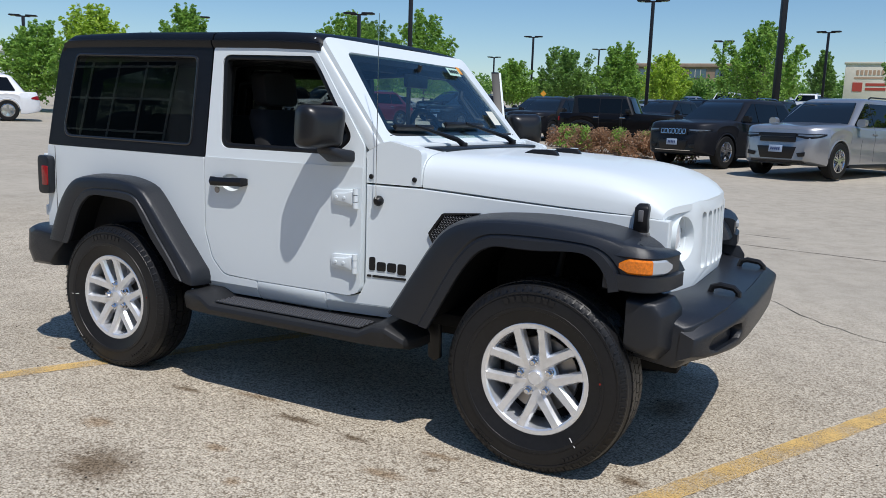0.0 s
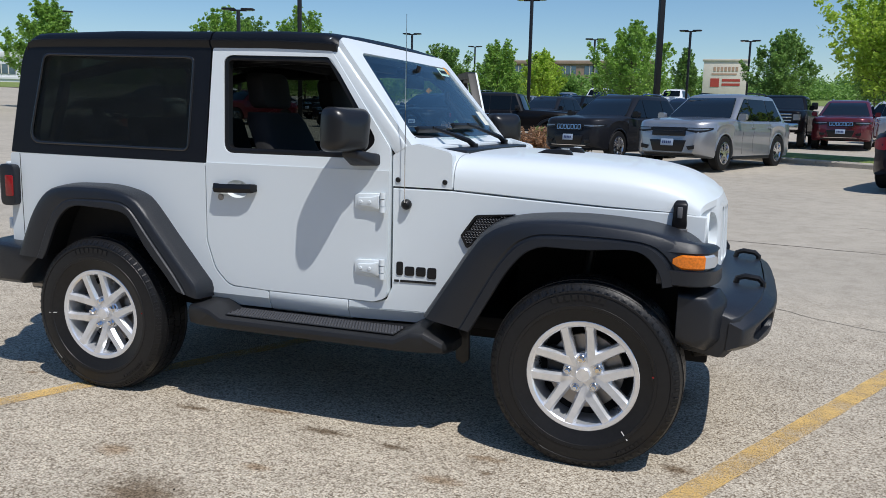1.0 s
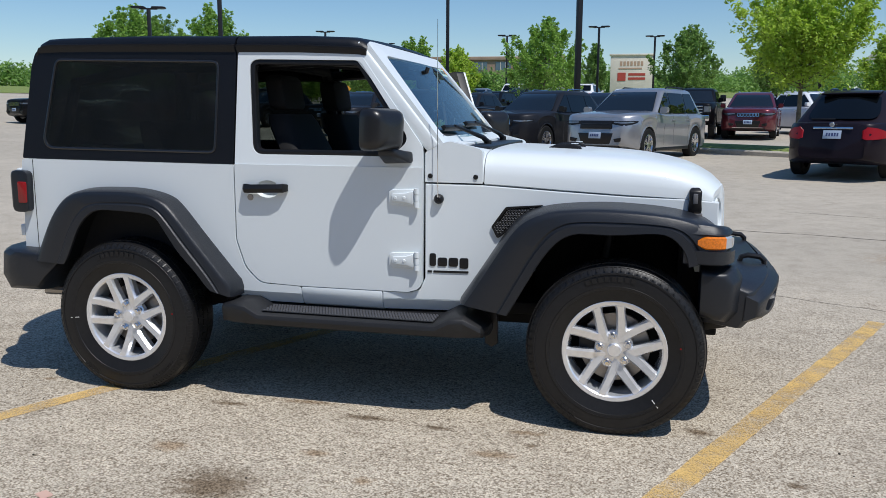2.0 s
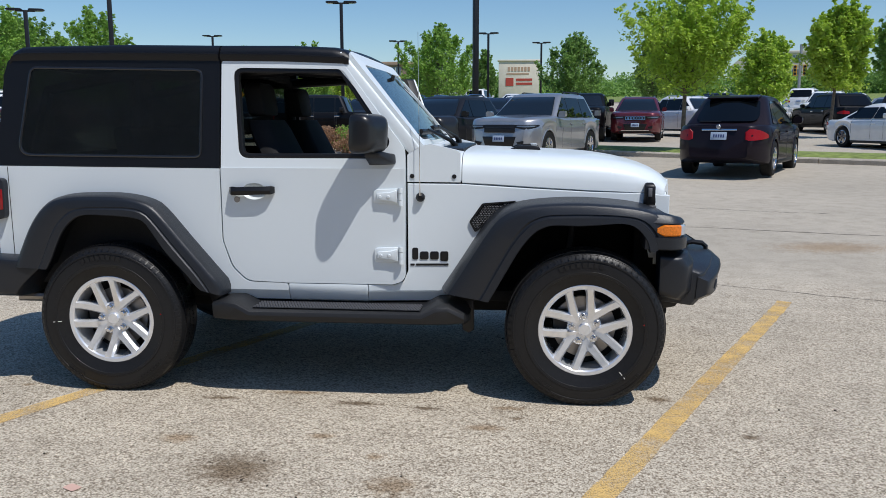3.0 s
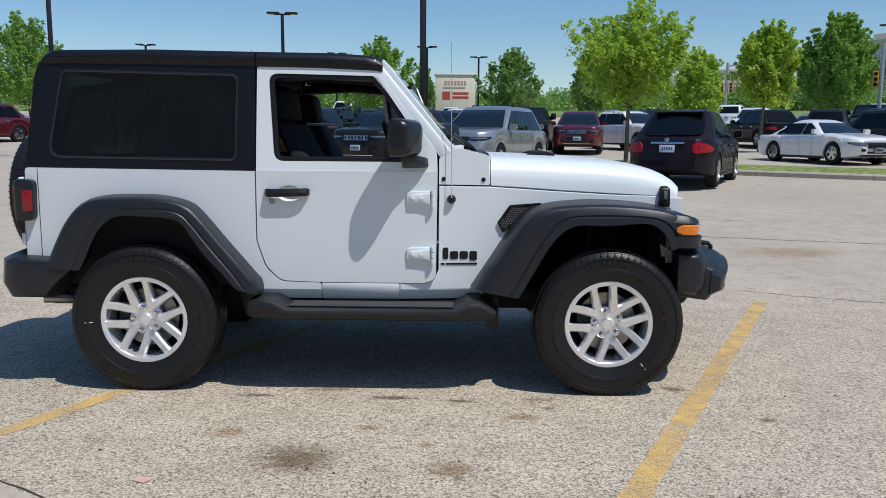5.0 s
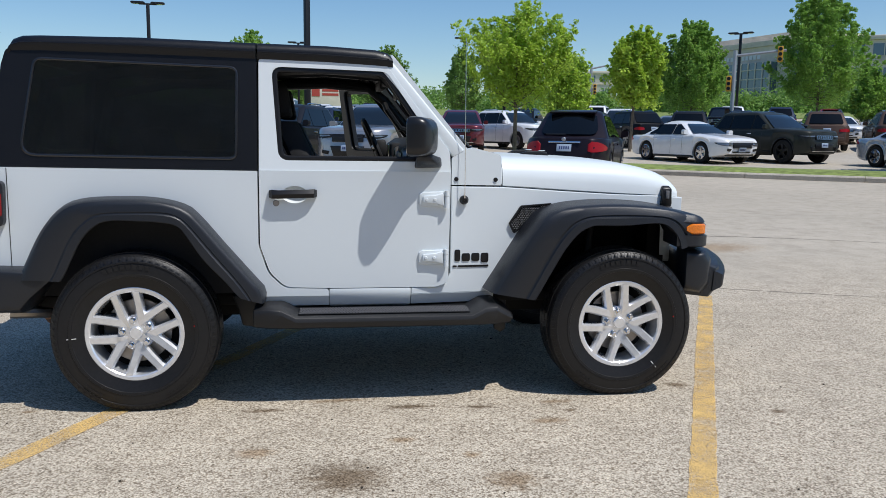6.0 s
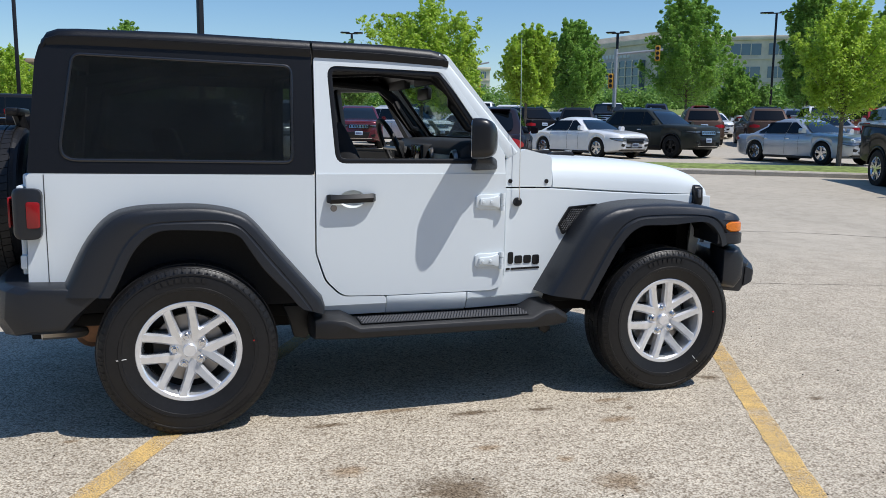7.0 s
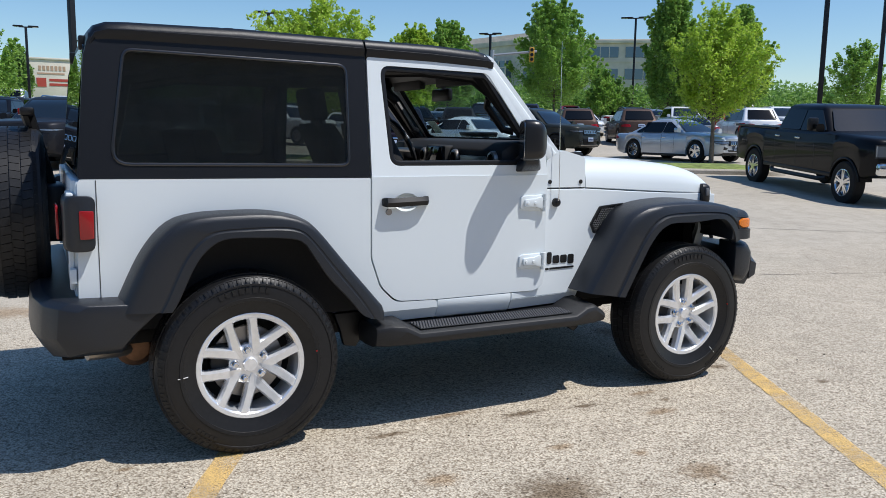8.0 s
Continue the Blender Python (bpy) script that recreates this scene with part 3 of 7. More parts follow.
def build_wheel(suv, m, start, name="wheel"):
    """A wheel with its parts; one empty part that carries the pieces."""
    w = new(name)
    w.parent = suv
    w.matrix_basis = m
    bm, blocks = tyre_mesh(0, 0)
    ty = part("tyre", bm, RUBBER, w, "black road tyre with raised sidewall bars", 40)
    tagged(part("tread", blocks, RUBBER, ty, angle=20), kind="stuff")
    sidewall_bars(ty)
    a = -0.87 if start < 1.75 else 3.19
    tick = tube([(0.266 * math.cos(a), -0.114, 0.266 * math.sin(a)), (0.308 * math.cos(a), -0.1235, 0.308 * math.sin(a))], 0.0022, 6)
    part("paint_tick", tick, PAINT_TICK, ty, "white chalk tick")
    part("paint_dot", disc((0.285 * math.cos(0.14), 0, 0.285 * math.sin(0.14)), 0.004, -0.1225, -0.118, n=10), RED_LENS, ty, "small red dot")
    barrel, spokes, hub, cap, nuts = rim_meshes(0, 0, start)
    part("rim", barrel, ALLOY, w, "silver alloy rim")
    for s in spokes:
        part("spoke", s, ALLOY, w, angle=25)
    part("hub", hub, ALLOY, w)
    part("hub_cap", cap, ALLOY, w, "silver hub cap")
    for nut in nuts:
        part("wheel_nut", nut, CHROME, w)
    # dark disc added behind the brake, standing in for shade between the spokes
    part("wheel_shade_disc", disc((0, 0, 0), 0.199, 0.025, 0.035, n=40), DARK, w)
    brake = disc((0, 0, 0), 0.158, -0.012, 0.012, n=40, bevel=0.002)
    part("brake_disc", brake, STEEL, w)
    cal = box(-0.16, -0.07, -0.035, 0.03, -0.06, 0.09, 0.012)
    part("brake_caliper", cal, BLACK, w)
    return w


def build_suv():
    suv = thing("off_road_suv", pose(0, 0, 0), "white two-door off-road SUV with black hardtop and flares, driver door open", "car")

    # body shell
    quarter = rounded([(-1.868, 1.182), (-0.646, 1.172), (-0.646, 0.80), (-0.60, 0.66), (-0.52, 0.582), (-0.299, 0.5765), (-0.299, 0.541), (-0.62, 0.541), (-0.66, 0.58), (-0.90, 0.88), (-1.02, 0.975), (-1.40, 0.985), (-1.53, 0.95), (-1.66, 0.72), (-1.70, 0.675), (-1.885, 0.675)], [0.02, 0.006, 0.1, 0.12, 0.09, 0.02, 0.0, 0, 0, 0, 0, 0, 0, 0, 0, 0.03])
    q = sheet(quarter, put_side, 0.05, bevel=0.008)
    tuck = [(-0.80, 0.541), (-0.772, 0.487), (-0.745, 0.487), (-0.745, 0.541)]
    prism(tuck, -0.632, -0.299, "x", into=q)
    firm(*both("quarter_panel", q, WHITE, suv, angle=20))
    both("panel_seam", box(-1.8035, -1.8005, -0.8016, -0.79, 0.70, 1.178), SEAM, suv)
    fender = [(0.330, 1.100), (0.604, 1.096), (0.943, 1.073), (1.252, 1.055), (1.522, 1.046), (1.66, 1.035), (1.66, 0.90), (1.5, 0.90), (1.4, 0.94), (1.0, 0.94), (0.90, 0.90), (0.60, 0.541), (0.55, 0.541), (0.124, 0.541), (0.124, 0.5765), (0.26, 0.5765), (0.305, 0.592), (0.330, 0.65)]
    fe = sheet(fender, put_engine, 0.05, bevel=0.005)
    loft([[(x, y_engine(x) + b + 0.80, z) for b, z in tuck] for x in (0.124, 0.57)], into=fe)
    firm(*both("front_fender", fe, WHITE, suv, angle=20))
    cowl = rounded([(0.330, 1.245), (0.385, 1.285), (0.445, 1.298), (0.596, 1.262), (0.598, 1.104), (0.330, 1.108)], [0.01, 0.02, 0.02, 0.03, 0, 0])
    firm(*both("cowl_panel", sheet(cowl, put_engine, 0.05, bevel=0.004), WHITE, suv))
    sill = prism([(-0.80, 0.5765), (-0.80, 0.541), (-0.772, 0.487), (-0.74, 0.47), (-0.70, 0.47), (-0.70, 0.5765)], -0.296, 0.121, "x", 0.004)
    both("rocker_panel", sill, WHITE, suv)

    # passenger door, shut
    lower = rounded([(-0.638, 1.176), (-0.638, 0.80), (-0.592, 0.664), (-0.515, 0.588), (-0.30, 0.580), (0.25, 0.580), (0.316, 0.60), (0.322, 1.176)], [0, 0.1, 0.12, 0.09, 0, 0.05, 0.06, 0])
    upper = rounded([(-0.638, 1.172), (0.322, 1.172), (0.318, 1.275), (-0.006, 1.708), (-0.636, 1.722)], [0, 0, 0.05, 0.03, 0.02])
    pane = rounded([(-0.542, 1.225), (0.16, 1.225), (0.255, 1.30), (-0.005, 1.672), (-0.575, 1.684)], [0.055, 0.07, 0.05, 0.06, 0.05])
    for side, m in ((-1, None), (1, Matrix.Translation((0.32, 0.79, 0)) @ Matrix.Rotation(radians(-65.5), 4, "Z") @ Matrix.Translation((-0.32, -0.79, 0)))):
        scoop = [(-0.465 + 0.064 * math.cos(2 * math.pi * j / 28), 1.056 + 0.043 * math.sin(2 * math.pi * j / 28)) for j in range(28)]
        bm = sheet(lower, put_side, 0.05, holes=[scoop], bevel=0.006)
        sheet(upper, put_top, 0.045, holes=[pane], bevel=0.008, into=bm)
        seal = sheet(pane, lambda u, v, d: put_top(u, v, d + 0.006), 0.035, holes=[inset(pane, 0.024)], bevel=0.004)
        trim = sheet(inset(upper, 0.012), lambda u, v, d: put_top(u, v, d + 0.0455), 0.014, holes=[pane], bevel=0.004)
        if side > 0:
            trim.free()
            trim = sheet(inset(upper, -0.003), lambda u, v, d: put_top(u, v, d + 0.012), 0.05, holes=[inset(pane, 0.003)], bevel=0.004)
        card = sheet(inset(lower, 0.03), lambda u, v, d: put_side(u, v, d + 0.052), 0.04, bevel=0.01)
        handle = build_handle()
        hinges = [build_hinge(1.035), build_hinge(0.735)]
        mirror = build_mirror()
        bits = [bm, seal, card, trim] + [h for h in handle] + [h for h in hinges] + [x for x in mirror]
        if side > 0:
            for x in bits:
                flipped(x)
                bmesh.ops.transform(x, matrix=m, verts=x.verts[:])
        door = firm(part("door", bm, WHITE, suv, "white door, shut, window wound down" if side < 0 else "white driver door standing open"))
        part("window_seal", seal, BLACK, door)
        part("door_card", card, DASH, door)
        part("inner_trim", trim, BLACK, door)
        part("door_handle", handle[0], BLACK, door, "black grab handle")
        part("handle_recess", handle[1], WHITE, door)
        part("lock_barrel", handle[2], STEEL, door)
        for h in hinges:
            part("hinge", h, WHITE, door)
        part("door_mirror", mirror[0], MIRROR_BLACK, door, "black mirror housing")
        part("mirror_arm", mirror[1], FLARE, door)
        part("mirror_glass", mirror[2], CHROME, door)

    # hardtop
    side_o = rounded([(-1.866, 1.1845), (-0.646, 1.1745), (-0.646, 1.734), (-1.70, 1.752), (-1.80, 1.735), (-1.822, 1.66)], [0.01, 0.004, 0.004, 0, 0.03, 0.02])
    qwin = rounded([(-1.752, 1.232), (-0.738, 1.222), (-0.732, 1.682), (-1.680, 1.702)], [0.075, 0.045, 0.05, 0.05])
    bm = sheet(side_o, put_top, 0.04, holes=[qwin], bevel=0.006)
    firm(*both("hardtop_side", bm, BLACK_TOP, suv))
    both("quarter_window_trim", sheet(qwin, lambda u, v, d: put_top(u, v, d - 0.005), 0.022, holes=[inset(qwin, 0.016)], bevel=0.0065), TRIM_GLOSS, suv)
    both("quarter_window", sheet(inset(qwin, 0.008), lambda u, v, d: put_top(u, v, d + 0.001), 0.005, bevel=0), TINTED, suv, "dark tinted quarter window")

    def roof(x_list, name, label=""):
        secs = []
        for x, drop, w, zb in x_list:
            half = [(-0.736 * w, zb), (-0.737 * w, zb + 0.018), (-0.724 * w, zb + 0.022), (-0.723 * w, 1.772 - drop), (-0.714 * w, 1.790 - drop), (-0.69 * w, 1.803 - drop), (-0.60 * w, 1.812 - drop), (-0.3 * w, 1.822 - drop), (0, 1.825 - drop)]
            row = half + [(-y, z) for y, z in reversed(half[:-1])]
            inner = [(y * 0.97, z - 0.03) for y, z in reversed(row)]
            secs.append([(x, y, z) for y, z in row + inner])
        return part(name, loft(secs, bevel=0), BLACK_TOP, suv, label)

    roof([(-1.795, 0.05, 0.985, 1.70), (-1.775, 0.02, 0.99, 1.735), (-1.73, 0.004, 1, 1.748), (-1.65, 0.0, 1, 1.750), (-1.2, -0.004, 1, 1.746), (-0.650, 0.006, 1, 1.736)], "rear_roof")
    roof([(-0.640, 0.006, 1, 1.735), (-0.3, 0.010, 1, 1.728), (-0.06, 0.022, 1, 1.716), (0.0, 0.035, 1, 1.712), (0.028, 0.055, 0.995, 1.706)], "front_roof_panel")

    # windshield frame and glass
    top, foot = Vector((0.052, 0, 1.765)), Vector((0.452, 0, 1.285))
    run = (foot - top)

    def put_screen(u, v, d):
        nrm = Vector((run.z, 0, -run.x)).normalized()
        bow = -0.03 * (u / 0.72) ** 2
        return top + run * v + Vector((bow, u, 0)) + nrm * d

    scr = rounded([(-0.708, 0.0), (0.708, 0.0), (0.768, 1.0), (-0.768, 1.0)], [0.07, 0.07, 0.02, 0.02])
    hole = rounded([(-0.595, 0.13), (0.595, 0.13), (0.69, 0.93), (-0.69, 0.93)], [0.05, 0.05, 0.06, 0.06])
    firm(part("windshield_frame", sheet(scr, put_screen, 0.055, holes=[hole], bevel=0.012), WHITE, suv))
    part("inner_frame_trim", sheet(scr, lambda u, v, d: put_screen(u, v, d + 0.057), 0.006, holes=[hole], bevel=0), BLACK, suv)
    ws = part("windshield", sheet(inset(hole, -0.01), lambda u, v, d: put_screen(u, v, d + 0.008), 0.005, bevel=0, cuts=1), CLEAR, suv, "clear windshield with dealer stickers")
    ws.visible_shadow = False
    part("windshield_border", sheet(hole, lambda u, v, d: put_screen(u, v, d + 0.015), 0.003, holes=[[(u * 0.91, 0.515 + (v - 0.53) * 0.80) for u, v in hole]], bevel=0), BLACK, suv)
    # pillars between frame and door
    for sg in (-1, 1):
        secs = []
        for f in (0, 0.25, 0.5, 0.75, 1):
            p = top.lerp(foot, f)
            y = 0.720 + 0.058 * f
            xo = p.x - 0.112 + 0.012 * f
            k = 0.030 - 0.004 * f
            secs.append([(xo - 0.012, sg * y, p.z - 0.034), (p.x - 0.035 - k, sg * (y - 0.004), p.z - 0.004), (p.x - 0.02 - k, sg * (y - 0.03), p.z + 0.000), (p.x - 0.05 - k, sg * (y - 0.07), p.z - 0.028), (xo - 0.012, sg * (y - 0.06), p.z - 0.055)])
        part("pillar", loft(secs, bevel=0.006), WHITE, suv)
        part("pillar_trim", loft([[(q[4][0] - 0.005, q[4][1] + sg * 0.045, q[4][2] + 0.012), (q[4][0] - 0.005, q[4][1] - sg * 0.02, q[4][2] - 0.012), (q[3][0], q[3][1] - sg * 0.02, q[3][2] - 0.012), (q[3][0], q[3][1] - sg * 0.004, q[3][2] + 0.005)] for q in secs]), BLACK, suv)

    # hood
    secs = []
    rows = smooth_line([(0.606, 1.262, 1.104), (0.75, 1.258, 1.096), (0.98, 1.250, 1.080), (1.25, 1.236, 1.063), (1.42, 1.214, 1.055), (1.54, 1.186, 1.050), (1.62, 1.154, 1.045), (1.67, 1.122, 1.041), (1.70, 1.092, 1.038)], 22)
    for r in rows + [Vector((rows[-1].x + 0.001, rows[-1].y - 0.03, rows[-1].z - 0.02))]:
        x, zc, ze = r
        w = -y_engine(x)
        h = zc - ze
        back = max(0.0, x - 1.40)
        half = [(w - 0.03, ze - 0.012), (w, ze), (w - 0.003, ze + h * 0.25), (w - 0.012, ze + h * 0.50), (w - 0.035, ze + h * 0.71), (w - 0.075, ze + h * 0.85), (w - 0.14, ze + h * 0.925), (w - 0.25, ze + h * 0.955), (w * 0.42, ze + h * 0.985), (w * 0.2, zc - 0.001), (0, zc)]
        row = []
        for sg in (-1, 1):
            for y, z in (half if sg < 0 else reversed(half[:-1])):
                row.append((x + 0.03 * back - 0.42 * back * (abs(y) / w) ** 2.5 * 0.62, sg * y, z))
        secs.append(row)
    part("hood", loft(secs, ring=True, caps=True), WHITE, suv, angle=32)

    for sg in (-1, 1):
        rows = []
        for x, zc in ((0.40, 1.290), (0.47, 1.282), (0.602, 1.262)):
            w, h = -y_engine(x), zc - 1.104
            rows.append([(x, sg * (w - a), 1.104 + h * b) for a, b in ((0.004, 0.05), (0.004, 0.30), (0.012, 0.52), (0.035, 0.72), (0.075, 0.86), (0.14, 0.935), (0.21, 0.96), (0.21, 0.80), (0.06, 0.05))])
        part("cowl_corner", loft(rows), WHITE, suv, angle=50)

    # grille
    def put_grille(u, v, d):
        return Vector((1.745 - 0.14 * (abs(u) / 0.62) ** 2.2 - 0.10 * (v - 0.72) ** 2 - d, u, v))

    g_out = rounded([(-0.615, 1.03), (-0.35, 1.095), (0.35, 1.095), (0.615, 1.03), (0.63, 0.83), (0.52, 0.650), (-0.52, 0.650), (-0.63, 0.83)], [0.03, 0.3, 0.3, 0.03, 0.08, 0.1, 0.1, 0.08])
    slots = [rounded([(c - 0.026, 0.80), (c + 0.026, 0.80), (c + 0.026, 1.045), (c - 0.026, 1.045)], 0.026) for c in [0.078 * k for k in range(-3, 4)]]
    lamps = [[(c + 0.094 * math.cos(2 * math.pi * k / 28), 0.945 + 0.094 * math.sin(2 * math.pi * k / 28)) for k in range(28)] for c in (-0.435, 0.435)]
    part("grille", sheet(g_out, put_grille, 0.06, holes=slots + lamps, bevel=0.007), WHITE, suv, "white seven-slot grille")
    part("radiator", box(1.50, 1.60, -0.55, 0.55, 0.66, 1.03), DARK, suv)
    for s in (-1, 1):
        c = put_grille(s * 0.435, 0.945, 0.0)
        hl = part("headlight", revolve([(0.0005, c.x - 0.012), (0.04, c.x - 0.016), (0.075, c.x - 0.026), (0.092, c.x - 0.040), (0.0935, c.x - 0.07)], (0, c.y, c.z), "x", 32), HEADLAMP, suv, "round clear headlight")
        part("headlight_ring", revolve([(0.094, c.x - 0.06), (0.0945, c.x - 0.008), (0.088, c.x - 0.012), (0.086, c.x - 0.05)], (0, c.y, c.z), "x", 32), WHITE, hl)

    # flares
    rear = flare(ARCH_R_OUT, ARCH_R_LIP, lambda x: -0.80, -0.932)
    both("rear_flare", rear, FLARE, suv, "black grained plastic wheel-arch flare", 26)
    front = flare(ARCH_F_OUT, ARCH_F_LIP, lambda x: max(y_engine(x), -0.765) + max(0, x - 1.62) * 0.6, -0.932)
    both("front_flare", front, FLARE, suv, "black grained plastic wheel-arch flare", 26)

    # wheels
    for x, st in ((AXLE_F, radians(99)), (AXLE_R, radians(102))):
        build_wheel(suv, pose(x, -TRACK, HUB_Z), st)
        build_wheel(suv, pose(x, TRACK, HUB_Z, 0, 0, 180), st)
    build_wheel(suv, pose(-2.09, 0.0, 0.985, 0, 0, -90), 0.3, "spare_wheel")

    # bumpers
    def bumper(rows):
        return loft([[(x, y, z) for x, z in row] for y, row in rows])

    fb = []
    end = ((0.885, 1.60, 0.765, 1.69, 0.715, 1.725, 0.675, 1.72, 0.575, 1.66, 0.545), (0.855, 1.60, 0.735, 1.785, 0.665, 1.832, 0.630, 1.825, 0.555, 1.745, 0.508),
           (0.80, 1.61, 0.74, 1.815, 0.675, 1.868, 0.640, 1.852, 0.545, 1.765, 0.502), (0.70, 1.63, 0.74, 1.860, 0.695, 1.912, 0.658, 1.895, 0.540, 1.785, 0.500),
           (0.58, 1.65, 0.74, 1.895, 0.715, 1.950, 0.678, 1.930, 0.545, 1.80, 0.502), (0.49, 1.68, 0.74, 1.905, 0.725, 1.965, 0.688, 1.945, 0.550, 1.81, 0.505), (0.30, 1.70, 0.73, 1.915, 0.722, 1.975, 0.685, 1.955, 0.555, 1.82, 0.510))
    for sgn, rows in ((-1, end[1:]), (1, end[:0:-1])):
        for y, bx, bz, tx, tz, ux, uz, lx, lz, ox, oz in rows:
            y = min(y, 0.825)
            fb.append((sgn * y, [(bx, bz), (tx, tz), (tx + 0.004, lz + 0.02), (ox, oz), (bx, oz + 0.02)]))
    part("front_bumper", bevelled(bumper(fb), 0.006, 2, 28), FLARE, suv, "black grained plastic front bumper")
    edge_y = [(0.0, 1.978), (0.30, 1.975), (0.49, 1.965), (0.58, 1.950), (0.70, 1.912), (0.80, 1.866), (0.83, 1.842)]
    edge_z = [(0.0, 0.690), (0.49, 0.688), (0.58, 0.677), (0.70, 0.656), (0.80, 0.640), (0.83, 0.628)]

    def put_bumper(u, v, d):
        up, low = min(max((v - 0.60) / 0.04, 0), 1), min(max((0.61 - v) / 0.03, 0), 1)
        return Vector((lerp_table(edge_y, abs(u)) - 0.12 * (0.72 - v) - d, u, v + d * (0.62 * up - 0.45 * low)))

    top_line = [(u, lerp_table(edge_z, abs(u))) for u in np.linspace(-0.83, 0.83, 25)]
    low_line = [(u, 0.552 + 0.012 * (abs(u) > 0.79)) for u in np.linspace(0.83, -0.83, 25)]
    pits = [[(sg * u, v) for u, v in rounded([(0.755, 0.588), (0.738, 0.622), (0.60, 0.650), (0.525, 0.646), (0.50, 0.615), (0.525, 0.588), (0.70, 0.572)], 0.015, 3)] for sg in (-1, 1)]
    part("bumper_face", sheet(top_line + low_line, put_bumper, 0.055, holes=pits, bevel=0.010), FLARE, suv)
    for sgn in (-1, 1):
        part("fog_lamp_ring", revolve([(0.022, 1.855), (0.030, 1.858), (0.032, 1.85), (0.032, 1.80)], (0, sgn * 0.675, 0.606), "x", 24), BLACK, suv)
        part("fog_lamp", disc((0, sgn * 0.675, 0.606), 0.023, 1.80, 1.848, "x", 24, bevel=0.006), CLEAR_LENS, suv, "round fog lamp in a recess")
        cap = [(sgn * y, [(1.58, zt + 0.01), (xt - 0.03, zt), (xt, zt - 0.045), (xt - 0.006, zb + 0.05), (xt - 0.05, zb), (1.58, zb + 0.02)]) for y, xt, zt, zb in ((0.896, 1.690, 0.745, 0.575), (0.885, 1.715, 0.755, 0.552), (0.836, 1.748, 0.765, 0.532), (0.76, 1.765, 0.775, 0.525))]
        part("bumper_end", bevelled(bumper(cap), 0.007, 2, 28), FLARE, suv, "black plastic bumper end under the flare")
    part("lower_guard", prism([(1.62, 0.52), (1.80, 0.515), (1.74, 0.42), (1.64, 0.40)], -0.48, 0.48, "y", 0.01), BLACK, suv)
    rb = []
    for y, xf, zt, zb in ((-0.915, -1.84, 0.690, 0.545), (-0.912, -1.90, 0.700, 0.520), (-0.88, -1.965, 0.712, 0.498), (-0.80, -2.02, 0.716, 0.488), (-0.6, -2.055, 0.716, 0.486), (-0.36, -2.065, 0.716, 0.486)):
        rb.append((y, [(-1.60, zt - 0.012), (xf + 0.045, zt), (xf + 0.006, zt - 0.022), (xf - 0.006, zb + 0.075), (xf + 0.035, zb), (-1.74, zb), (-1.695, zb + 0.05), (-1.605, zt - 0.05)]))
    rb += [(-y, row) for y, row in reversed(rb)]
    part("rear_bumper", bevelled(bumper(rb), 0.008, 2, 28), FLARE, suv, "black grained plastic rear bumper")
    return suv


def build_handle():
    h = loft([[(x, -0.800 - d, z) for d, z in ring] for x, ring in (
        (-0.590, ((0.0, 1.045), (0.012, 1.042), (0.018, 1.058), (0.012, 1.078), (0.0, 1.076))),
        (-0.575, ((0.0, 1.040), (0.030, 1.038), (0.040, 1.058), (0.030, 1.082), (0.0, 1.080))),
        (-0.54, ((0.016, 1.042), (0.035, 1.038), (0.047, 1.060), (0.035, 1.080), (0.016, 1.076))),
        (-0.40, ((0.016, 1.046), (0.035, 1.043), (0.047, 1.064), (0.035, 1.084), (0.016, 1.080))),
        (-0.37, ((0.0, 1.046), (0.030, 1.043), (0.040, 1.064), (0.030, 1.086), (0.0, 1.084))),
        (-0.355, ((0.0, 1.050), (0.010, 1.048), (0.014, 1.064), (0.010, 1.080), (0.0, 1.080))))])
    rec = revolve([(1.06, -0.796), (0.98, -0.790), (0.85, -0.780), (0.6, -0.770), (0.3, -0.765), (0.001, -0.764)], (0, 0, 0), "y", 28)
    for v in rec.verts:
        v.co = Vector((v.co.x * 0.064 - 0.465, v.co.y, v.co.z * 0.043 + 1.056))
    lock = disc((-0.556, 0, 1.014), 0.016, -0.806, -0.795, n=20, bevel=0.003)
    return h, rec, lock


def build_hinge(z):
    """A tapered strap on a raised pad, with a knuckle at the door's edge."""
    bm = bmesh.new()
    pad = rounded([(0.160, z - 0.026), (0.175, z - 0.036), (0.292, z - 0.040), (0.292, z + 0.040), (0.175, z + 0.036), (0.160, z + 0.026)], 0.006, 2)
    prism(pad, -0.811, -0.796, "y", 0.004, into=bm)
    strap = rounded([(0.178, z - 0.018), (0.245, z - 0.022), (0.285, z - 0.034), (0.285, z + 0.034), (0.245, z + 0.022), (0.178, z + 0.018)], 0.006, 2)
    prism(strap, -0.822, -0.808, "y", 0.004, into=bm)
    for z0, z1, r in ((z - 0.044, z - 0.018, 0.013), (z - 0.015, z + 0.015, 0.0115), (z + 0.018, z + 0.044, 0.013)):
        tube([(0.299, -0.817, z0), (0.299, -0.817, z1)], r, 12, into=bm)
    for x in (0.195, 0.238):
        disc((x, 0, z), 0.0085, -0.8255, -0.80, n=12, into=bm, bevel=0.002)
    return bm


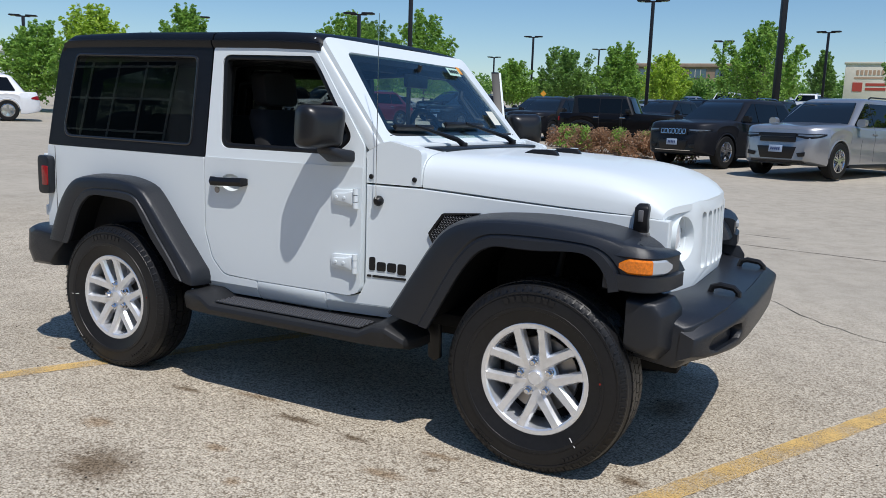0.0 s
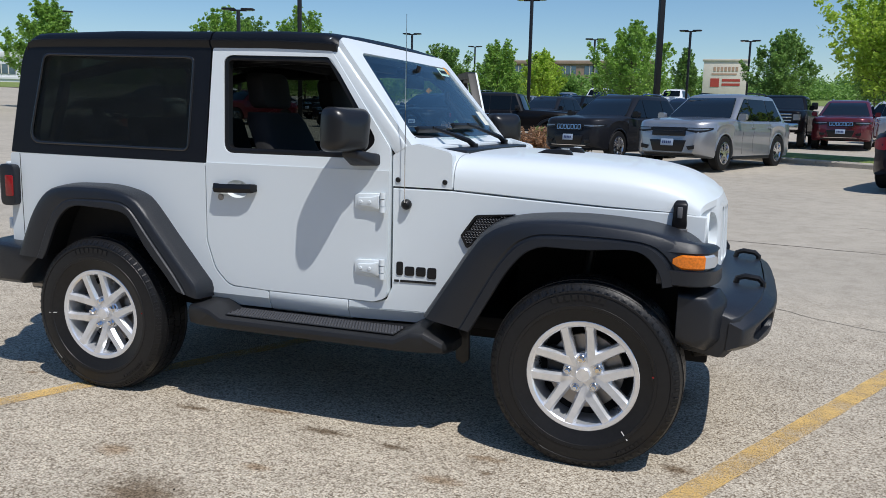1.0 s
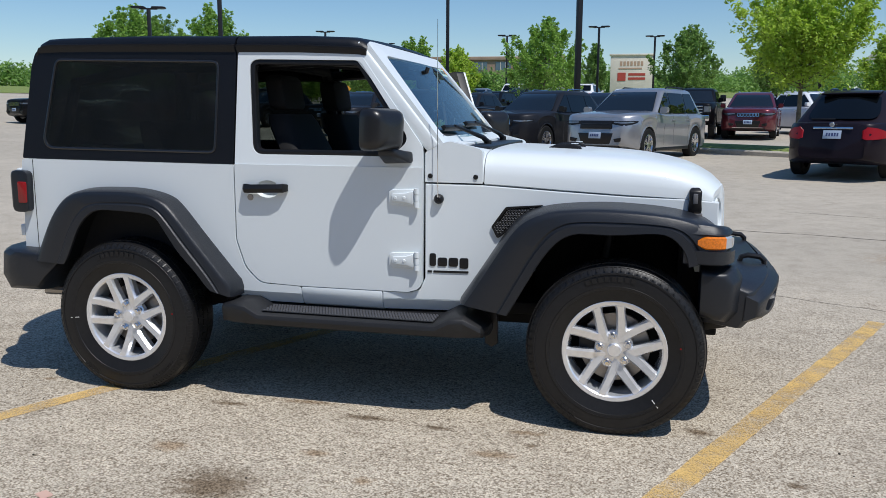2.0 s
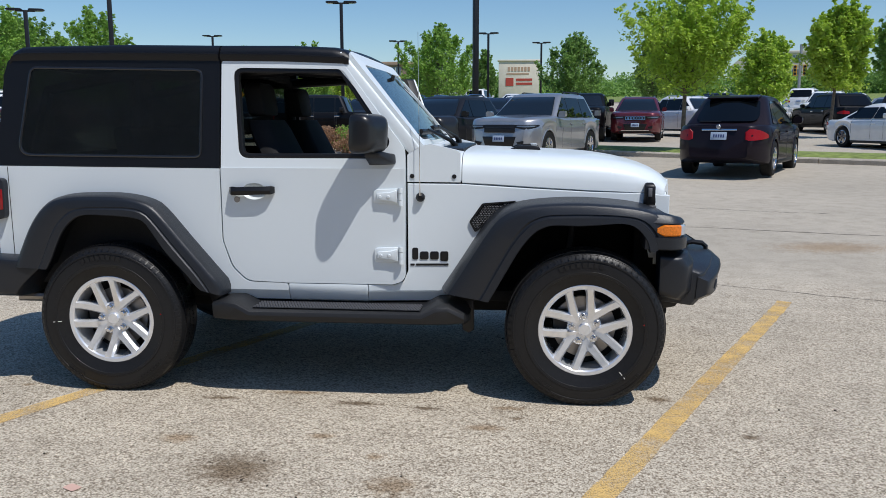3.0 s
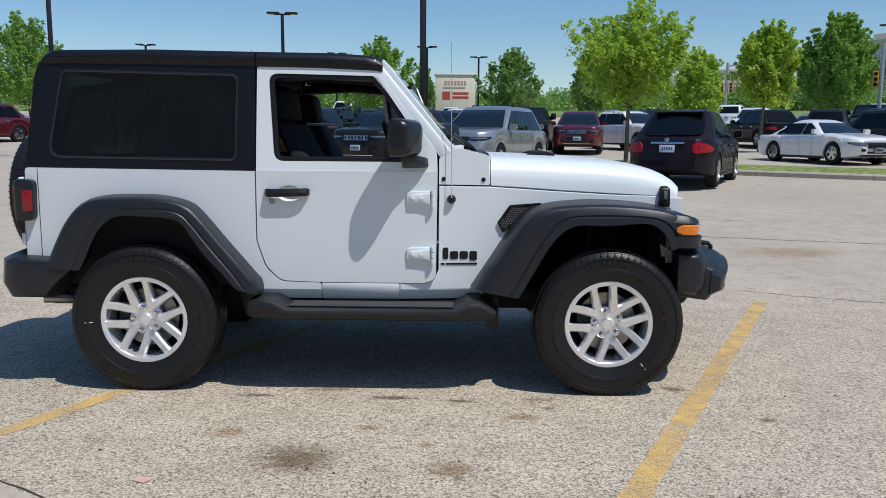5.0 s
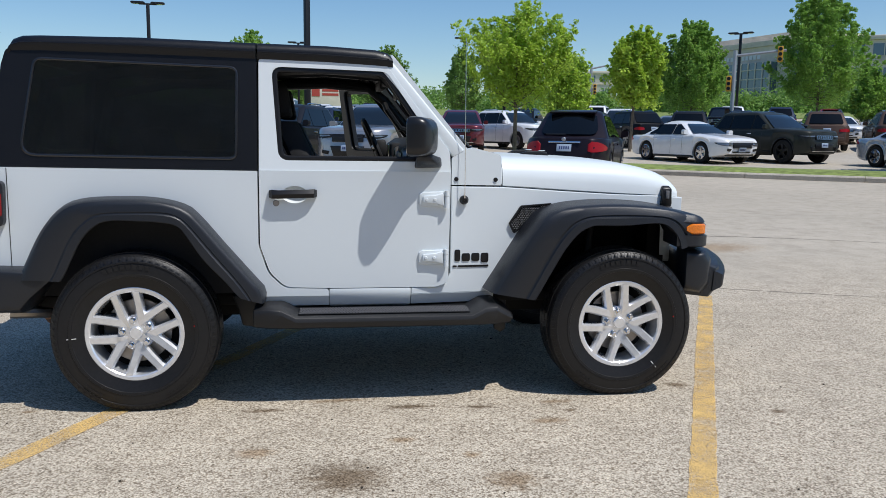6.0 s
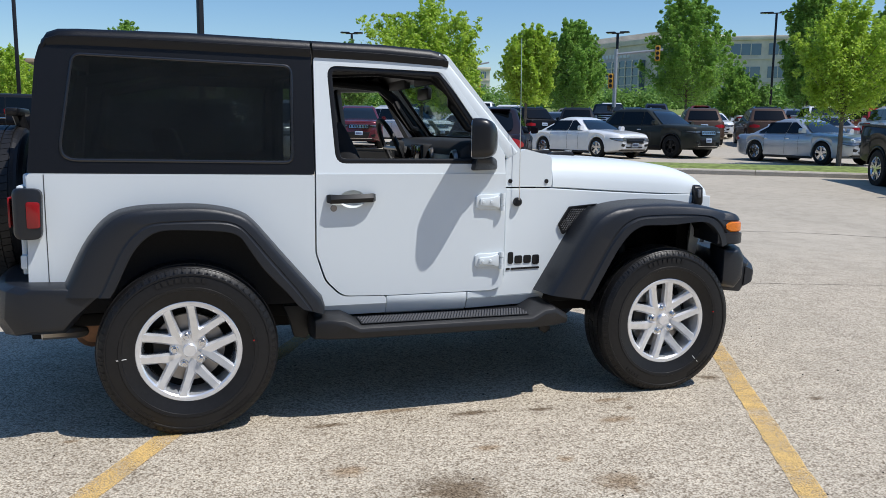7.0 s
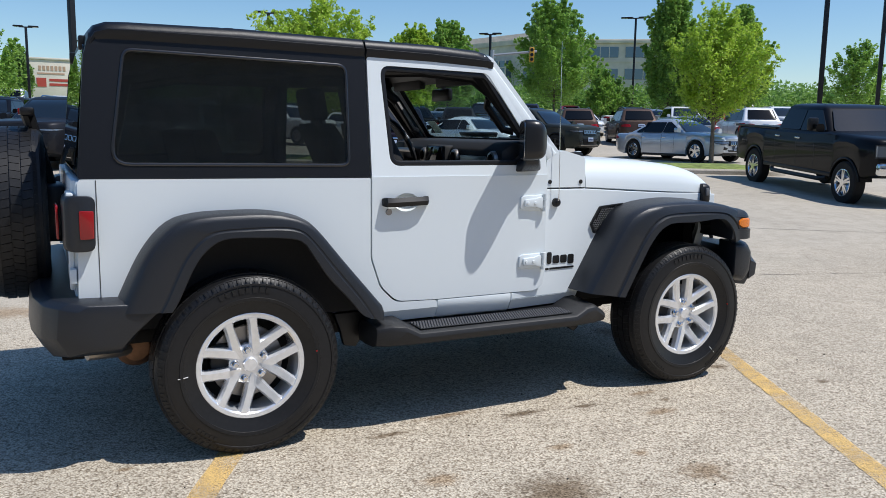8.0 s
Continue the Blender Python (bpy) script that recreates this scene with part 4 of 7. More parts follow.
def build_mirror():
    out = bmesh.new()
    secs = []
    for x, s, oz in ((0.045, 0.94, 0), (0.05, 0.985, 0), (0.06, 1.0, 0), (0.12, 0.995, 0), (0.16, 0.965, 0), (0.195, 0.89, -0.002), (0.218, 0.78, -0.004), (0.236, 0.62, -0.006), (0.246, 0.40, -0.008), (0.249, 0.2, -0.008)):
        secs.append([(x, -0.905 + s * p[0], 1.350 + oz + s * p[1]) for p in rounded([(-0.115, -0.095), (0.10, -0.095), (0.12, 0.095), (-0.105, 0.10)], 0.045, 6)])
    loft(secs, into=out)
    arm = loft([[(x, y, z) for x, z in ring] for y, ring in ((-0.785, ((0.13, 1.19), (0.28, 1.195), (0.275, 1.25), (0.14, 1.245))), (-0.83, ((0.14, 1.195), (0.26, 1.20), (0.255, 1.255), (0.15, 1.25))), (-0.89, ((0.13, 1.235), (0.21, 1.235), (0.21, 1.27), (0.13, 1.27))))], bevel=0.012)
    gl = sheet(rounded([(-1.005, 1.262), (-0.815, 1.262), (-0.798, 1.436), (-0.998, 1.44)], 0.03), lambda u, v, d: Vector((0.0435 - d, u, v)), 0.004, bevel=0)
    # turned a little towards the window
    turn = Matrix.Translation((0.20, -0.83, 0)) @ Matrix.Rotation(radians(-25), 4, "Z") @ Matrix.Translation((-0.20, 0.83, 0))
    for bm in (out, gl):
        for v in bm.verts:
            v.co.x = 0.195 + (v.co.x - 0.135) * 0.56
            v.co = turn @ v.co
    return out, arm, gl


SUV = build_suv()


# ---- details of the white vehicle ----
def underside(suv):
    part("floor_pan", box(-1.80, 1.55, -0.66, 0.66, 0.47, 0.53, 0.01), DARK, suv)
    for s in (-1, 1):
        part("frame_rail", box(-1.95, 1.70, s * 0.36, s * 0.45, 0.37, 0.49, 0.01), DARK, suv)
    for xa, lip in ((AXLE_R, ARCH_R_LIP), (AXLE_F, ARCH_F_LIP)):
        part("axle", tube([(xa, -0.70, HUB_Z), (xa, 0.70, HUB_Z)], 0.04, 12), DARK, suv)
        part("differential", disc((xa, 0, HUB_Z), 0.13, -0.12, 0.12, "y", 20, bevel=0.05), DARK, suv)
        path = smooth_line(lip, 24)
        deep = -0.34
        for s in (-1, 1):
            secs = []
            for p in path:
                c = Vector((xa, 0.42))
                o = p + (p - c).normalized() * 0.035
                secs.append([(p.x, s * 0.90, p.y), (p.x, s * -deep, p.y), (o.x, s * -deep, o.y), (o.x, s * 0.78, o.y)])
            part("wheel_arch_liner", loft(secs), DARK, suv)
            part("inner_wall", box(xa - 0.42, xa + 0.42, s * 0.33, s * 0.36, 0.42, 0.98), DARK, suv)
            part("spring", tube([(xa + 0.05 + 0.055 * math.cos(t), s * 0.50 + 0.055 * math.sin(t), 0.45 + 0.30 * t / 30) for t in np.linspace(0, 30, 90)], 0.009, 5), BLACK, suv)
            dx = 0.14 if xa > 0 else -0.14
            part("shock_absorber", tube([(xa - dx, s * 0.58, 0.36), (xa - dx * 0.6, s * 0.52, 0.62), (xa - dx * 0.3, s * 0.48, 0.92)], [0.028, 0.028, 0.02], 10), BLACK, suv)
    part("muffler", disc((-1.66, 0, 0.44), 0.085, -0.62, -0.10, "y", 18, bevel=0.03), RUSTY, suv, "rust-tinted steel muffler")
    part("tail_pipe", tube([(-1.66, -0.55, 0.43), (-1.74, -0.66, 0.45), (-1.86, -0.70, 0.46)], 0.03, 10), STEEL, suv)
    part("fuel_tank_guard", box(-0.55, 0.30, 0.10, 0.62, 0.33, 0.48, 0.03), DARK, suv)
    part("transfer_case", box(-0.25, 0.45, -0.26, 0.20, 0.29, 0.48, 0.05), DARK, suv)
    part("tie_rod", tube([(1.40, -0.62, 0.37), (1.40, 0.62, 0.37)], 0.018, 8), DARK, suv)
    for s in (-1, 1):
        part("body_bracket", prism([(-0.79, 0.53), (-0.60, 0.53), (-0.63, 0.43), (-0.68, 0.36), (-0.74, 0.37), (-0.76, 0.45)], s * 0.66, s * 0.70, "y", 0.006), BLACK, suv)
        part("body_bracket", prism([(0.60, 0.52), (0.66, 0.52), (0.665, 0.31), (0.635, 0.29), (0.60, 0.31)], s * 0.62, s * 0.65, "y", 0.006), BLACK, suv)


def side_steps(suv):
    for s in (-1, 1):
        secs = []
        for x, zt, zi, yo in ((-0.675, 0.475, 0.47, 0.86), (-0.665, 0.500, 0.50, 0.93), (-0.60, 0.512, 0.520, 0.955), (-0.53, 0.505, 0.520, 0.965), (-0.46, 0.470, 0.478, 0.97), (0.42, 0.470, 0.478, 0.97), (0.49, 0.505, 0.520, 0.965), (0.55, 0.507, 0.522, 0.955), (0.63, 0.462, 0.475, 0.925), (0.652, 0.445, 0.44, 0.86)):
            secs.append([(x, s * 0.72, zi), (x, s * (yo - 0.024), zt), (x, s * (yo - 0.006), zt - 0.010), (x, s * yo, zt - 0.028), (x, s * (yo - 0.012), 0.414), (x, s * (yo - 0.06), 0.398), (x, s * 0.72, 0.40)])
        st = part("side_step", loft(secs, bevel=0.004), STEP, suv, "black plastic side step with studded tread")
        pad = box(-0.45, 0.41, s * 0.80, s * 0.938, 0.4745, 0.4785, 0.002)
        part("tread_pad", pad, BLACK, st)
        studs = bmesh.new()
        for i in range(58):
            for j in range(7):
                x = -0.440 + i * 0.0147 + (j % 2) * 0.007
                y = s * (0.812 + j * 0.0185)
                vs = [studs.verts.new((x + dx * w, y + dy * w, z)) for z, w in ((0.4780, 0.0055), (0.4825, 0.0032)) for dx, dy in ((-1, -1), (1, -1), (1, 1), (-1, 1))]
                for f in ((4, 5, 6, 7), (0, 1, 5, 4), (1, 2, 6, 5), (2, 3, 7, 6), (3, 0, 4, 7)):
                    studs.faces.new([vs[k] for k in f])
        tagged(part("tread_studs", studs, STUD, st), kind="stuff")
        for x in (-0.35, 0.30):
            part("step_bracket", box(x - 0.03, x + 0.03, s * 0.45, s * 0.80, 0.40, 0.43, 0.005), BLACK, st)


def rear_end(suv):
    part("tailgate", box(-1.892, -1.85, -0.755, 0.755, 0.69, 1.18, 0.012), WHITE, suv)
    part("rear_corner", box(-1.88, -1.80, -0.797, -0.75, 0.69, 1.18, 0.02), WHITE, suv)
    part("rear_corner", box(-1.88, -1.80, 0.75, 0.797, 0.69, 1.18, 0.02), WHITE, suv)
    frame_pts = rounded([(-0.775, 1.19), (0.775, 1.19), (0.705, 1.76), (-0.705, 1.76)], [0.02, 0.02, 0.06, 0.06])
    hole = rounded([(-0.66, 1.23), (0.66, 1.23), (0.60, 1.70), (-0.60, 1.70)], 0.06)

    def put_back(u, v, d):
        return Vector((-1.862 + 0.115 * (v - 1.19) + d, u, v))

    part("hardtop_back", sheet(frame_pts, put_back, 0.04, holes=[hole], bevel=0.006), BLACK_TOP, suv)
    part("rear_glass", sheet(inset(hole, -0.02), lambda u, v, d: put_back(u, v, d - 0.012), 0.006, bevel=0), TINTED, suv, "dark tinted rear window")
    for s in (-1, 1):
        part("glass_hinge", box(-1.822, -1.785, s * 0.42, s * 0.46, 1.705, 1.765, 0.008), BLACK, suv)
        lamp = part("tail_lamp", loft([[(x, s * y, z) for x, z in rounded([(x0, 0.902), (-1.815, 0.902), (-1.808, 1.118), (x0, 1.122)], 0.03, 3)] for y, x0 in ((0.60, -1.925), (0.80, -1.930), (0.832, -1.920), (0.842, -1.905))], bevel=0.004), FLARE, suv, "black tail lamp housing with red lens")
        part("red_lens", loft([[(x, s * y, z) for x, z in rounded([(-1.870, 0.950), (-1.818, 0.952), (-1.816, 1.062), (-1.870, 1.064)], 0.008, 2)] for y in (0.838, 0.8465)], bevel=0.003), RED_LENS, lamp)
        part("red_lens", box(-1.95, -1.94, s * 0.63, s * 0.79, 0.95, 1.08, 0.004), RED_LENS, lamp)
        part("bumper_guide", box(-1.91, -1.89, s * 0.70, s * 0.76, 0.74, 0.90, 0.006), WHITE, suv)
    # spare wheel carrier and high brake lamp
    part("spare_carrier", box(-1.99, -1.89, -0.16, 0.16, 0.86, 1.12, 0.02), BLACK, suv)
    part("brake_lamp_post", tube([(-1.94, 0.0, 1.05), (-1.985, 0.0, 1.28), (-2.03, 0.0, 1.44)], [0.03, 0.025, 0.03], 8), BLACK, suv)
    bl = part("brake_lamp", box(-2.06, -2.00, -0.16, 0.16, 1.43, 1.47, 0.012), BLACK, suv)
    part("red_lens", box(-2.066, -2.058, -0.14, 0.14, 1.437, 1.463), RED_LENS, bl)
    for z in (1.10, 0.80):
        part("tailgate_hinge", box(-1.91, -1.885, -0.80, -0.62, z - 0.03, z + 0.03, 0.006), WHITE, suv)
    part("rear_wiper", tube([(-1.895, 0.0, 1.22), (-1.88, -0.35, 1.30)], 0.012, 6), BLACK, suv)


def front_details(suv):
    for s in (-1, 1):
        # hood latch
        y = s * 0.632
        latch = part("hood_latch", loft([[(1.555 - w, y + s * d0, z), (1.555 - w, y + s * d1, z), (1.555 + w, y + s * d1, z), (1.555 + w, y + s * d0, z)] for z, w, d0, d1 in ((0.985, 0.028, 0.0, 0.028), (1.005, 0.030, 0.0, 0.034), (1.035, 0.027, 0.0, 0.036), (1.085, 0.028, -0.01, 0.030), (1.100, 0.018, -0.02, 0.012))], bevel=0.005), BLACK, suv, "black rubber hood latch")
        part("latch_tongue", box(1.545, 1.565, y + s * 0.02, y + s * 0.042, 1.03, 1.075, 0.003), VENT_GREY, latch)
        part("latch_foot", box(1.522, 1.588, y - s * 0.01, y + s * 0.037, 0.972, 0.986, 0.003), STEEL, latch)
        # body bolts
        for x, z in ((0.566, 1.134), (0.354, 1.137)):
            yb = y_engine(x)
            part("body_bolt", disc((x, 0, z), 0.0115, s * -(yb - 0.006), s * -(yb + 0.01), n=14, bevel=0.002), BLACK, suv)
        # fender vent
        pts = rounded([(0.643, 0.905), (0.708, 0.998), (0.88, 1.010), (0.83, 0.975), (0.74, 0.90), (0.672, 0.848)], [0.01, 0.02, 0, 0, 0, 0.01], 3)
        fl = -1 if s > 0 else 1
        v = sheet(pts, lambda u, w, d: Vector((u, fl * (y_engine(u) - 0.012 + d), w)), 0.02, holes=[inset(pts, 0.010)], bevel=0.003)
        vent = part("fender_vent", v, BLACK, suv, "black honeycomb fender vent")
        part("vent_back", sheet(inset(pts, 0.008), lambda u, w, d: Vector((u, fl * (y_engine(u) - 0.003 + d), w)), 0.002, bevel=0), DARK, vent)
        mesh = bmesh.new()
        for i in range(20):
            for j in range(15):
                x, z = 0.655 + i * 0.0135 + (j % 2) * 0.0068, 0.845 + j * 0.0117
                edge = inset(pts, 0.013)
                crossings = sum(1 for (ax, az), (bx, bz) in zip(edge, edge[1:] + edge[:1]) if (az > z) != (bz > z) and x < ax + (z - az) * (bx - ax) / (bz - az))
                if crossings % 2 == 0:
                    continue
                ring = [(x + 0.0062 * math.cos(t), z + 0.0062 * math.sin(t)) for t in np.linspace(0, 2 * math.pi, 7)[:-1]]
                inn = [(x + 0.0042 * math.cos(t), z + 0.0042 * math.sin(t)) for t in np.linspace(0, 2 * math.pi, 7)[:-1]]
                o = [mesh.verts.new((a, fl * (y_engine(a) - 0.010), b)) for a, b in ring]
                q = [mesh.verts.new((a, fl * (y_engine(a) - 0.008), b)) for a, b in inn]
                for k in range(6):
                    mesh.faces.new((o[k], o[(k + 1) % 6], q[(k + 1) % 6], q[k]))
        tagged(part("vent_mesh", mesh, VENT_GREY, vent), kind="stuff")
        # plain bars where the badge stands
        for x0, x1, z0, z1 in ((0.352, 0.382, 0.708, 0.770), (0.391, 0.435, 0.708, 0.750), (0.443, 0.487, 0.708, 0.750), (0.495, 0.536, 0.700, 0.750), (0.342, 0.364, 0.677, 0.687), (0.370, 0.537, 0.677, 0.687)):
            b = sheet(rounded([(x0, z0), (x1, z0), (x1, z1), (x0, z1)], 0.010 if z1 > 0.7 else 0.003, 3), lambda u, w, d: Vector((u, fl * (y_engine(u) - 0.004 + d), w)), 0.005, bevel=0.001)
            part("badge_bar", b, BLACK, suv)
        # the flare's nose wraps round to the grille and holds the corner lamps
        wrap = smooth_line([(1.50, 0.934), (1.58, 0.933), (1.635, 0.925), (1.678, 0.895), (1.705, 0.84), (1.722, 0.76), (1.73, 0.65)], 25)

        def wrapped(i0, i1, profile):
            secs = []
            for i in range(i0, i1 + 1):
                d = (wrap[min(i + 1, 24)] - wrap[max(i - 1, 0)]).normalized()
                inw = Vector((-abs(d.y), -abs(d.x)))
                f = i / 24
                secs.append([((wrap[i] + inw * o).x, s * (wrap[i] + inw * o).y, (0.931 + (z - 0.931) * (1 - 0.72 * f) if z > 0.931 else z) - 0.012 * f) for o, z in profile])
            return loft(secs)

        part("flare_nose", wrapped(0, 24, [(0.17, 0.990), (0.06, 0.982), (0.034, 0.972), (0.020, 0.955), (0.010, 0.929), (0.016, 0.925), (0.016, 0.862), (-0.004, 0.858), (-0.004, 0.806), (0.006, 0.800), (0.17, 0.81)]), FLARE, suv, angle=24)
        for i0, i1, mat, nm, lb in ((3, 10, AMBER, "turn_signal", "amber turn signal in the flare"), (10, 17, CLEAR_LENS, "running_lamp", "clear running lamp")):
            lens = []
            for i in range(i0, i1 + 1):
                d = (wrap[i + 1] - wrap[i - 1]).normalized()
                inw = Vector((-abs(d.y), -abs(d.x)))
                f = i / 24
                ease = min(1.0, 0.35 + 0.4 * (i - 3)) if mat is AMBER else min(1.0, 0.35 + 0.3 * (17 - i))
                zm, zh = 0.894 - 0.012 * f, 0.028 * ease
                lens.append([((wrap[i] + inw * o).x, s * (wrap[i] + inw * o).y, zm + zh * q) for o, q in ((0.024, 1), (0.010, 1), (0.002, 0.75), (0.002, -0.75), (0.010, -1), (0.024, -1))])
            part(nm, loft(lens), mat, suv, lb)
        # hood bumper blocks and washer nozzles
        hb = part("hood_bumper", loft([[(x, s * 0.16 + dy, z) for dy, z in ((-0.018, z0), (0.018, z0), (0.014, z1), (-0.014, z1))] for x, z0, z1 in ((0.84, 1.250, 1.256), (0.88, 1.250, 1.272), (0.96, 1.247, 1.275), (1.0, 1.246, 1.268), (1.01, 1.245, 1.250))], bevel=0.004), BLACK, suv, "black hood bumper")
        part("bumper_insert", box(0.955, 0.992, s * 0.16 - 0.012, s * 0.16 + 0.012, 1.274, 1.2775, 0.001), WHITE, hb)
    # antenna
    ant = part("antenna_base", revolve([(0.0005, -0.800), (0.012, -0.799), (0.021, -0.790), (0.024, -0.778), (0.022, -0.765)], (0.396, 0, 1.030), "y", 20), BLACK, suv, "black antenna base")
    part("antenna_mast", tube([(0.396, -0.798, 1.04), (0.396, -0.800, 1.10), (0.390, -0.790, 1.845)], [0.0035, 0.0020, 0.0015], 6), CHROME, ant)
    # cowl, wipers, stickers
    part("cowl_vent", prism([(0.44, 1.272), (0.60, 1.270), (0.60, 1.240), (0.44, 1.24)], -0.56, 0.56, "y", 0.006), FLARE, suv, "black cowl vent")
    part("cowl_top", prism([(0.37, 1.292), (0.47, 1.283), (0.47, 1.23), (0.37, 1.23)], -0.745, 0.745, "y", 0.006), WHITE, suv)
    for ya, yb, zz, pv in ((-0.63, -0.31, 1.352, (0.52, -0.20, 1.278)), (-0.16, 0.27, 1.368, (0.49, 0.47, 1.285))):
        def on_glass(y, z, d=0.012):
            v = (1.765 - z) / 0.48
            return Vector((0.052 + 0.400 * v - 0.03 * (y / 0.72) ** 2 + d * 0.77, y, z + d * 0.64))

        mid = (ya + yb) / 2
        wp = part("wiper_arm", tube([Vector(pv), Vector(pv).lerp(on_glass(mid, zz, 0.03), 0.15) + Vector((0, 0, 0.012)), on_glass(mid, zz, 0.022)], [0.016, 0.013, 0.007], 8), BLACK, suv, "black wiper arm")
        part("wiper_blade", loft([[on_glass(y, zz + q, d) for q, d in ((-0.012, 0.0), (-0.006, 0.022), (0.006, 0.022), (0.012, 0.004))] for y in np.linspace(ya, yb, 5)], bevel=0.002), BLACK, wp)
        part("wiper_pivot", disc((pv[0], pv[1], 0), 0.02, pv[2] - 0.02, pv[2] + 0.012, "z", 14, bevel=0.004), BLACK, wp)
    for yy, v0, v1, mat in ((0.40, 0.10, 0.19, MINT), (0.50, 0.075, 0.16, TAG_ORANGE), (0.53, 0.60, 0.76, PAPER)):
        w = 0.075 if mat is MINT else (0.022 if mat is TAG_ORANGE else 0.05)
        st = part("sticker", sheet([(yy - w, v0 + 0.06), (yy + w, v0 + 0.06), (yy + w, v1 + 0.06), (yy - w, v1 + 0.06)], lambda u, v, d: Vector((0.052 + 0.400 * v - 0.03 * (u / 0.72) ** 2 + 0.004 - d, u, 1.765 - 0.48 * v + 0.004)), 0.001, bevel=0), mat, suv, "paper dealer sticker on the windshield")
        if mat is MINT:
            for k in range(5):
                a = yy - 0.055 + k * 0.024
                part("sticker_bar", sheet([(a, v0 + 0.085), (a + 0.014, v0 + 0.085), (a + 0.014, v1 + 0.035), (a, v1 + 0.035)], lambda u, v, d: Vector((0.052 + 0.400 * v - 0.03 * (u / 0.72) ** 2 + 0.006 - d, u, 1.765 - 0.48 * v + 0.006)), 0.0008, bevel=0), BLACK, st)
    # tow hooks and fog lamps
    for s in (-1, 1):
        hook = tube([(1.79, s * 0.38, 0.715), (1.80, s * 0.38, 0.752), (1.83, s * 0.38, 0.762), (1.885, s * 0.38, 0.756), (1.905, s * 0.38, 0.738), (1.905, s * 0.38, 0.70)], 0.013, 8)
        part("tow_hook", hook, BLACK, suv, "black tow hook")


def cabin(suv):
    for s in (-1, 1):
        seat = part("seat_cushion", loft([[(x, s * 0.37 + y, z) for y, z in rounded([(-0.25, 0.66), (0.25, 0.66), (0.25, 0.82 + b), (-0.25, 0.82 + b)], 0.05, 3)] for x, b in ((-0.26, -0.03), (-0.20, 0.0), (0.08, 0.03), (0.20, 0.02), (0.24, -0.03))]), SEAT, suv, "black cloth front seat")
        part("seat_back", loft([[(-0.23 - 0.29 * f - t, s * 0.37 + y, 0.80 + 0.62 * f) for t, y in rounded([(-0.06, -w), (0.07, -w), (0.07, w), (-0.06, w)], 0.05, 3)] for f, w in ((0, 0.22), (0.1, 0.245), (0.6, 0.245), (0.92, 0.21), (1.0, 0.17))]), SEAT, seat)
        part("headrest", loft([[(-0.535 + 0.05 * a - 0.03 * f, s * 0.37 + b, 1.44 + 0.18 * f) for a, b in ((-1, -w), (1, -w), (1, w), (-1, w))] for f, w in ((0, 0.11), (0.15, 0.135), (0.85, 0.135), (1.0, 0.10))], bevel=0.02), SEAT, seat)
        part("roll_bar", tube([(-0.66, s * 0.63, 0.60), (-0.67, s * 0.63, 1.25), (-0.67, s * 0.585, 1.62), (-0.67, s * 0.50, 1.69), (-0.67, 0, 1.70)], 0.035, 10), SEAT, suv, "padded black roll bar")
        part("roof_bar", tube([(-0.67, s * 0.57, 1.66), (-0.30, s * 0.59, 1.68), (-0.02, s * 0.60, 1.66), (0.09, s * 0.62, 1.58), (0.36, s * 0.68, 1.26)], 0.032, 10), BLACK, suv)
        part("rear_roof_bar", tube([(-0.67, s * 0.57, 1.66), (-1.25, s * 0.57, 1.66), (-1.66, s * 0.60, 1.58), (-1.76, s * 0.64, 1.16)], 0.032, 10), SEAT, suv)
        part("grab_handle", tube([(0.09, s * 0.585, 1.56), (0.10, s * 0.55, 1.52), (0.19, s * 0.57, 1.40), (0.235, s * 0.60, 1.39)], 0.020, 8), BLACK, suv)
        part("sun_visor", box(0.02, 0.06, s * 0.10, s * 0.50, 1.63, 1.72, 0.01), DASH, suv)
        part("inner_panel", box(-1.82, -0.66, s * 0.70, s * 0.745, 0.55, 1.17), SEAT, suv)
    part("rear_bench", loft([[(x, y, z) for x, z in rounded([(-1.20, 0.70), (-0.82, 0.68), (-0.80, 0.84), (-1.10, 0.86), (-1.28, 1.38), (-1.38, 1.38), (-1.26, 0.8)], 0.04, 3)] for y in (-0.48, 0.48)]), SEAT, suv)
    dash = part("dashboard", loft([[(x, y, z) for x, z in ((0.40, 1.325), (0.31, 1.345), (0.17, 1.335), (0.105, 1.29), (0.115, 1.15), (0.20, 0.95), (0.40, 0.85))] for y in (-0.70, 0.70)], bevel=0.015), DASH, suv, "black dashboard")
    part("center_stack", box(0.07, 0.22, -0.13, 0.13, 0.78, 1.31, 0.02), DASH, dash)
    part("touch_screen", box(0.063, 0.074, -0.10, 0.10, 1.19, 1.30, 0.004), DARK_SCREEN, dash)
    part("console", box(-0.45, 0.15, -0.11, 0.11, 0.55, 0.86, 0.03), DASH, suv)
    for y in (-0.62, -0.20, 0.20, 0.62):
        part("air_vent", revolve([(0.030, 0.085), (0.040, 0.088), (0.046, 0.10), (0.046, 0.13)], (0, y, 1.245), "x", 20), STEEL, dash)
    part("silver_trim", box(0.098, 0.106, -0.55, -0.26, 1.17, 1.26, 0.004), STEEL, dash)
    wheel_c = Vector((0.01, 0.37, 1.275))
    tilt = Matrix.Rotation(radians(-24), 3, "Y")
    ring = [wheel_c + tilt @ Vector((0, 0.185 * math.cos(a), 0.185 * math.sin(a))) for a in np.linspace(0, 2 * math.pi, 33)[:-1]]
    sw = part("steering_wheel", tube(ring, 0.016, 8, closed=True), DASH, suv, "black steering wheel")
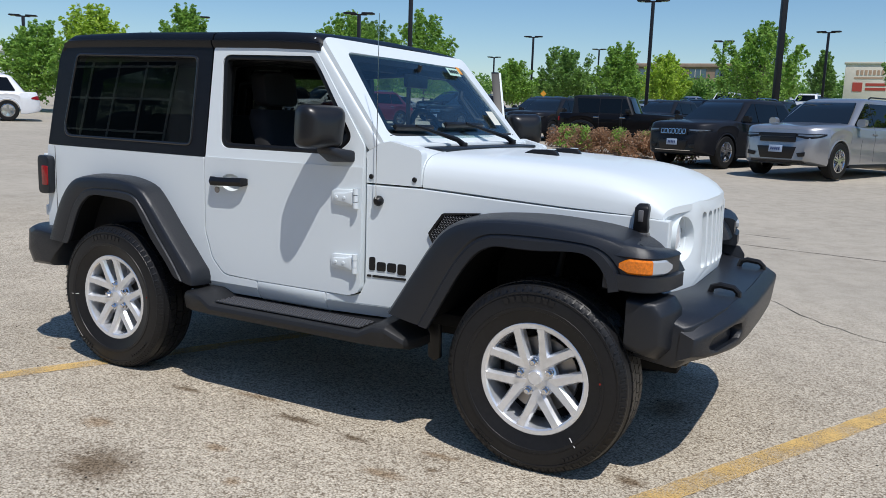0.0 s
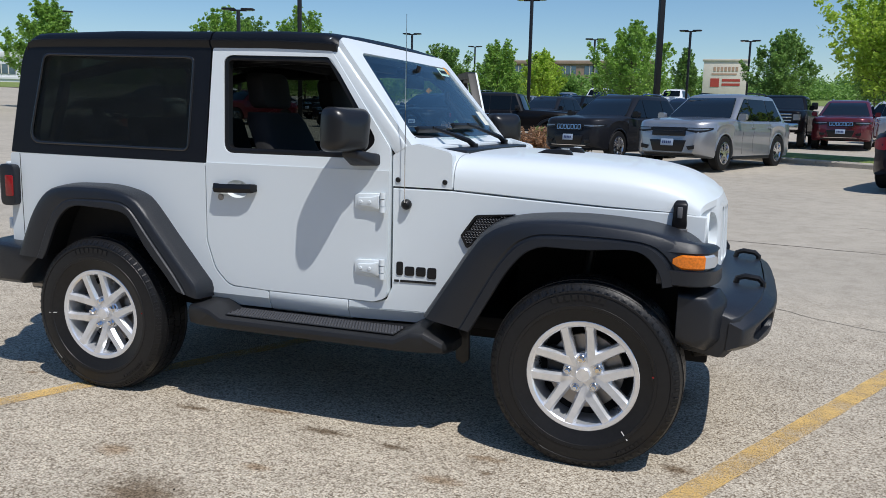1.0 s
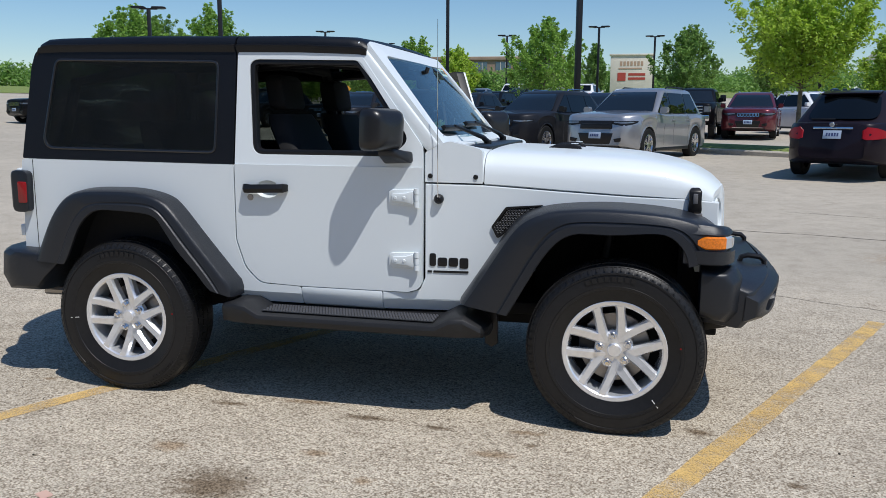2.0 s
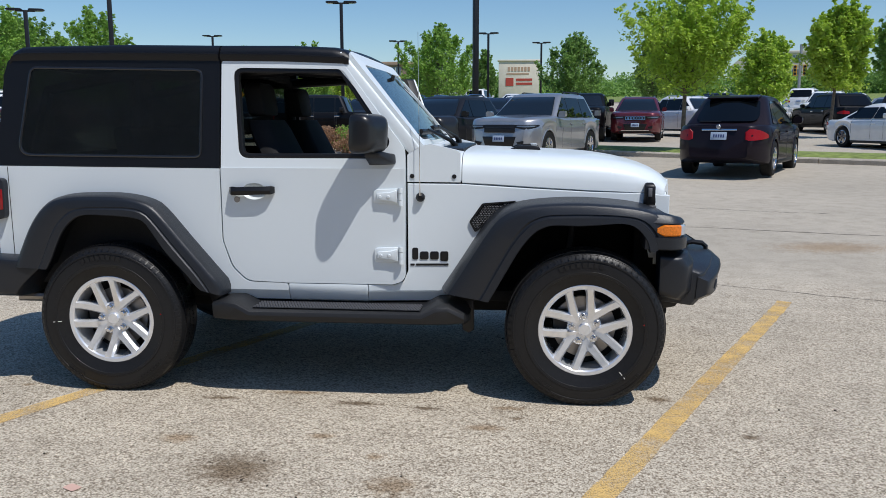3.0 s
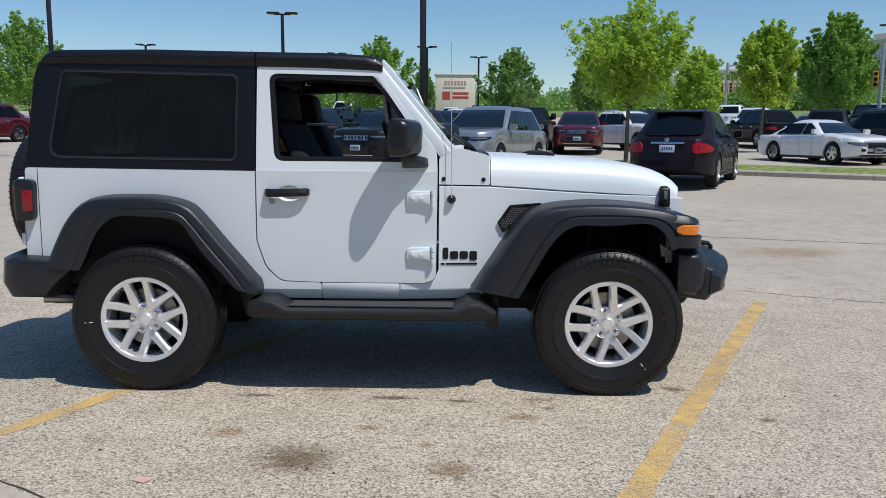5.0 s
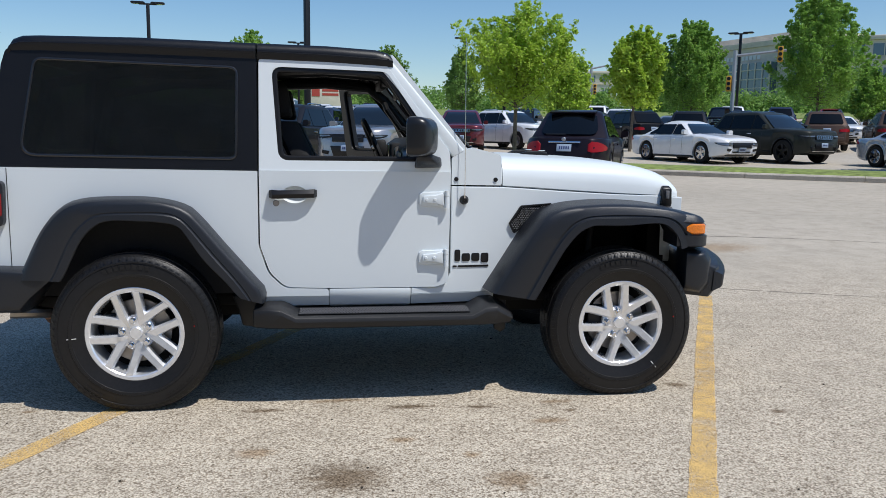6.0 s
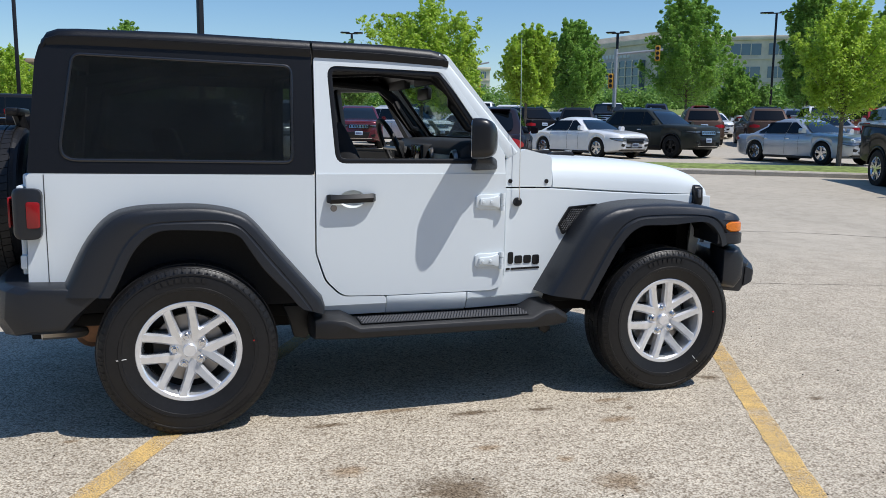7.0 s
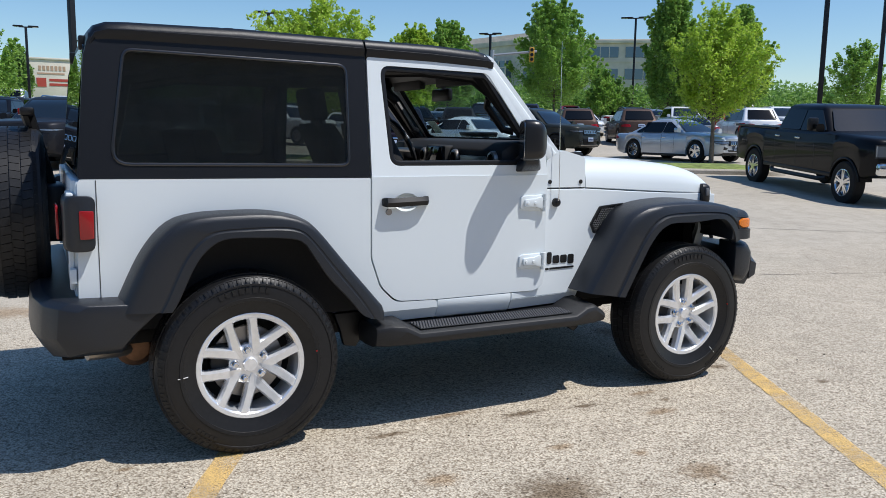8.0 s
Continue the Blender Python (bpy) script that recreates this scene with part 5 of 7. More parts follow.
    part("wheel_hub", box(0.01, 0.08, 0.30, 0.44, 1.215, 1.325, 0.02), DASH, sw)
    for a in (radians(0), radians(180), radians(270)):
        part("wheel_spoke", tube([wheel_c, wheel_c + tilt @ Vector((0, 0.185 * math.cos(a), 0.185 * math.sin(a)))], 0.014, 6), STEEL, sw)
    part("steering_column", tube([wheel_c + Vector((0.03, 0, -0.01)), (0.25, 0.37, 1.18)], 0.045, 10), DASH, suv)
    part("rear_view_mirror", box(0.10, 0.13, -0.11, 0.11, 1.56, 1.63, 0.012), BLACK, suv)
    part("mirror_stalk", tube([(0.12, 0, 1.62), (0.14, 0, 1.68)], 0.012, 6), BLACK, suv)
    part("toe_board", box(0.44, 0.52, -0.72, 0.72, 0.50, 1.26), DARK, suv)
    part("dome_lamp", box(-0.20, -0.06, -0.06, 0.06, 1.745, 1.76, 0.005), CLEAR_LENS, suv)


RUSTY = grain(material("heated_steel", (0.22, 0.12, 0.07), 0.45, metal=0.8), 20, 0.6, 1.3)
STEP = grain(material("step_plastic", (0.016, 0.0165, 0.018), 0.48, spec=0.4), 500, 0.8, 1.2, bump=0.25)
VENT_GREY = material("vent_grey", (0.15, 0.15, 0.155), 0.45)
# studs paler than the step: their reflected light is put into the colour
STUD = material("stud_glint", (0.075, 0.075, 0.08), 0.5)
MINT = material("mint_paper", (0.45, 0.66, 0.56), 0.6)
PAPER = material("white_paper", (0.72, 0.72, 0.62), 0.6)
TAG_ORANGE = material("orange_paper", (0.75, 0.32, 0.05), 0.6)
DARK_SCREEN = material("black_screen", (0.01, 0.01, 0.012), 0.08)
underside(SUV)
side_steps(SUV)
rear_end(SUV)
front_details(SUV)
cabin(SUV)

# ---- parked vehicles ----
def paint(name, colour, metal=0.35, rough=0.32):
    dark = max(colour) < 0.1
    m = material(name, colour, 0.42 if dark else rough, metal=metal * (0.5 if dark else 1), coat=0.25 if dark else 0.9, spec=0.1 if dark else 0.5)
    return grain(m, 3.0, 0.94, 1.05, 5)


DARK_GLASS = material("dark_car_glass", (0.003, 0.004, 0.005), 0.02, spec=0.32)
SCREEN_GLASS = material("windshield_glass", (0.008, 0.011, 0.013), 0.02, spec=1.0)
SHINE = material("lamp_lens", (0.20, 0.215, 0.235), 0.12, metal=0.5, coat=1.0)
PLATE = material("number_plate", (0.36, 0.44, 0.56), 0.4)
BAR = material("plate_bars", (0.04, 0.06, 0.16), 0.5)
RED_LAMP = material("red_lamp", (0.30, 0.004, 0.008), 0.3, coat=0.08, spec=0.3)
GREY_RIM = material("grey_rim", (0.42, 0.42, 0.43), 0.3, metal=0.85)
BLACK_RIM = material("black_rim", (0.02, 0.02, 0.02), 0.3, metal=0.4)
TYRE = material("plain_tyre", (0.009, 0.009, 0.009), 0.7, spec=0.25)

KINDS = {
    # length, width, height, wheelbase, front overhang, tyre radius, belt, hood front, hood rear, sill
    "suv": dict(L=4.85, W=1.94, H=1.76, B=2.95, F=0.90, R=0.395, belt=1.13, h0=1.05, h1=1.17, sill=0.27, glass=(0.98, 0.10, -1.50, -2.06), roof_w=0.70),
    "big_suv": dict(L=5.11, W=1.95, H=1.80, B=3.04, F=0.91, R=0.40, belt=1.14, h0=1.07, h1=1.19, sill=0.27, glass=(1.02, 0.10, -1.70, -2.20), roof_w=0.71),
    "cross": dict(L=4.65, W=1.82, H=1.66, B=2.69, F=0.94, R=0.36, belt=1.04, h0=0.92, h1=1.06, sill=0.26, glass=(1.14, 0.22, -1.15, -1.90), roof_w=0.67),
    "sedan": dict(L=4.92, W=1.88, H=1.44, B=2.85, F=0.95, R=0.35, belt=0.94, h0=0.77, h1=0.97, sill=0.20, glass=(0.90, -0.02, -0.78, -1.80), roof_w=0.61),
    "pickup": dict(L=5.85, W=2.03, H=1.91, B=3.75, F=0.82, R=0.42, belt=1.34, h0=1.26, h1=1.38, sill=0.52, glass=(1.16, 0.58, -0.80, -1.00), roof_w=0.76),
    "boxy": dict(L=4.70, W=1.88, H=1.86, B=3.0, F=0.75, R=0.40, belt=1.20, h0=1.10, h1=1.22, sill=0.46, glass=(0.42, 0.14, -1.86, -1.90), roof_w=0.82),
}


def wheel_set(car, k, rim):
    x0 = k["B"] / 2
    R, w = k["R"], 0.23
    tyre = revolve([(R * 0.60, -w / 2), (R * 0.66, -w / 2 - 0.004), (R * 0.93, -w / 2 + 0.002), (R, -w / 2 + 0.03), (R, w / 2 - 0.03), (R * 0.93, w / 2), (R * 0.60, w / 2)], (0, 0, 0), "y", 28)
    rimb = revolve([(R * 0.63, -w / 2 - 0.002), (R * 0.60, -w / 2 - 0.004), (R * 0.56, -w / 2 + 0.03), (R * 0.54, 0.02), (0.0005, 0.03)], (0, 0, 0), "y", 28)
    for j in range(5):
        a = 2 * math.pi * j / 5 + 0.3
        for s in (-0.13, 0.13):
            p, q = Vector((math.cos(a + s * 2) * 0.05, math.sin(a + s * 2) * 0.05)), Vector((math.cos(a + s) * R * 0.6, math.sin(a + s) * R * 0.6))
            d = (q - p).normalized() * 0.018
            n = Vector((-d.y, d.x))
            prism([tuple(p + n), tuple(q + n), tuple(q - n), tuple(p - n)], -w / 2 - 0.002, -w / 2 + 0.03, "y", into=rimb)
    disc((0, 0, 0), 0.07, -w / 2 - 0.006, 0.0, n=14, into=rimb)
    first = None
    for x in (x0, -x0):
        for s in (-1, 1):
            m = pose(x, s * (k["W"] / 2 - 0.125), R, 0, 0, 0 if s < 0 else 180)
            if first is None:
                t = part("wheel", tyre, TYRE, car)
                r = part("rim", rimb, rim, t)
                first = (t, r)
            else:
                t = new("wheel", first[0].data)
                t.parent = car
                r = new("rim", first[1].data)
                r.parent = t
            t.matrix_basis = m


def make_car(name, kind, colour, m, label, rim=None, group="", facing="", trim=None, chrome=True, lower=None, bed=False, spare=False):
    k = KINDS[kind]
    L, W, H, B, F, R = (k[c] for c in "LWHBFR")
    car = thing(name, m, label, "car", group)
    xf, xr, hw = B / 2 + F, B / 2 + F - L, W / 2
    belt, h0, h1, sill = k["belt"], k["h0"], k["h1"], k["sill"]
    g0, g1, g2, g3 = k["glass"]

    def nose(bm):
        """The front leans back above and below the bumper, the tail a little."""
        for v in bm.verts:
            z = v.co.z
            for tip, sg, lean in ((xf, 1, {"sedan": 0.14, "cross": 0.16, "suv": 0.06, "big_suv": 0.07}.get(kind, 0.03)), (xr, -1, 0.09 if kind not in ("pickup", "boxy") else 0.02)):
                e = (tip - v.co.x) * sg
                if e < 0.6:
                    k2 = min(1.15, (1 - max(e, -0.08) / 0.6)) ** 1.4
                    v.co.x -= sg * k2 * (lean * max(0.0, (z - 0.62) / 0.4) + 0.12 * max(0.0, (0.48 - z) / 0.25))
        return bm

    def half_w(x):
        e, c = min(xf - x, x - xr), 0.60 if kind != "cross" else 0.75
        t = 0.16 if kind in ("pickup", "boxy") else (0.30 if xf - x < x - xr else (0.34 if kind == "cross" else 0.22))
        return hw if e > c else hw * (1 - t * (1 - max(e, 0) / c) ** 2.2)

    def top(x):
        if x >= g0:
            f = (xf - x) / (xf - g0)
            return h0 + (h1 - h0) * min(1, f) ** 0.6
        if x <= g3 and kind == "sedan":
            return belt - 0.02
        return belt

    def bottom(x):
        zb = sill
        e = min(xf - x, x - xr)
        if e < 0.5:
            zb += 0.10 * (1 - e / 0.5)
        for xa in (B / 2, -B / 2):
            d = abs(x - xa)
            if d < R + 0.05:
                zb = max(zb, R + math.sqrt(max((R + 0.05) ** 2 - d * d, 0.0)) * 0.98)
        return zb

    xs = {xr, xf, xr + 0.03, xf - 0.03, xf - 0.1, xr + 0.1, xf - 0.2, xr + 0.2, xf - 0.35, xr + 0.35, xf - 0.55, xr + 0.55, g0, g3, 0.0, 0.4, -0.4}
    for xa in (B / 2, -B / 2):
        for f in (-1.001, -0.999, -0.94, -0.8, -0.5, 0, 0.5, 0.8, 0.94, 0.999, 1.001):
            xs.add(xa + f * (R + 0.05))
    xs = [x for x in sorted(xs) if xr <= x <= xf]
    def profile(x):
        """Half of the body's section: bottom, rocker, waist, shoulder crease, deck."""
        w, zt, zb = half_w(x), top(x), bottom(x)
        ends = 0.035 if x in (xr, xf) else (0.01 if abs(x - xr) < 0.04 or abs(x - xf) < 0.04 else 0)
        zt, zb, w = zt - ends, zb + ends, w - ends
        h, hd = zt - zb, 1 if x > g0 else 0
        return [(0, zb), (w * 0.88, zb), (w * 0.965, zb + 0.02), (w * 0.99, zb + min(0.10, h * 0.2)), (w * 0.982, zb + h * 0.50), (w * 1.004, zb + h * 0.70), (w * 0.99, zb + h * 0.76), (w * 0.965, zt - min(0.06, h * 0.13)), (w * 0.93, zt - 0.022), (w * 0.87, zt - 0.004 + 0.006 * hd), (w * 0.66, zt + 0.024 * hd), (w * 0.58, zt + 0.018 * hd), (0, zt + 0.034 * hd)]

    secs = []
    for x in xs:
        half = profile(x)
        secs.append([(x, -y, z) for y, z in half] + [(x, y, z) for y, z in reversed(half[1:-1])])
    body = part("body", nose(loft(secs)), colour, car, angle=30)
    if lower:
        for s in (-1, 1):
            part("sill_trim", box(-B / 2 + R + 0.1, B / 2 - R - 0.1, s * (hw - 0.05), s * (hw + 0.006), sill, sill + 0.14, 0.01), lower, car)
    # cabin
    wb, wr = hw * 0.93, hw * k["roof_w"]
    tail = {"cross": 0.20, "suv": 0.08, "big_suv": 0.08, "sedan": 0.08}.get(kind, 0.0)

    def ring(x_front, x_rear, w, z, bow):
        pts = rounded([(x_front, -w), (x_front, w), (x_rear, w), (x_rear, w * 0.5), (x_rear, 0), (x_rear, -w * 0.5), (x_rear, -w)], [0.10, 0.10, 0.10, 0, 0, 0, 0.10], 3)
        return [(x + (bow * (1 - (y / w) ** 2) if x > (x_front + x_rear) / 2 else tail * (y / w) ** 2), y, z) for x, y in pts]

    roof_z = H - 0.035
    f1 = (roof_z - 0.07 - belt) / (roof_z - belt)
    cab = loft([ring(g0, g3, wb, belt - 0.03, 0.12), ring(g0 + (g1 - g0) * f1, g3 + (g2 - g3) * f1, wb + (wr - wb) * f1, roof_z - 0.07, 0.10), ring(g1 + 0.01, g2 - 0.01, wr + 0.005, roof_z - 0.035, 0.09), ring(g1 - 0.07, g2 + 0.05, wr - 0.04, roof_z - 0.005, 0.08), ring(g1 - 0.20, g2 + 0.18, wr - 0.13, roof_z + 0.02, 0.05), ring(g1 - 0.42, g2 + 0.42, wr - 0.35, H, 0.02)])
    part("cabin", cab, trim or colour, car, angle=40)

    def side_y(z):
        return wb + (wr - wb) * (z - belt) / (roof_z - belt)

    def front_x(z):
        return g0 + (g1 - g0) * (z - belt) / (roof_z - belt)

    def rear_x(z):
        return g3 + (g2 - g3) * (z - belt) / (roof_z - belt)

    z0, z1 = belt + 0.015, roof_z - 0.10
    cuts = {"suv": (0.05, -0.95), "big_suv": (0.0, -1.0), "cross": (0.05, -0.92), "sedan": (-0.10, -1.02), "pickup": (0.02,), "boxy": (-0.05, -0.85)}[kind]
    edges = [None, *cuts, None]
    for i in range(len(edges) - 1):
        a, b = edges[i], edges[i + 1]
        fa = (lambda z: front_x(z) - 0.09) if a is None else (lambda z, a=a: a - 0.014)
        fb = (lambda z: rear_x(z) + 0.13 + tail + 0.16 * (1 - (z - belt) / (roof_z - belt)) * (kind != "pickup")) if b is None else (lambda z, b=b: b + 0.014)
        quad = [(fa(z0), z0), (fb(z0), z0), (fb(z1), z1), (fa(z1), z1)]
        for s in (-1, 1):
            part("side_window", sheet(rounded(quad, 0.04, 3), lambda u, v, d, s=s: Vector((u, s * (side_y(v) + 0.007 - d), v)), 0.012, bevel=0), DARK_GLASS, car)
    wsq = rounded([(-wb + 0.10, z0 + 0.01), (wb - 0.10, z0 + 0.01), (wr - 0.09, z1 + 0.02), (-wr + 0.09, z1 + 0.02)], 0.05, 3)
    part("windshield", sheet(wsq, lambda u, v, d: Vector((front_x(v) + 0.115 * (1 - (u / (wb + 0.03)) ** 2) + 0.012 - d, u, v)), 0.01, bevel=0, cuts=2), SCREEN_GLASS, car)
    zr0 = z0 + (0.05 if kind != "sedan" else 0)
    rw = rounded([(-wb + 0.20, zr0), (wb - 0.20, zr0), (wr - 0.08, z1), (-wr + 0.08, z1)], [0.14, 0.14, 0.06, 0.06] if kind == "cross" else 0.06, 4)
    part("rear_window", sheet(rw, lambda u, v, d: Vector((rear_x(v) + tail * (u / (wb + (wr - wb) * (v - belt) / (roof_z - belt))) ** 2 - 0.016 + d, u, v)), 0.01, bevel=0, cuts=2), DARK_GLASS, car)

    # lamps and faces follow the rounded corners
    def band(end, y_in, back, za, zb, mat, nm, side, proud=0.008):
        sgn = 1 if end > 0 else -1
        path = [(end - sgn * back * (1 - j / 5), half_w(end - sgn * back * (1 - j / 5)) + proud) for j in range(6)]
        path[-1] = (end + sgn * 0.004, path[-1][1] - 0.03)
        path.append((end + sgn * (proud + 0.004), y_in))
        secs2 = []
        for j, (x, y) in enumerate(path):
            thin = 1 - 0.75 * (1 - j / 6) ** 2 if back > 0.2 else 1.0
            inner = 0.62 if j == len(path) - 1 and back > 0.2 else 1.0
            lo = zb - (zb - za) * thin * inner if end > 0 else za + (zb - za) * 0.3 * (1 - thin * inner)
            hi = zb if end > 0 else zb - (zb - za) * 0.7 * (1 - thin * inner)
            secs2.append([(x, side * y, lo), (x, side * y, hi), (x - sgn * 0.05, side * (y - 0.05), hi), (x - sgn * 0.05, side * (y - 0.05), lo)])
        part(nm, nose(loft(secs2)), mat, car)

    hz = h0 - (0.19 if kind in ("suv", "big_suv") else 0.16)
    fw = half_w(xf)
    for s in (-1, 1):
        lamp_in = 0.62 if kind != "pickup" else 0.70
        band(xf, fw * lamp_in, 0.34 if kind not in ("boxy", "pickup") else 0.05, hz - (0.03 if kind != "pickup" else 0.16), hz + 0.085, BLACK, "headlight_housing", s, 0.004)
        band(xf, fw * (lamp_in + 0.06), 0.26 if kind not in ("boxy", "pickup") else 0.03, hz + (0.022 if kind in ("suv", "big_suv") else -0.012 if kind != "pickup" else -0.13), hz + 0.066, SHINE, "headlight", s, 0.009)
        tz = belt - (0.30 if kind not in ("sedan",) else 0.22)
        tall = {"sedan": 0.13, "cross": 0.22, "pickup": 0.34}.get(kind, 0.15)
        band(xr, half_w(xr) * (0.90 if kind in ("pickup", "boxy") else (0.86 if kind == "cross" else 0.70)), 0.42 if kind == "cross" else 0.30 if kind not in ("pickup", "boxy") else 0.04, tz - 0.01, tz + tall, RED_LAMP, "tail_light", s)
        mx = g0 - 0.22
        part("mirror", loft([[(mx + dx, s * (wb + y), belt + z) for y, z in rounded([(0.02, 0.0), (0.22, 0.02), (0.22, 0.17), (0.06, 0.17)], 0.05, 2)] for dx in (-0.05, 0.03, 0.09)]), trim if trim else colour, car)
        for hx in ((0.02, -0.95) if kind != "pickup" else (0.06, -0.80)):
            part("door_handle", box(hx - 0.10, hx + 0.10, s * (hw - 0.03), s * (hw + 0.012), belt - 0.17, belt - 0.135, 0.008), CHROME if chrome else colour, car)
        for dx in ((g0 - 0.42, cuts[0], cuts[-1] if kind != "pickup" else -0.90)):
            part("door_gap", loft([[(dx - 0.004, s * (y - 0.01), z), (dx - 0.004, s * (y + 0.002), z), (dx + 0.004, s * (y + 0.002), z), (dx + 0.004, s * (y - 0.01), z)] for y, z in profile(dx)[3:9]]), SEAM, car)
        part("sill_shade", box(-B / 2 + R + 0.07, B / 2 - R - 0.07, s * (hw - 0.10), s * (hw - 0.012), sill - 0.03, sill + 0.05, 0.01), lower or BLACK, car)
        if kind in ("suv", "big_suv"):
            part("roof_rail", tube([(g1 - 0.35, s * (wr - 0.10), H - 0.02), (g1 - 0.45, s * (wr - 0.10), H + 0.02), (g2 + 0.35, s * (wr - 0.10), H + 0.02), (g2 + 0.2, s * (wr - 0.10), H - 0.03)], 0.018, 6), CHROME if chrome else BLACK, car)
        if kind in ("suv", "big_suv", "cross", "sedan"):
            part("fog_pocket", nose(prism([(s * fw * 0.76, sill + 0.20), (s * fw * 0.97, sill + 0.22), (s * fw * 0.97, sill + 0.31), (s * fw * 0.70, sill + 0.28)], xf - 0.08, xf + 0.006, "x", 0.008)), BLACK, car)
        if kind == "pickup":
            part("tow_mirror", box(0.80, 0.90, s * (hw + 0.02), s * (hw + 0.24), belt + 0.03, belt + 0.29, 0.04), BLACK, car)
    for xa in (B / 2, -B / 2):
        for s in (-1, 1):
            sweep = np.linspace(0.12, math.pi - 0.12, 15)
            lip = [[(xa + (R + q) * math.cos(a), s * (min(half_w(xa + (R + q) * math.cos(a)), hw) * 0.985 + o), R + (R + q) * math.sin(a)) for q, o in ((0.035, -0.06), (0.035, 0.008), (0.052, 0.014), (0.072, 0.006), (0.072, -0.03))] for a in sweep]
            part("arch_lip", loft(lip), lower if lower else colour, car)
            well = [[(xa + (R + 0.045) * math.cos(a), s * y, R + (R + 0.045) * math.sin(a)) for y in (hw - 0.05, hw - 0.32)] for a in sweep]
            part("arch_liner", loft(well, ring=False), BLACK, car)
    grille_half = fw * (0.60 if kind != "pickup" else 0.70)
    gm = part("grille", nose(box(xf - 0.05, xf + 0.012, -grille_half, grille_half, hz - (0.20 if kind == "pickup" else 0.10 if not chrome else 0.07), hz + 0.09, 0.01)), BLACK, car)
    if chrome and kind != "pickup":
        n_slot = 7
        for j in range(n_slot):
            y = (j - (n_slot - 1) / 2) * fw * 1.10 / n_slot
            ring = rounded([(y - fw * 0.066, hz - 0.05), (y + fw * 0.066, hz - 0.05), (y + fw * 0.066, hz + 0.075), (y - fw * 0.066, hz + 0.075)], 0.02, 2)
            part("slot_ring", nose(sheet(ring, lambda u, v, d: Vector((xf + 0.022 - d, u, v)), 0.015, holes=[inset(ring, 0.013)], bevel=0)), CHROME, gm)
    elif kind == "pickup":
        for j in range(3):
            part("grille_bar", nose(box(xf + 0.005, xf + 0.03, -grille_half, grille_half, hz - 0.17 + 0.11 * j, hz - 0.13 + 0.11 * j, 0.008)), CHROME, gm)
    else:
        part("grille_bar", nose(box(xf + 0.008, xf + 0.02, -grille_half * 0.9, grille_half * 0.9, hz + 0.005, hz + 0.02, 0.004)), TRIM_GLOSS, gm)
    lip = prism([(-fw * 0.66, hz - 0.20), (fw * 0.66, hz - 0.20), (fw * 0.54, sill + 0.15), (-fw * 0.54, sill + 0.15)], xf - 0.05, xf + 0.008, "x", 0.015)
    part("lower_intake", nose(lip), BLACK, car)
    part("front_skid", nose(box(xf - 0.2, xf - 0.01, -fw * 0.9, fw * 0.9, sill + 0.06, sill + 0.115, 0.02)), lower or BLACK, car)
    if chrome and kind in ("suv", "big_suv"):
        part("bumper_trim", nose(box(xf - 0.02, xf + 0.014, -fw * 0.78, fw * 0.78, sill + 0.125, sill + 0.145, 0.006)), CHROME, car)
    for end, z in ((xf + 0.012, hz - (0.25 if kind in ("suv", "big_suv") else 0.15)), (xr - 0.014, belt - 0.22 if kind != "pickup" else 0.72)):
        sg = 1 if end > 0 else -1
        pl = part("number_plate", nose(box(end, end + sg * 0.012, -0.155, 0.155, z - 0.075, z + 0.075, 0.003)), PLATE, car)
        for j in range(5):
            part("plate_bar", nose(box(end + sg * 0.012, end + sg * 0.0145, -0.11 + j * 0.046, -0.08 + j * 0.046, z - 0.03, z + 0.03)), BAR, pl)
    if kind != "cross":
        part("rear_bumper", nose(box(xr + 0.05, xr - 0.025, -half_w(xr) * 0.92, half_w(xr) * 0.92, sill + 0.16, sill + 0.34, 0.04)), lower or colour, car)
    if kind == "cross":
        part("rear_wiper", nose(box(xr - 0.02, xr - 0.008, -0.02, 0.40, belt + 0.05, belt + 0.075, 0.004)), BLACK, car)
        part("badge", disc((0, 0, belt - 0.04), 0.045, xr - 0.035, xr - 0.01, "x", 20, bevel=0.006), CHROME, car)
        part("tailgate_bar", nose(box(xr + 0.02, xr - 0.02, -0.34, 0.34, belt - 0.12, belt - 0.08, 0.008)), CHROME, car)
        part("rear_spoiler", prism([(g2 - 0.16, H - 0.07), (g2 + 0.2, H - 0.01), (g2 + 0.2, H - 0.05), (g2 - 0.14, H - 0.10)], -wr + 0.1, wr - 0.1, "y", 0.01), colour, car)
    if kind == "boxy":
        for xa in (B / 2, -B / 2):
            for s in (-1, 1):
                a = [(xa + (R + 0.19) * math.cos(t), R + 0.06 + (R + 0.08) * math.sin(t)) for t in np.linspace(0.25, math.pi - 0.25, 14)]
                b = [(xa + (R + 0.08) * math.cos(t), R + 0.03 + (R + 0.02) * math.sin(t)) for t in np.linspace(0.25, math.pi - 0.25, 14)]
                part("flare", loft([[(p[0], s * (hw - 0.03), p[1]), (p[0], s * (hw + 0.05), p[1] - 0.02), (q[0], s * (hw + 0.06), q[1]), (q[0], s * (hw - 0.03), q[1])] for p, q in zip(a, b)]), BLACK, car)
        if spare:
            part("spare_wheel", disc((0, 0.05, 0.98), 0.39, xr - 0.24, xr - 0.02, "x", 28, bevel=0.05), TYRE, car)
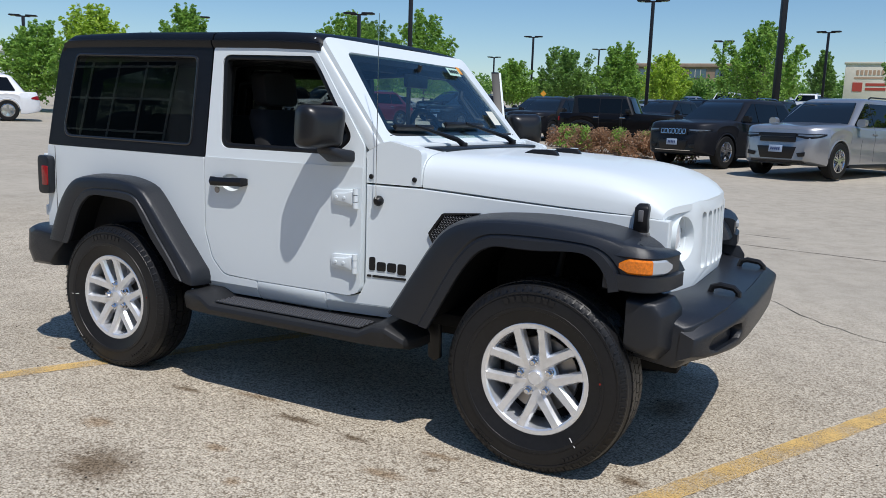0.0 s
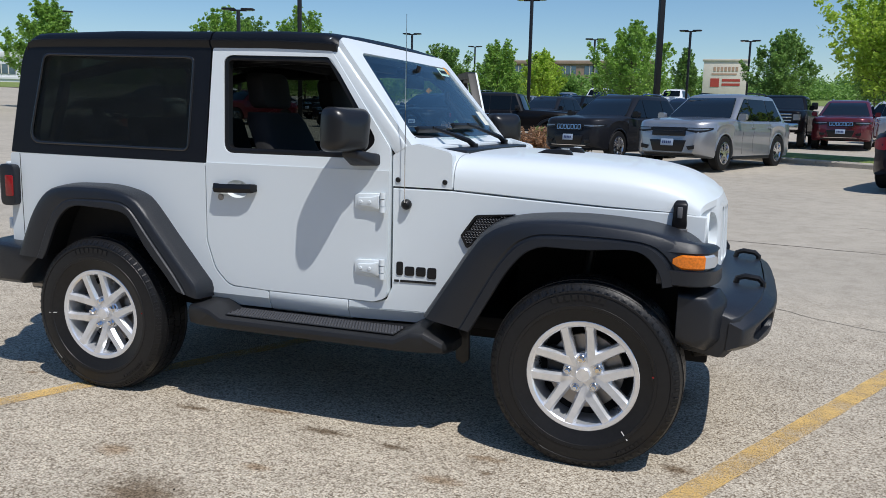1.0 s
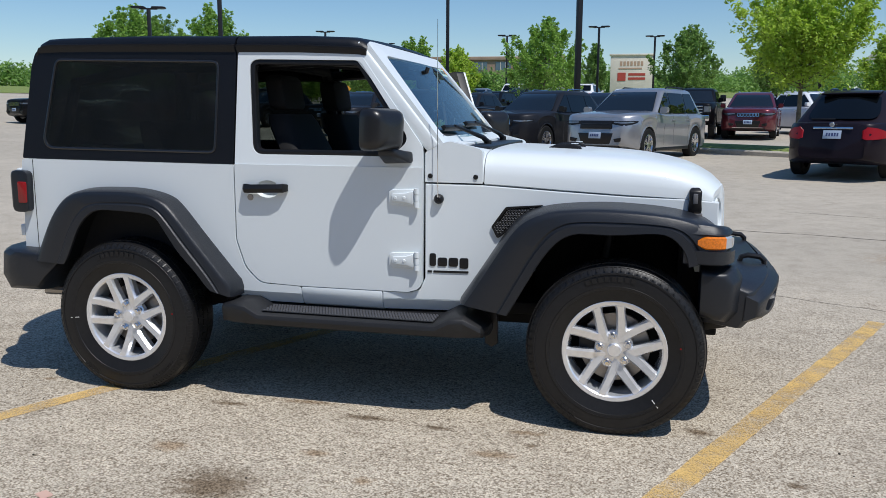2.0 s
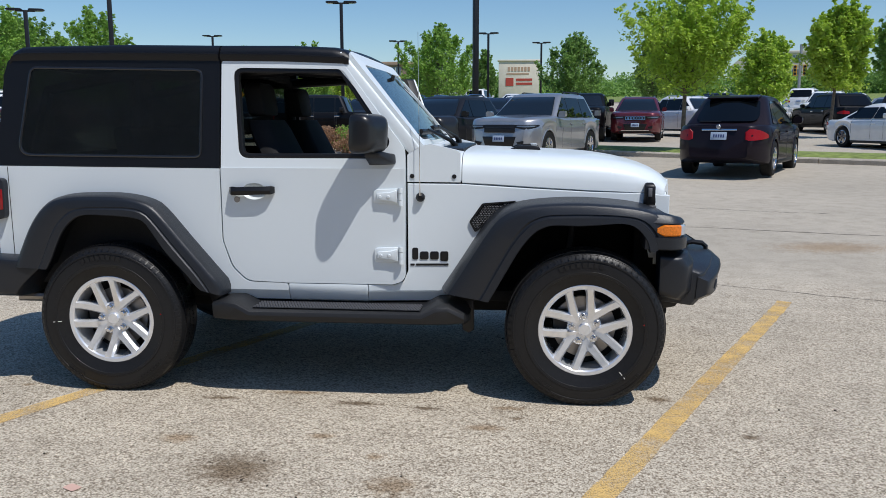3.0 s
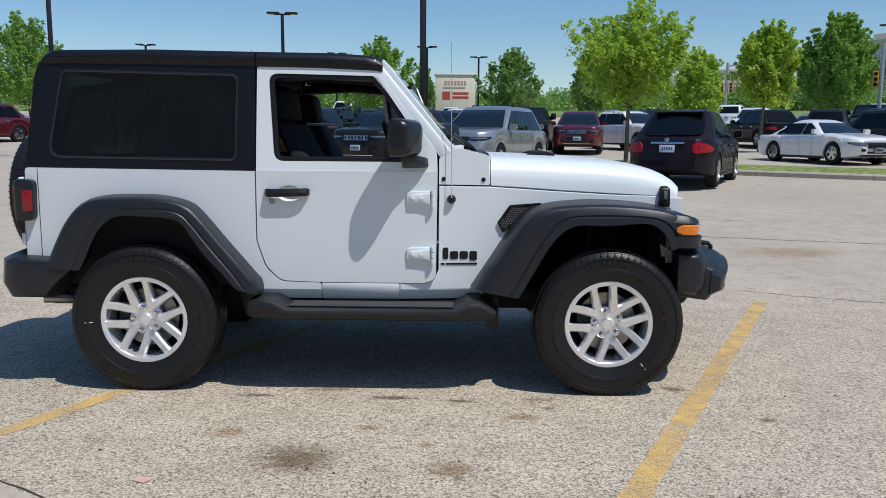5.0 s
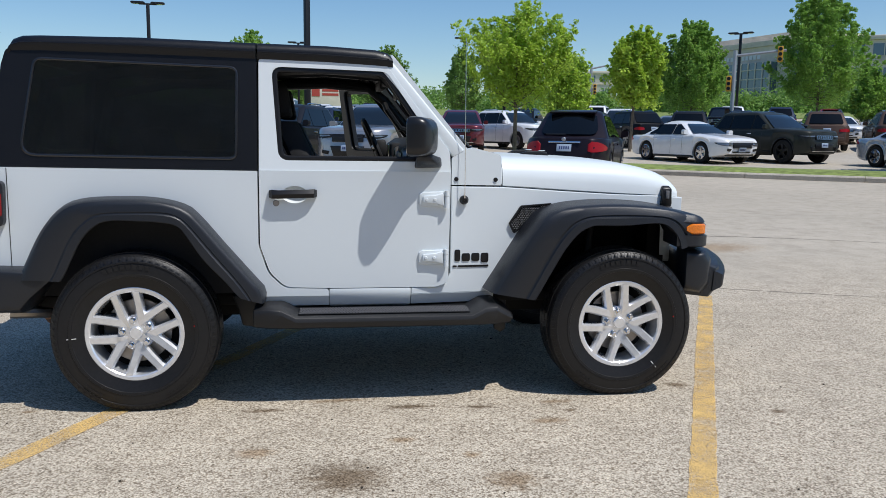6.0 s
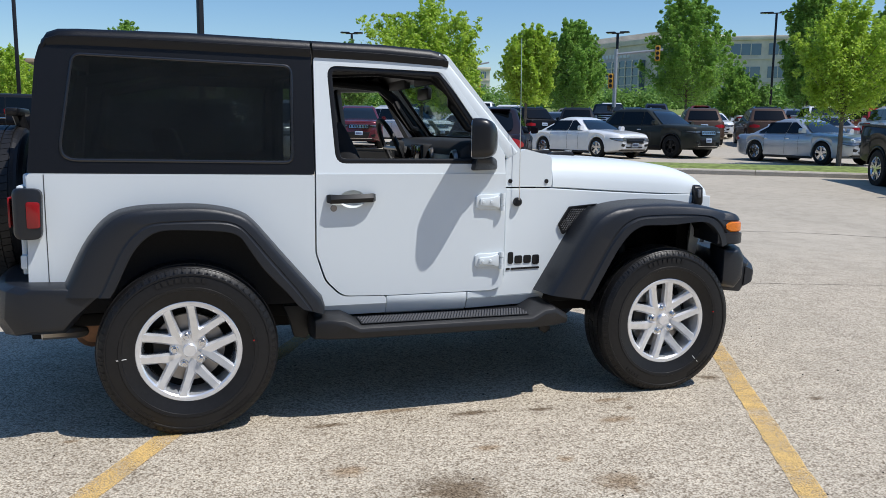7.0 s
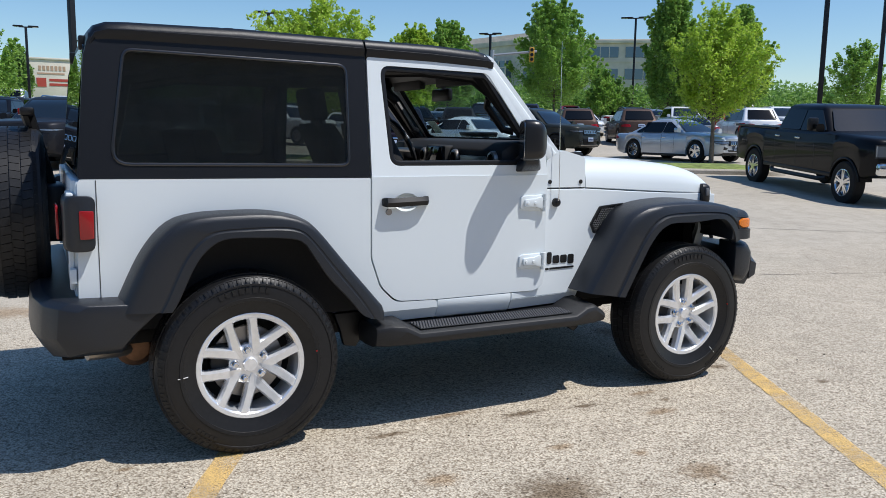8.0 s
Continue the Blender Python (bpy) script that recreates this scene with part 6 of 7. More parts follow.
    if bed:
        part("bed_opening", box(xr + 0.12, g3 - 0.12, -hw * 0.80, hw * 0.80, belt - 0.3, belt + 0.004), BLACK, car)
        for s in (-1, 1):
            part("bed_rail", box(xr + 0.06, g3 - 0.04, s * hw * 0.84, s * hw * 0.94, belt - 0.02, belt + 0.03, 0.012), BLACK, car)
            part("side_step", tube([(1.25, s * (hw - 0.04), 0.46), (1.1, s * (hw + 0.03), 0.42), (-0.85, s * (hw + 0.03), 0.42), (-1.0, s * (hw - 0.04), 0.46)], 0.045, 8), BLACK, car)
        part("chrome_bumper", box(xf - 0.12, xf + 0.05, -fw * 1.0, fw * 1.0, 0.62, 0.86, 0.05), CHROME, car)
    wheel_set(car, k, rim or GREY_RIM)
    return car


def park(x, y, heading):
    return pose(x, y, ground_z(x, y) - 0.006, 0, 0, heading)


SILVER = paint("silver_paint", (0.38, 0.39, 0.41), 0.65)
SILVER_BLUE = paint("pale_silver_paint", (0.46, 0.50, 0.55), 0.5)
CHARCOAL = paint("charcoal_paint", (0.017, 0.018, 0.022), 0.5)
BLACK_PAINT = paint("black_paint", (0.004, 0.004, 0.005), 0.2)
PLUM = paint("dark_plum_paint", (0.013, 0.009, 0.014), 0.4)
MAROON = paint("maroon_paint", (0.13, 0.014, 0.022), 0.4)
CAR_WHITE = paint("white_car_paint", (0.78, 0.79, 0.80), 0.0)
OLIVE = paint("olive_grey_paint", (0.028, 0.031, 0.027), 0.4)
BROWN = paint("brown_paint", (0.085, 0.055, 0.042), 0.4)
NAVY = paint("navy_paint", (0.02, 0.03, 0.06), 0.4)
RED = paint("red_paint", (0.35, 0.02, 0.02), 0.2)
ROW = "vehicles parked on the lot"

make_car("silver_suv", "big_suv", SILVER, park(1.28, 17.3, -114), "silver three-row SUV with black grille parked on the lot", CHROME, ROW, chrome=False)
make_car("dark_suv", "suv", CHARCOAL, park(-1.35, 18.9, -114), "charcoal SUV with chrome slotted grille beside the silver SUV", CHROME, ROW)
make_car("plum_crossover", "cross", PLUM, park(5.76, 13.75, 64), "dark plum crossover seen from behind at the kerb", CHROME, ROW, chrome=False)
make_car("white_sedan", "sedan", CAR_WHITE, park(12.75, 22.3, -74), "white sedan with black grille behind the grass strip", CHROME, ROW, chrome=False)
make_car("olive_suv", "suv", OLIVE, park(15.55, 22.2, -72), "dark olive grey SUV parked beside the white sedan", BLACK_RIM, ROW, lower=BLACK)
make_car("silver_sedan", "sedan", SILVER_BLUE, park(18.15, 17.2, -86), "pale silver sedan behind the grass strip and young tree", CHROME, ROW)
make_car("black_pickup", "pickup", BLACK_PAINT, park(13.55, 7.55, -112) @ pose(0, 0, 0, 0, 2.6, 0), "black crew-cab pickup truck with chrome bumper", CHROME, ROW, bed=True)
make_car("maroon_suv", "suv", MAROON, park(5.6, 29.3, -101), "maroon SUV with black slotted grille facing the lot", GREY_RIM, ROW)
make_car("white_suv", "suv", CAR_WHITE, park(8.4, 32.0, -62), "white SUV with dark roof parked beside the maroon one", GREY_RIM, ROW)
make_car("black_truck", "pickup", BLACK_PAINT, park(3.45, 29.9, -100), "black pickup truck with chrome bumper behind the silver SUV", CHROME, ROW, bed=True)
make_car("black_off_roader", "boxy", BLACK_PAINT, park(-6.2, 26.2, 4), "black four-door off-road vehicle behind the hedge", GREY_RIM, ROW, trim=BLACK, spare=True)
make_car("white_large_suv", "big_suv", CAR_WHITE, park(-29.3, 15.1, -123), "large white SUV across the lot", CHROME, ROW)
make_car("white_suv", "suv", CAR_WHITE, park(-24.3, 31.8, -108), "white SUV with chrome grille in the far row", CHROME, ROW)
make_car("maroon_suv", "suv", MAROON, park(-21.3, 31.2, -112), "maroon SUV with chrome grille in the far row", CHROME, ROW)

# further rows, seen over the nearer roofs
FAR = "vehicles in the further rows"
FAR_MODELS = []
for nm, kd, col, lb in (("black_suv", "suv", BLACK_PAINT, "black SUV in a further row"), ("white_suv", "big_suv", CAR_WHITE, "white SUV in a further row"), ("brown_suv", "suv", BROWN, "brown SUV in a further row"), ("navy_suv", "suv", NAVY, "navy blue SUV in a further row"), ("grey_suv", "suv", CHARCOAL, "charcoal SUV in a further row"), ("silver_sedan", "sedan", SILVER, "silver sedan in a further row"), ("white_sedan", "sedan", CAR_WHITE, "white sedan in a further row"), ("red_suv", "cross", RED, "red crossover in a further row"), ("black_pickup", "pickup", BLACK_PAINT, "black pickup in a further row")):
    FAR_MODELS.append((nm, kd, col, lb))
FAR_MADE = {}


def far_car(k, x, y, heading):
    nm, kd, col, lb = FAR_MODELS[k]
    if k in FAR_MADE:
        copy_thing(FAR_MADE[k], park(x, y, heading))
    else:
        FAR_MADE[k] = make_car(nm, kd, col, park(x, y, heading), lb, GREY_RIM, FAR, chrome=(k != 7), bed=(kd == "pickup"))


ALONG, AHEAD = Vector((0.883, -0.47)), Vector((0.47, 0.883))
for i, k in enumerate((6, 0, 4, 3, 2, 2, 5, 1, 6, 2)):
    p = Vector((12.4, 35.6)) + ALONG * 2.95 * i
    far_car(k, p.x, p.y, 98 if i == 1 else 62)
for i, k in enumerate((0, 6, 1, 5, 8, 5, 6, 0, 1, 7, 1)):
    p = Vector((12.0, 44.0)) + ALONG * 2.95 * i
    far_car(k, p.x, p.y, -118)
for i, k in enumerate((1, 6, 5, 1, 3, 7, 6, 5, 0, 1)):
    p = Vector((20.0, 53.0)) + ALONG * 3.1 * i
    far_car(k, p.x, p.y, 62)
for i, k in enumerate((1, 5, 6, 0, 1, 5, 6, 3)):
    far_car(k, -16.0 + 2.9 * i, 55.0 + 0.5 * math.sin(i * 2), -100)
for i, k in enumerate((5, 1, 6, 1, 6, 5)):
    far_car(k, -12.0 + 3.0 * i, 66.0 + 0.6 * math.sin(i * 3), 80)
for x, y, h, k in ((-10.0, 28.3, -100, 4), (-9.6, 33.5, -105, 0), (-6.5, 33.2, -105, 4), (-3.4, 33.6, -105, 0), (-0.4, 34.0, -105, 3), (-12.8, 34.0, -105, 4), (-26.6, 30.4, -108, 0), (-16.6, 33.6, -108, 4), (-13.5, 40.0, -105, 6), (-10.2, 41.0, -105, 5), (-6.8, 41.0, -105, 0), (-3.0, 41.5, -105, 4), (0.6, 41.5, -105, 1), (-30.5, 40.0, -108, 1), (-25.0, 39.0, -108, 5), (-21.0, 40.0, -108, 0)):
    far_car(k, x, y, h)

# ---- trees and hedge ----
def leaf_material(name, colour):
    m = bpy.data.materials.new(name)
    m.use_nodes = True
    t = m.node_tree
    b = t.nodes["Principled BSDF"]
    b.inputs["Roughness"].default_value = 0.55
    geo = t.nodes.new("ShaderNodeNewGeometry")
    ramp = t.nodes.new("ShaderNodeValToRGB")
    t.links.new(geo.outputs["Random Per Island"], ramp.inputs["Fac"])
    lo, hi = ramp.color_ramp.elements
    lo.color = (colour[0] * 0.75, colour[1] * 0.78, colour[2] * 0.75, 1)
    hi.color = (colour[0] * 1.35, colour[1] * 1.25, colour[2] * 1.1, 1)
    t.links.new(ramp.outputs["Color"], b.inputs["Base Color"])
    tr = t.nodes.new("ShaderNodeBsdfTranslucent")
    t.links.new(ramp.outputs["Color"], tr.inputs["Color"])
    mix = t.nodes.new("ShaderNodeMixShader")
    mix.inputs["Fac"].default_value = 0.46
    t.links.new(b.outputs["BSDF"], mix.inputs[1])
    t.links.new(tr.outputs["BSDF"], mix.inputs[2])
    t.links.new(mix.outputs["Shader"], t.nodes["Material Output"].inputs["Surface"])
    return m


LEAF_LIGHT = leaf_material("young_leaves", (0.43, 0.60, 0.09))
LEAF_MID = leaf_material("maple_leaves", (0.27, 0.46, 0.095))
LEAF_DARK = leaf_material("dark_leaves", (0.22, 0.38, 0.10))
LEAF_RUST = leaf_material("rusty_leaves", (0.40, 0.25, 0.16))
BARK = grain(material("bark", (0.15, 0.12, 0.09), 0.9), 12, 0.6, 1.3, bump=0.6)


def leaf_cloud(centres, size, per, rnd):
    """Many small bent leaves round the given clump centres."""
    verts, faces = [], []
    for c, r in centres:
        for _ in range(per if r > 0.12 or per < 20 else per // 3):
            while True:
                d = Vector((rnd.uniform(-1, 1), rnd.uniform(-1, 1), rnd.uniform(-1, 1)))
                if 0.05 < d.length < 1:
                    break
            p = c + d * r
            face = Vector((rnd.gauss(0, 0.8), rnd.gauss(0, 0.8), rnd.gauss(0.9, 0.6))).normalized()
            u = face.orthogonal().normalized()
            u = (u * math.cos(7 * rnd.random()) + face.cross(u) * math.sin(7 * rnd.random())).normalized()
            v = face.cross(u).normalized()
            s = size * rnd.uniform(0.6, 1.3)
            i = len(verts)
            w = u.cross(v) * s * 0.25
            verts += [p - u * s, p - v * s * 0.55 + w, p + u * s, p + v * s * 0.55 + w]
            faces += [(i, i + 1, i + 2), (i, i + 2, i + 3)]
    me = bpy.data.meshes.new("crown")
    me.from_pydata([tuple(v) for v in verts], [], faces)
    return me


def build_tree(x, y, height, width, crown_from, leaves, label, seed, size=0.05, per=34, branches=60, group="trees round the lot", near=True, plume=1.0, full=0.85):
    """Trunk, limbs that rise and spread, and leaves strung along their twigs."""
    rnd = random.Random(seed)
    tree = thing("tree", pose(x, y, ground_z(x, y)), label, "tree", group)
    r0 = 0.011 * height + 0.014
    lean = Vector((rnd.uniform(-0.04, 0.04), rnd.uniform(-0.04, 0.04), 0)) * height
    stem = [Vector((0, 0, -0.05)), Vector((0, 0, crown_from * 0.5)) + lean * 0.2, Vector((0, 0, crown_from)) + lean * 0.4, Vector((0, 0, height * 0.62)) + lean * 0.8, Vector((0, 0, height * 0.93)) + lean]
    part("trunk", tube(stem, [r0 * 1.25, r0, r0 * 0.85, r0 * 0.45, r0 * 0.1], 8), BARK, tree)
    limbs = bmesh.new()
    centres = []
    span = height - crown_from
    for i in range(branches):
        f = ((i + rnd.random()) / branches) ** 0.9
        a = i * 2.4 + rnd.uniform(-0.5, 0.5)
        lobe = 0.86 + 0.16 * math.sin(3 * a + seed) + 0.10 * math.sin(2 * a + seed * 2)
        prof = (math.sin(math.pi * min(1, 0.16 + 0.80 * f**full)) ** 0.8) * (1.0 - 0.25 * f)
        rr = width / 2 * prof * lobe * rnd.uniform(0.75, 1.12)
        tip = Vector((rr * math.cos(a), rr * math.sin(a), crown_from + span * (0.10 + 0.86 * f) + rnd.uniform(-0.15, 0.2))) + lean * f
        root = Vector((0, 0, crown_from * 0.82 + span * (0.05 + 0.62 * f))) + lean * f * 0.8
        if root.z > tip.z - 0.1:
            root.z = tip.z - 0.25
        bend = root.lerp(tip, 0.55) + Vector((0, 0, -0.05 * span))
        tube([root, bend, tip], [r0 * 0.30, r0 * 0.16, r0 * 0.04], 5, into=limbs)
        if near and i % 3 == 0:
            part("limb", limbs, BARK, tree)
            limbs = bmesh.new()
        grow = (tip - bend).normalized()
        fat = width * 0.115 * rnd.uniform(0.7, 1.3)
        for g, r in ((0.15, 0.9), (0.4, 1.1), (0.62, 1.0), (0.8, 0.8), (0.97, 0.55)):
            c = bend.lerp(tip, g) if g > 0.3 else root.lerp(tip, 0.42)
            c = c + Vector((rnd.gauss(0, 1), rnd.gauss(0, 1), rnd.gauss(0, 0.7))) * fat * 0.40
            centres.append((c, fat * r))
        for k in range(3):
            side = (grow + Vector((rnd.gauss(0, 0.5), rnd.gauss(0, 0.5), rnd.uniform(0.2, 1.1)))).normalized()
            for q in (0.5, 1.0, 1.5):
                centres.append((tip + side * fat * q * 1.05 * plume, fat * (0.42 - 0.16 * q)))
    if len(limbs.verts):
        tagged(part("branchwork", limbs, BARK, tree), kind="stuff")
    else:
        limbs.free()
    me = leaf_cloud(centres, size, per, rnd)
    me.materials.append(leaves)
    crown = new("crown", me)
    crown.parent = tree
    return tree


NEAR_TREES = [
    (5.43, 18.95, 4.25, 3.3, 1.95, LEAF_LIGHT, "young tree with light green leaves on the grass strip"),
    (17.4, 15.05, 4.6, 2.9, 1.4, LEAF_LIGHT, "young tree with light green leaves beside the silver sedan"),
    (35.8, 37.4, 9.2, 3.9, 1.4, LEAF_MID, "tall green maple behind the parked cars"),
    (27.4, 53.2, 7.3, 5.4, 1.2, LEAF_MID, "wind-blown green maple behind the parked cars"),
    (41.9, 59.4, 10.0, 7.8, 1.2, LEAF_MID, "broad wind-blown green maple behind the parked cars"),
    (13.2, 29.4, 4.8, 2.8, 2.1, LEAF_LIGHT, "young tree with light green leaves in the lot"),
    (38.9, 34.3, 7.6, 3.8, 1.3, LEAF_MID, "green tree at the lot's edge"),
]
for i, (x, y, h, w, c, lf, label) in enumerate(NEAR_TREES):
    build_tree(x, y, h, w, c, lf, label, 10 + i, size=0.052 if i < 2 else 0.0035 * h + 0.065, per=56, branches=56 if h < 7 else 84, full=1.5 if lf is LEAF_LIGHT else 0.9)
FAR_TREES = [(-22.7, 52.9, 3.6, 3.2), (-20.3, 57.1, 4.5, 4.8), (-15.5, 55.6, 4.8, 4.0), (-14.1, 64.2, 4.3, 4.2), (-5.1, 50.7, 5.6, 5.4), (-2.6, 71.1, 5.0, 2.4), (-34.6, 21.9, 3.8, 3.8), (-36.9, 27.2, 5.0, 4.2), (-37.2, 34.3, 5.9, 4.8), (-37.3, 53.9, 6.3, 5.2), (-27.7, 48.1, 6.4, 5.2), (4.5, 55.9, 5.4, 4.6), (-31.4, 43.2, 5.9, 5.6), (-33.5, 50.1, 5.8, 5.4), (54.6, 37.5, 6.0, 4.8), (9.95, 54.2, 5.6, 3.0), (35.0, 43.5, 3.9, 2.8), (37.0, 44.8, 3.4, 3.2), (13.6, 40.0, 4.6, 3.1)]
for i, (x, y, h, w) in enumerate(FAR_TREES):
    build_tree(x, y, h, w, h * 0.2, LEAF_LIGHT if i in (3, 7, 18) else (LEAF_MID, LEAF_DARK)[i % 2], "green leafy tree beyond the lot", 50 + i, size=0.10, per=30, branches=44, near=False)


def thicket(name, spots, leaves, label, seed, size, per, low=0.0):
    """A belt of bushes or far woods as one mesh."""
    rnd = random.Random(seed)
    centres = []
    for x, y, w, h in spots:
        z = ground_z(x, y)
        for _ in range(26):
            a, f = rnd.uniform(0, 2 * math.pi), math.sqrt(rnd.random())
            zz = rnd.random()
            centres.append((Vector((x + w / 2 * f * math.cos(a) * (1 - 0.5 * zz), y + w / 2 * f * math.sin(a) * (1 - 0.5 * zz), z + low + h * (0.08 + 0.85 * zz))), w * 0.16))
    me = leaf_cloud(centres, size, per, rnd)
    me.materials.append(leaves)
    return tagged(new(name, me), label, "bushes", kind="stuff")


hedge_rnd = random.Random(3)
thicket("hedge", [(-2.3 - 5.6 * f + hedge_rnd.uniform(-0.3, 0.3), 17.0 + 4.6 * f + hedge_rnd.uniform(-0.5, 0.5) + 1.5, 0.9, 0.75) for f in np.linspace(0, 1, 18)], LEAF_RUST, "rusty reddish shrubs in a bed on the lot", 3, 0.045, 26)
wood_rnd = random.Random(5)
belt_spots = []
for f in np.linspace(0, 1, 70):
    b = radians(-62 + 128 * f)
    d = 108 + wood_rnd.uniform(-8, 14)
    belt_spots.append((d * math.sin(b), d * math.cos(b), wood_rnd.uniform(6, 11), wood_rnd.uniform(1.4, 2.8)))
thicket("far_woods", belt_spots, LEAF_DARK, "distant belt of dark green trees", 6, 0.27, 56)
hedge_green = random.Random(11)
thicket("shrub_leaves", [(-2.3 - 5.6 * f + hedge_green.uniform(-0.3, 0.3), 18.4 + 4.6 * f + hedge_green.uniform(-0.5, 0.5), 0.6, 0.85) for f in np.linspace(0, 1, 9)], LEAF_MID, "green shoots among the rusty shrubs", 12, 0.04, 12)

# ---- lot furniture ----
POLE = material("dark_bronze_pole", (0.012, 0.012, 0.014), 0.45, metal=0.3)


def build_lamp(x, y, turn, head=8.6, arm=0.8, r=0.085):
    z = ground_z(x, y)
    lamp = thing("street_lamp", pose(x, y, z, 0, 0, turn), "tall dark lamp post with two flat lamp heads", "lamp post", "lamp posts of the lot")
    h = head - z
    part("base", disc((0, 0, 0), 0.28, -0.02, 0.55, "z", 16, bevel=0.03), PLAIN_CONCRETE, lamp, "round concrete foot")
    part("pole", prism([(-r, -r), (r, -r), (r, r), (-r, r)], 0.5, h - 0.05, "z", 0.01), POLE, lamp)
    part("arm", box(-arm * 0.55, arm * 0.55, -0.05, 0.05, h - 0.10, h - 0.02, 0.01), POLE, lamp)
    for s in (-1, 1):
        hd = part("lamp_head", loft([[(s * a, -w, h + z0), (s * a, w, h + z0), (s * a, w, h + z1), (s * a, -w, h + z1)] for a, w, z0, z1 in ((arm * 0.18, 0.12, -0.05, 0.02), (arm * 0.26, 0.2, -0.06, 0.05), (arm * 0.95, 0.2, -0.05, 0.05), (arm * 1.05, 0.16, -0.03, 0.03))], bevel=0.01), POLE, lamp)
        part("lens", box(s * arm * 0.55, s * arm * 0.92, -0.14, 0.14, h - 0.068, h - 0.058), CLEAR_LENS, hd)


for x, y, t, hd in ((-0.78, 23.46, 30, 7.2), (-9.24, 40.3, 5, 7.9), (-23.1, 33.0, 20, 6.75), (-26.3, 65.0, 10, 8.8), (-28.3, 90.0, 10, 9.9), (-10.6, 69.5, 10, 8.6), (-2.1, 62.8, -5, 8.5), (2.4, 71.9, -5, 8.55), (11.2, 45.8, -20, 8.45), (-40.3, 86.6, 15, 8.8), (28.6, 48.8, -40, 8.6), (44.3, 51.3, -45, 11.2), (24.6, 16.9, -45, 8.6), (32.35, 20.0, -45, 8.6), (-47.2, 30.0, 40, 7.0), (-40.3, 38.3, 40, 7.7), (10.5, 56.2, -10, 8.5)):
    build_lamp(x, y, t, hd, 1.2 if hd > 11 else 0.8)
build_lamp(-12.2, 20.3, 25, 6.1, 0.6, 0.07)

# grass strip and kerb along the row of cars
K0, K1 = Vector((1.6, 20.6)), Vector((14.6, 10.9))
KD = (K1 - K0).normalized()
KN = Vector((-KD.y, KD.x))


total = (K1 - K0).length
TURN_R = 1.15


def kerb_at(s):
    """Place and inward way along the kerb: straight, then round the strip's end."""
    if s <= total:
        return K0 + KD * s, KN
    a = min((s - total) / TURN_R, math.pi)
    way = KN * math.cos(a) - KD * math.sin(a)
    return K1 + KN * TURN_R - way * TURN_R, way


def kerb_piece(a, b):
    n = 2 if b <= total + 0.01 else 7
    secs = []
    for s in np.linspace(a, b - 0.012, n):
        c, inward = kerb_at(s)
        z = ground_z(*c)
        secs.append([(c.x + inward.x * off, c.y + inward.y * off, z + h) for off, h in ((0.0, -0.05), (0.0, 0.10), (0.03, 0.135), (0.06, 0.14), (0.17, 0.14), (0.17, -0.05))])
    return loft(secs)


kerb = thing("kerb", pose(0, 0, 0), "pale concrete kerb along the grass strip", "kerb", kind="structure")
n_k = 6
for i in range(n_k):
    part("kerb_stone", kerb_piece(total * i / n_k, total * (i + 1) / n_k), PLAIN_CONCRETE, kerb)
for i in range(2):
    part("kerb_stone", kerb_piece(total + 1.8 * i, total + 1.8 * (i + 1)), PLAIN_CONCRETE, kerb)


def grass_strip():
    bm = bmesh.new()
    rows = []
    for i in range(41):
        row = []
        for off, h in ((0.16, 0.10), (0.4, 0.17), (1.2, 0.20), (2.0, 0.17), (2.3, 0.02)):
            p = K0 + KD * total * i / 40 + KN * off
            row.append(bm.verts.new((p.x, p.y, ground_z(p.x, p.y) + h)))
        rows.append(row)
    for a, b in zip(rows, rows[1:]):
        for j in range(4):
            bm.faces.new((a[j], a[j + 1], b[j + 1], b[j]))
    mid = K1 + KN * TURN_R
    hub = bm.verts.new((mid.x, mid.y, ground_z(mid.x, mid.y) + 0.20))
    rim = []
    for a in np.linspace(0, math.pi, 13):
        p = mid - (KN * math.cos(a) - KD * math.sin(a)) * (TURN_R - 0.16)
        rim.append(bm.verts.new((p.x, p.y, ground_z(p.x, p.y) + 0.11)))
    for p, q in zip(rim, rim[1:]):
        bm.faces.new((hub, p, q))
    return bm


tagged(part("grass_strip", grass_strip(), GRASS), "strip of mown green grass behind the kerb", "grass", kind="structure")


def build_delineator(x, y, tilt):
    d = thing("delineator_post", pose(x, y, ground_z(x, y)) @ pose(0, 0, 0, *tilt), "orange plastic delineator post with white bands on a black rubber base", "post", "orange posts on the lot")
    o = ORANGE
    part("base", disc((0, 0, 0), 0.26, 0, 0.035, "z", 8, bevel=0.01), BLACK, d)
    part("post", loft([[(r * math.cos(2 * math.pi * k / 16), r * math.sin(2 * math.pi * k / 16), z) for k in range(16)] for z, r in ((0.03, 0.07), (0.05, 0.055), (0.95, 0.045), (0.97, 0.03), (1.0, 0.045), (1.06, 0.05), (1.08, 0.045))]), o, d)
    for z in (0.66, 0.80):
        part("reflective_band", disc((0, 0, 0), 0.0535 if z < 0.7 else 0.0515, z, z + 0.09, "z", 16), BAND, d)


ORANGE = material("orange_plastic", (0.75, 0.10, 0.015), 0.5)
BAND = material("reflective_white", (0.65, 0.65, 0.65), 0.4)
build_delineator(-7.88, 7.04, (3, -4))
build_delineator(-7.26, 6.30, (0, 4))
build_delineator(-15.9, 10.5, (4, -3))

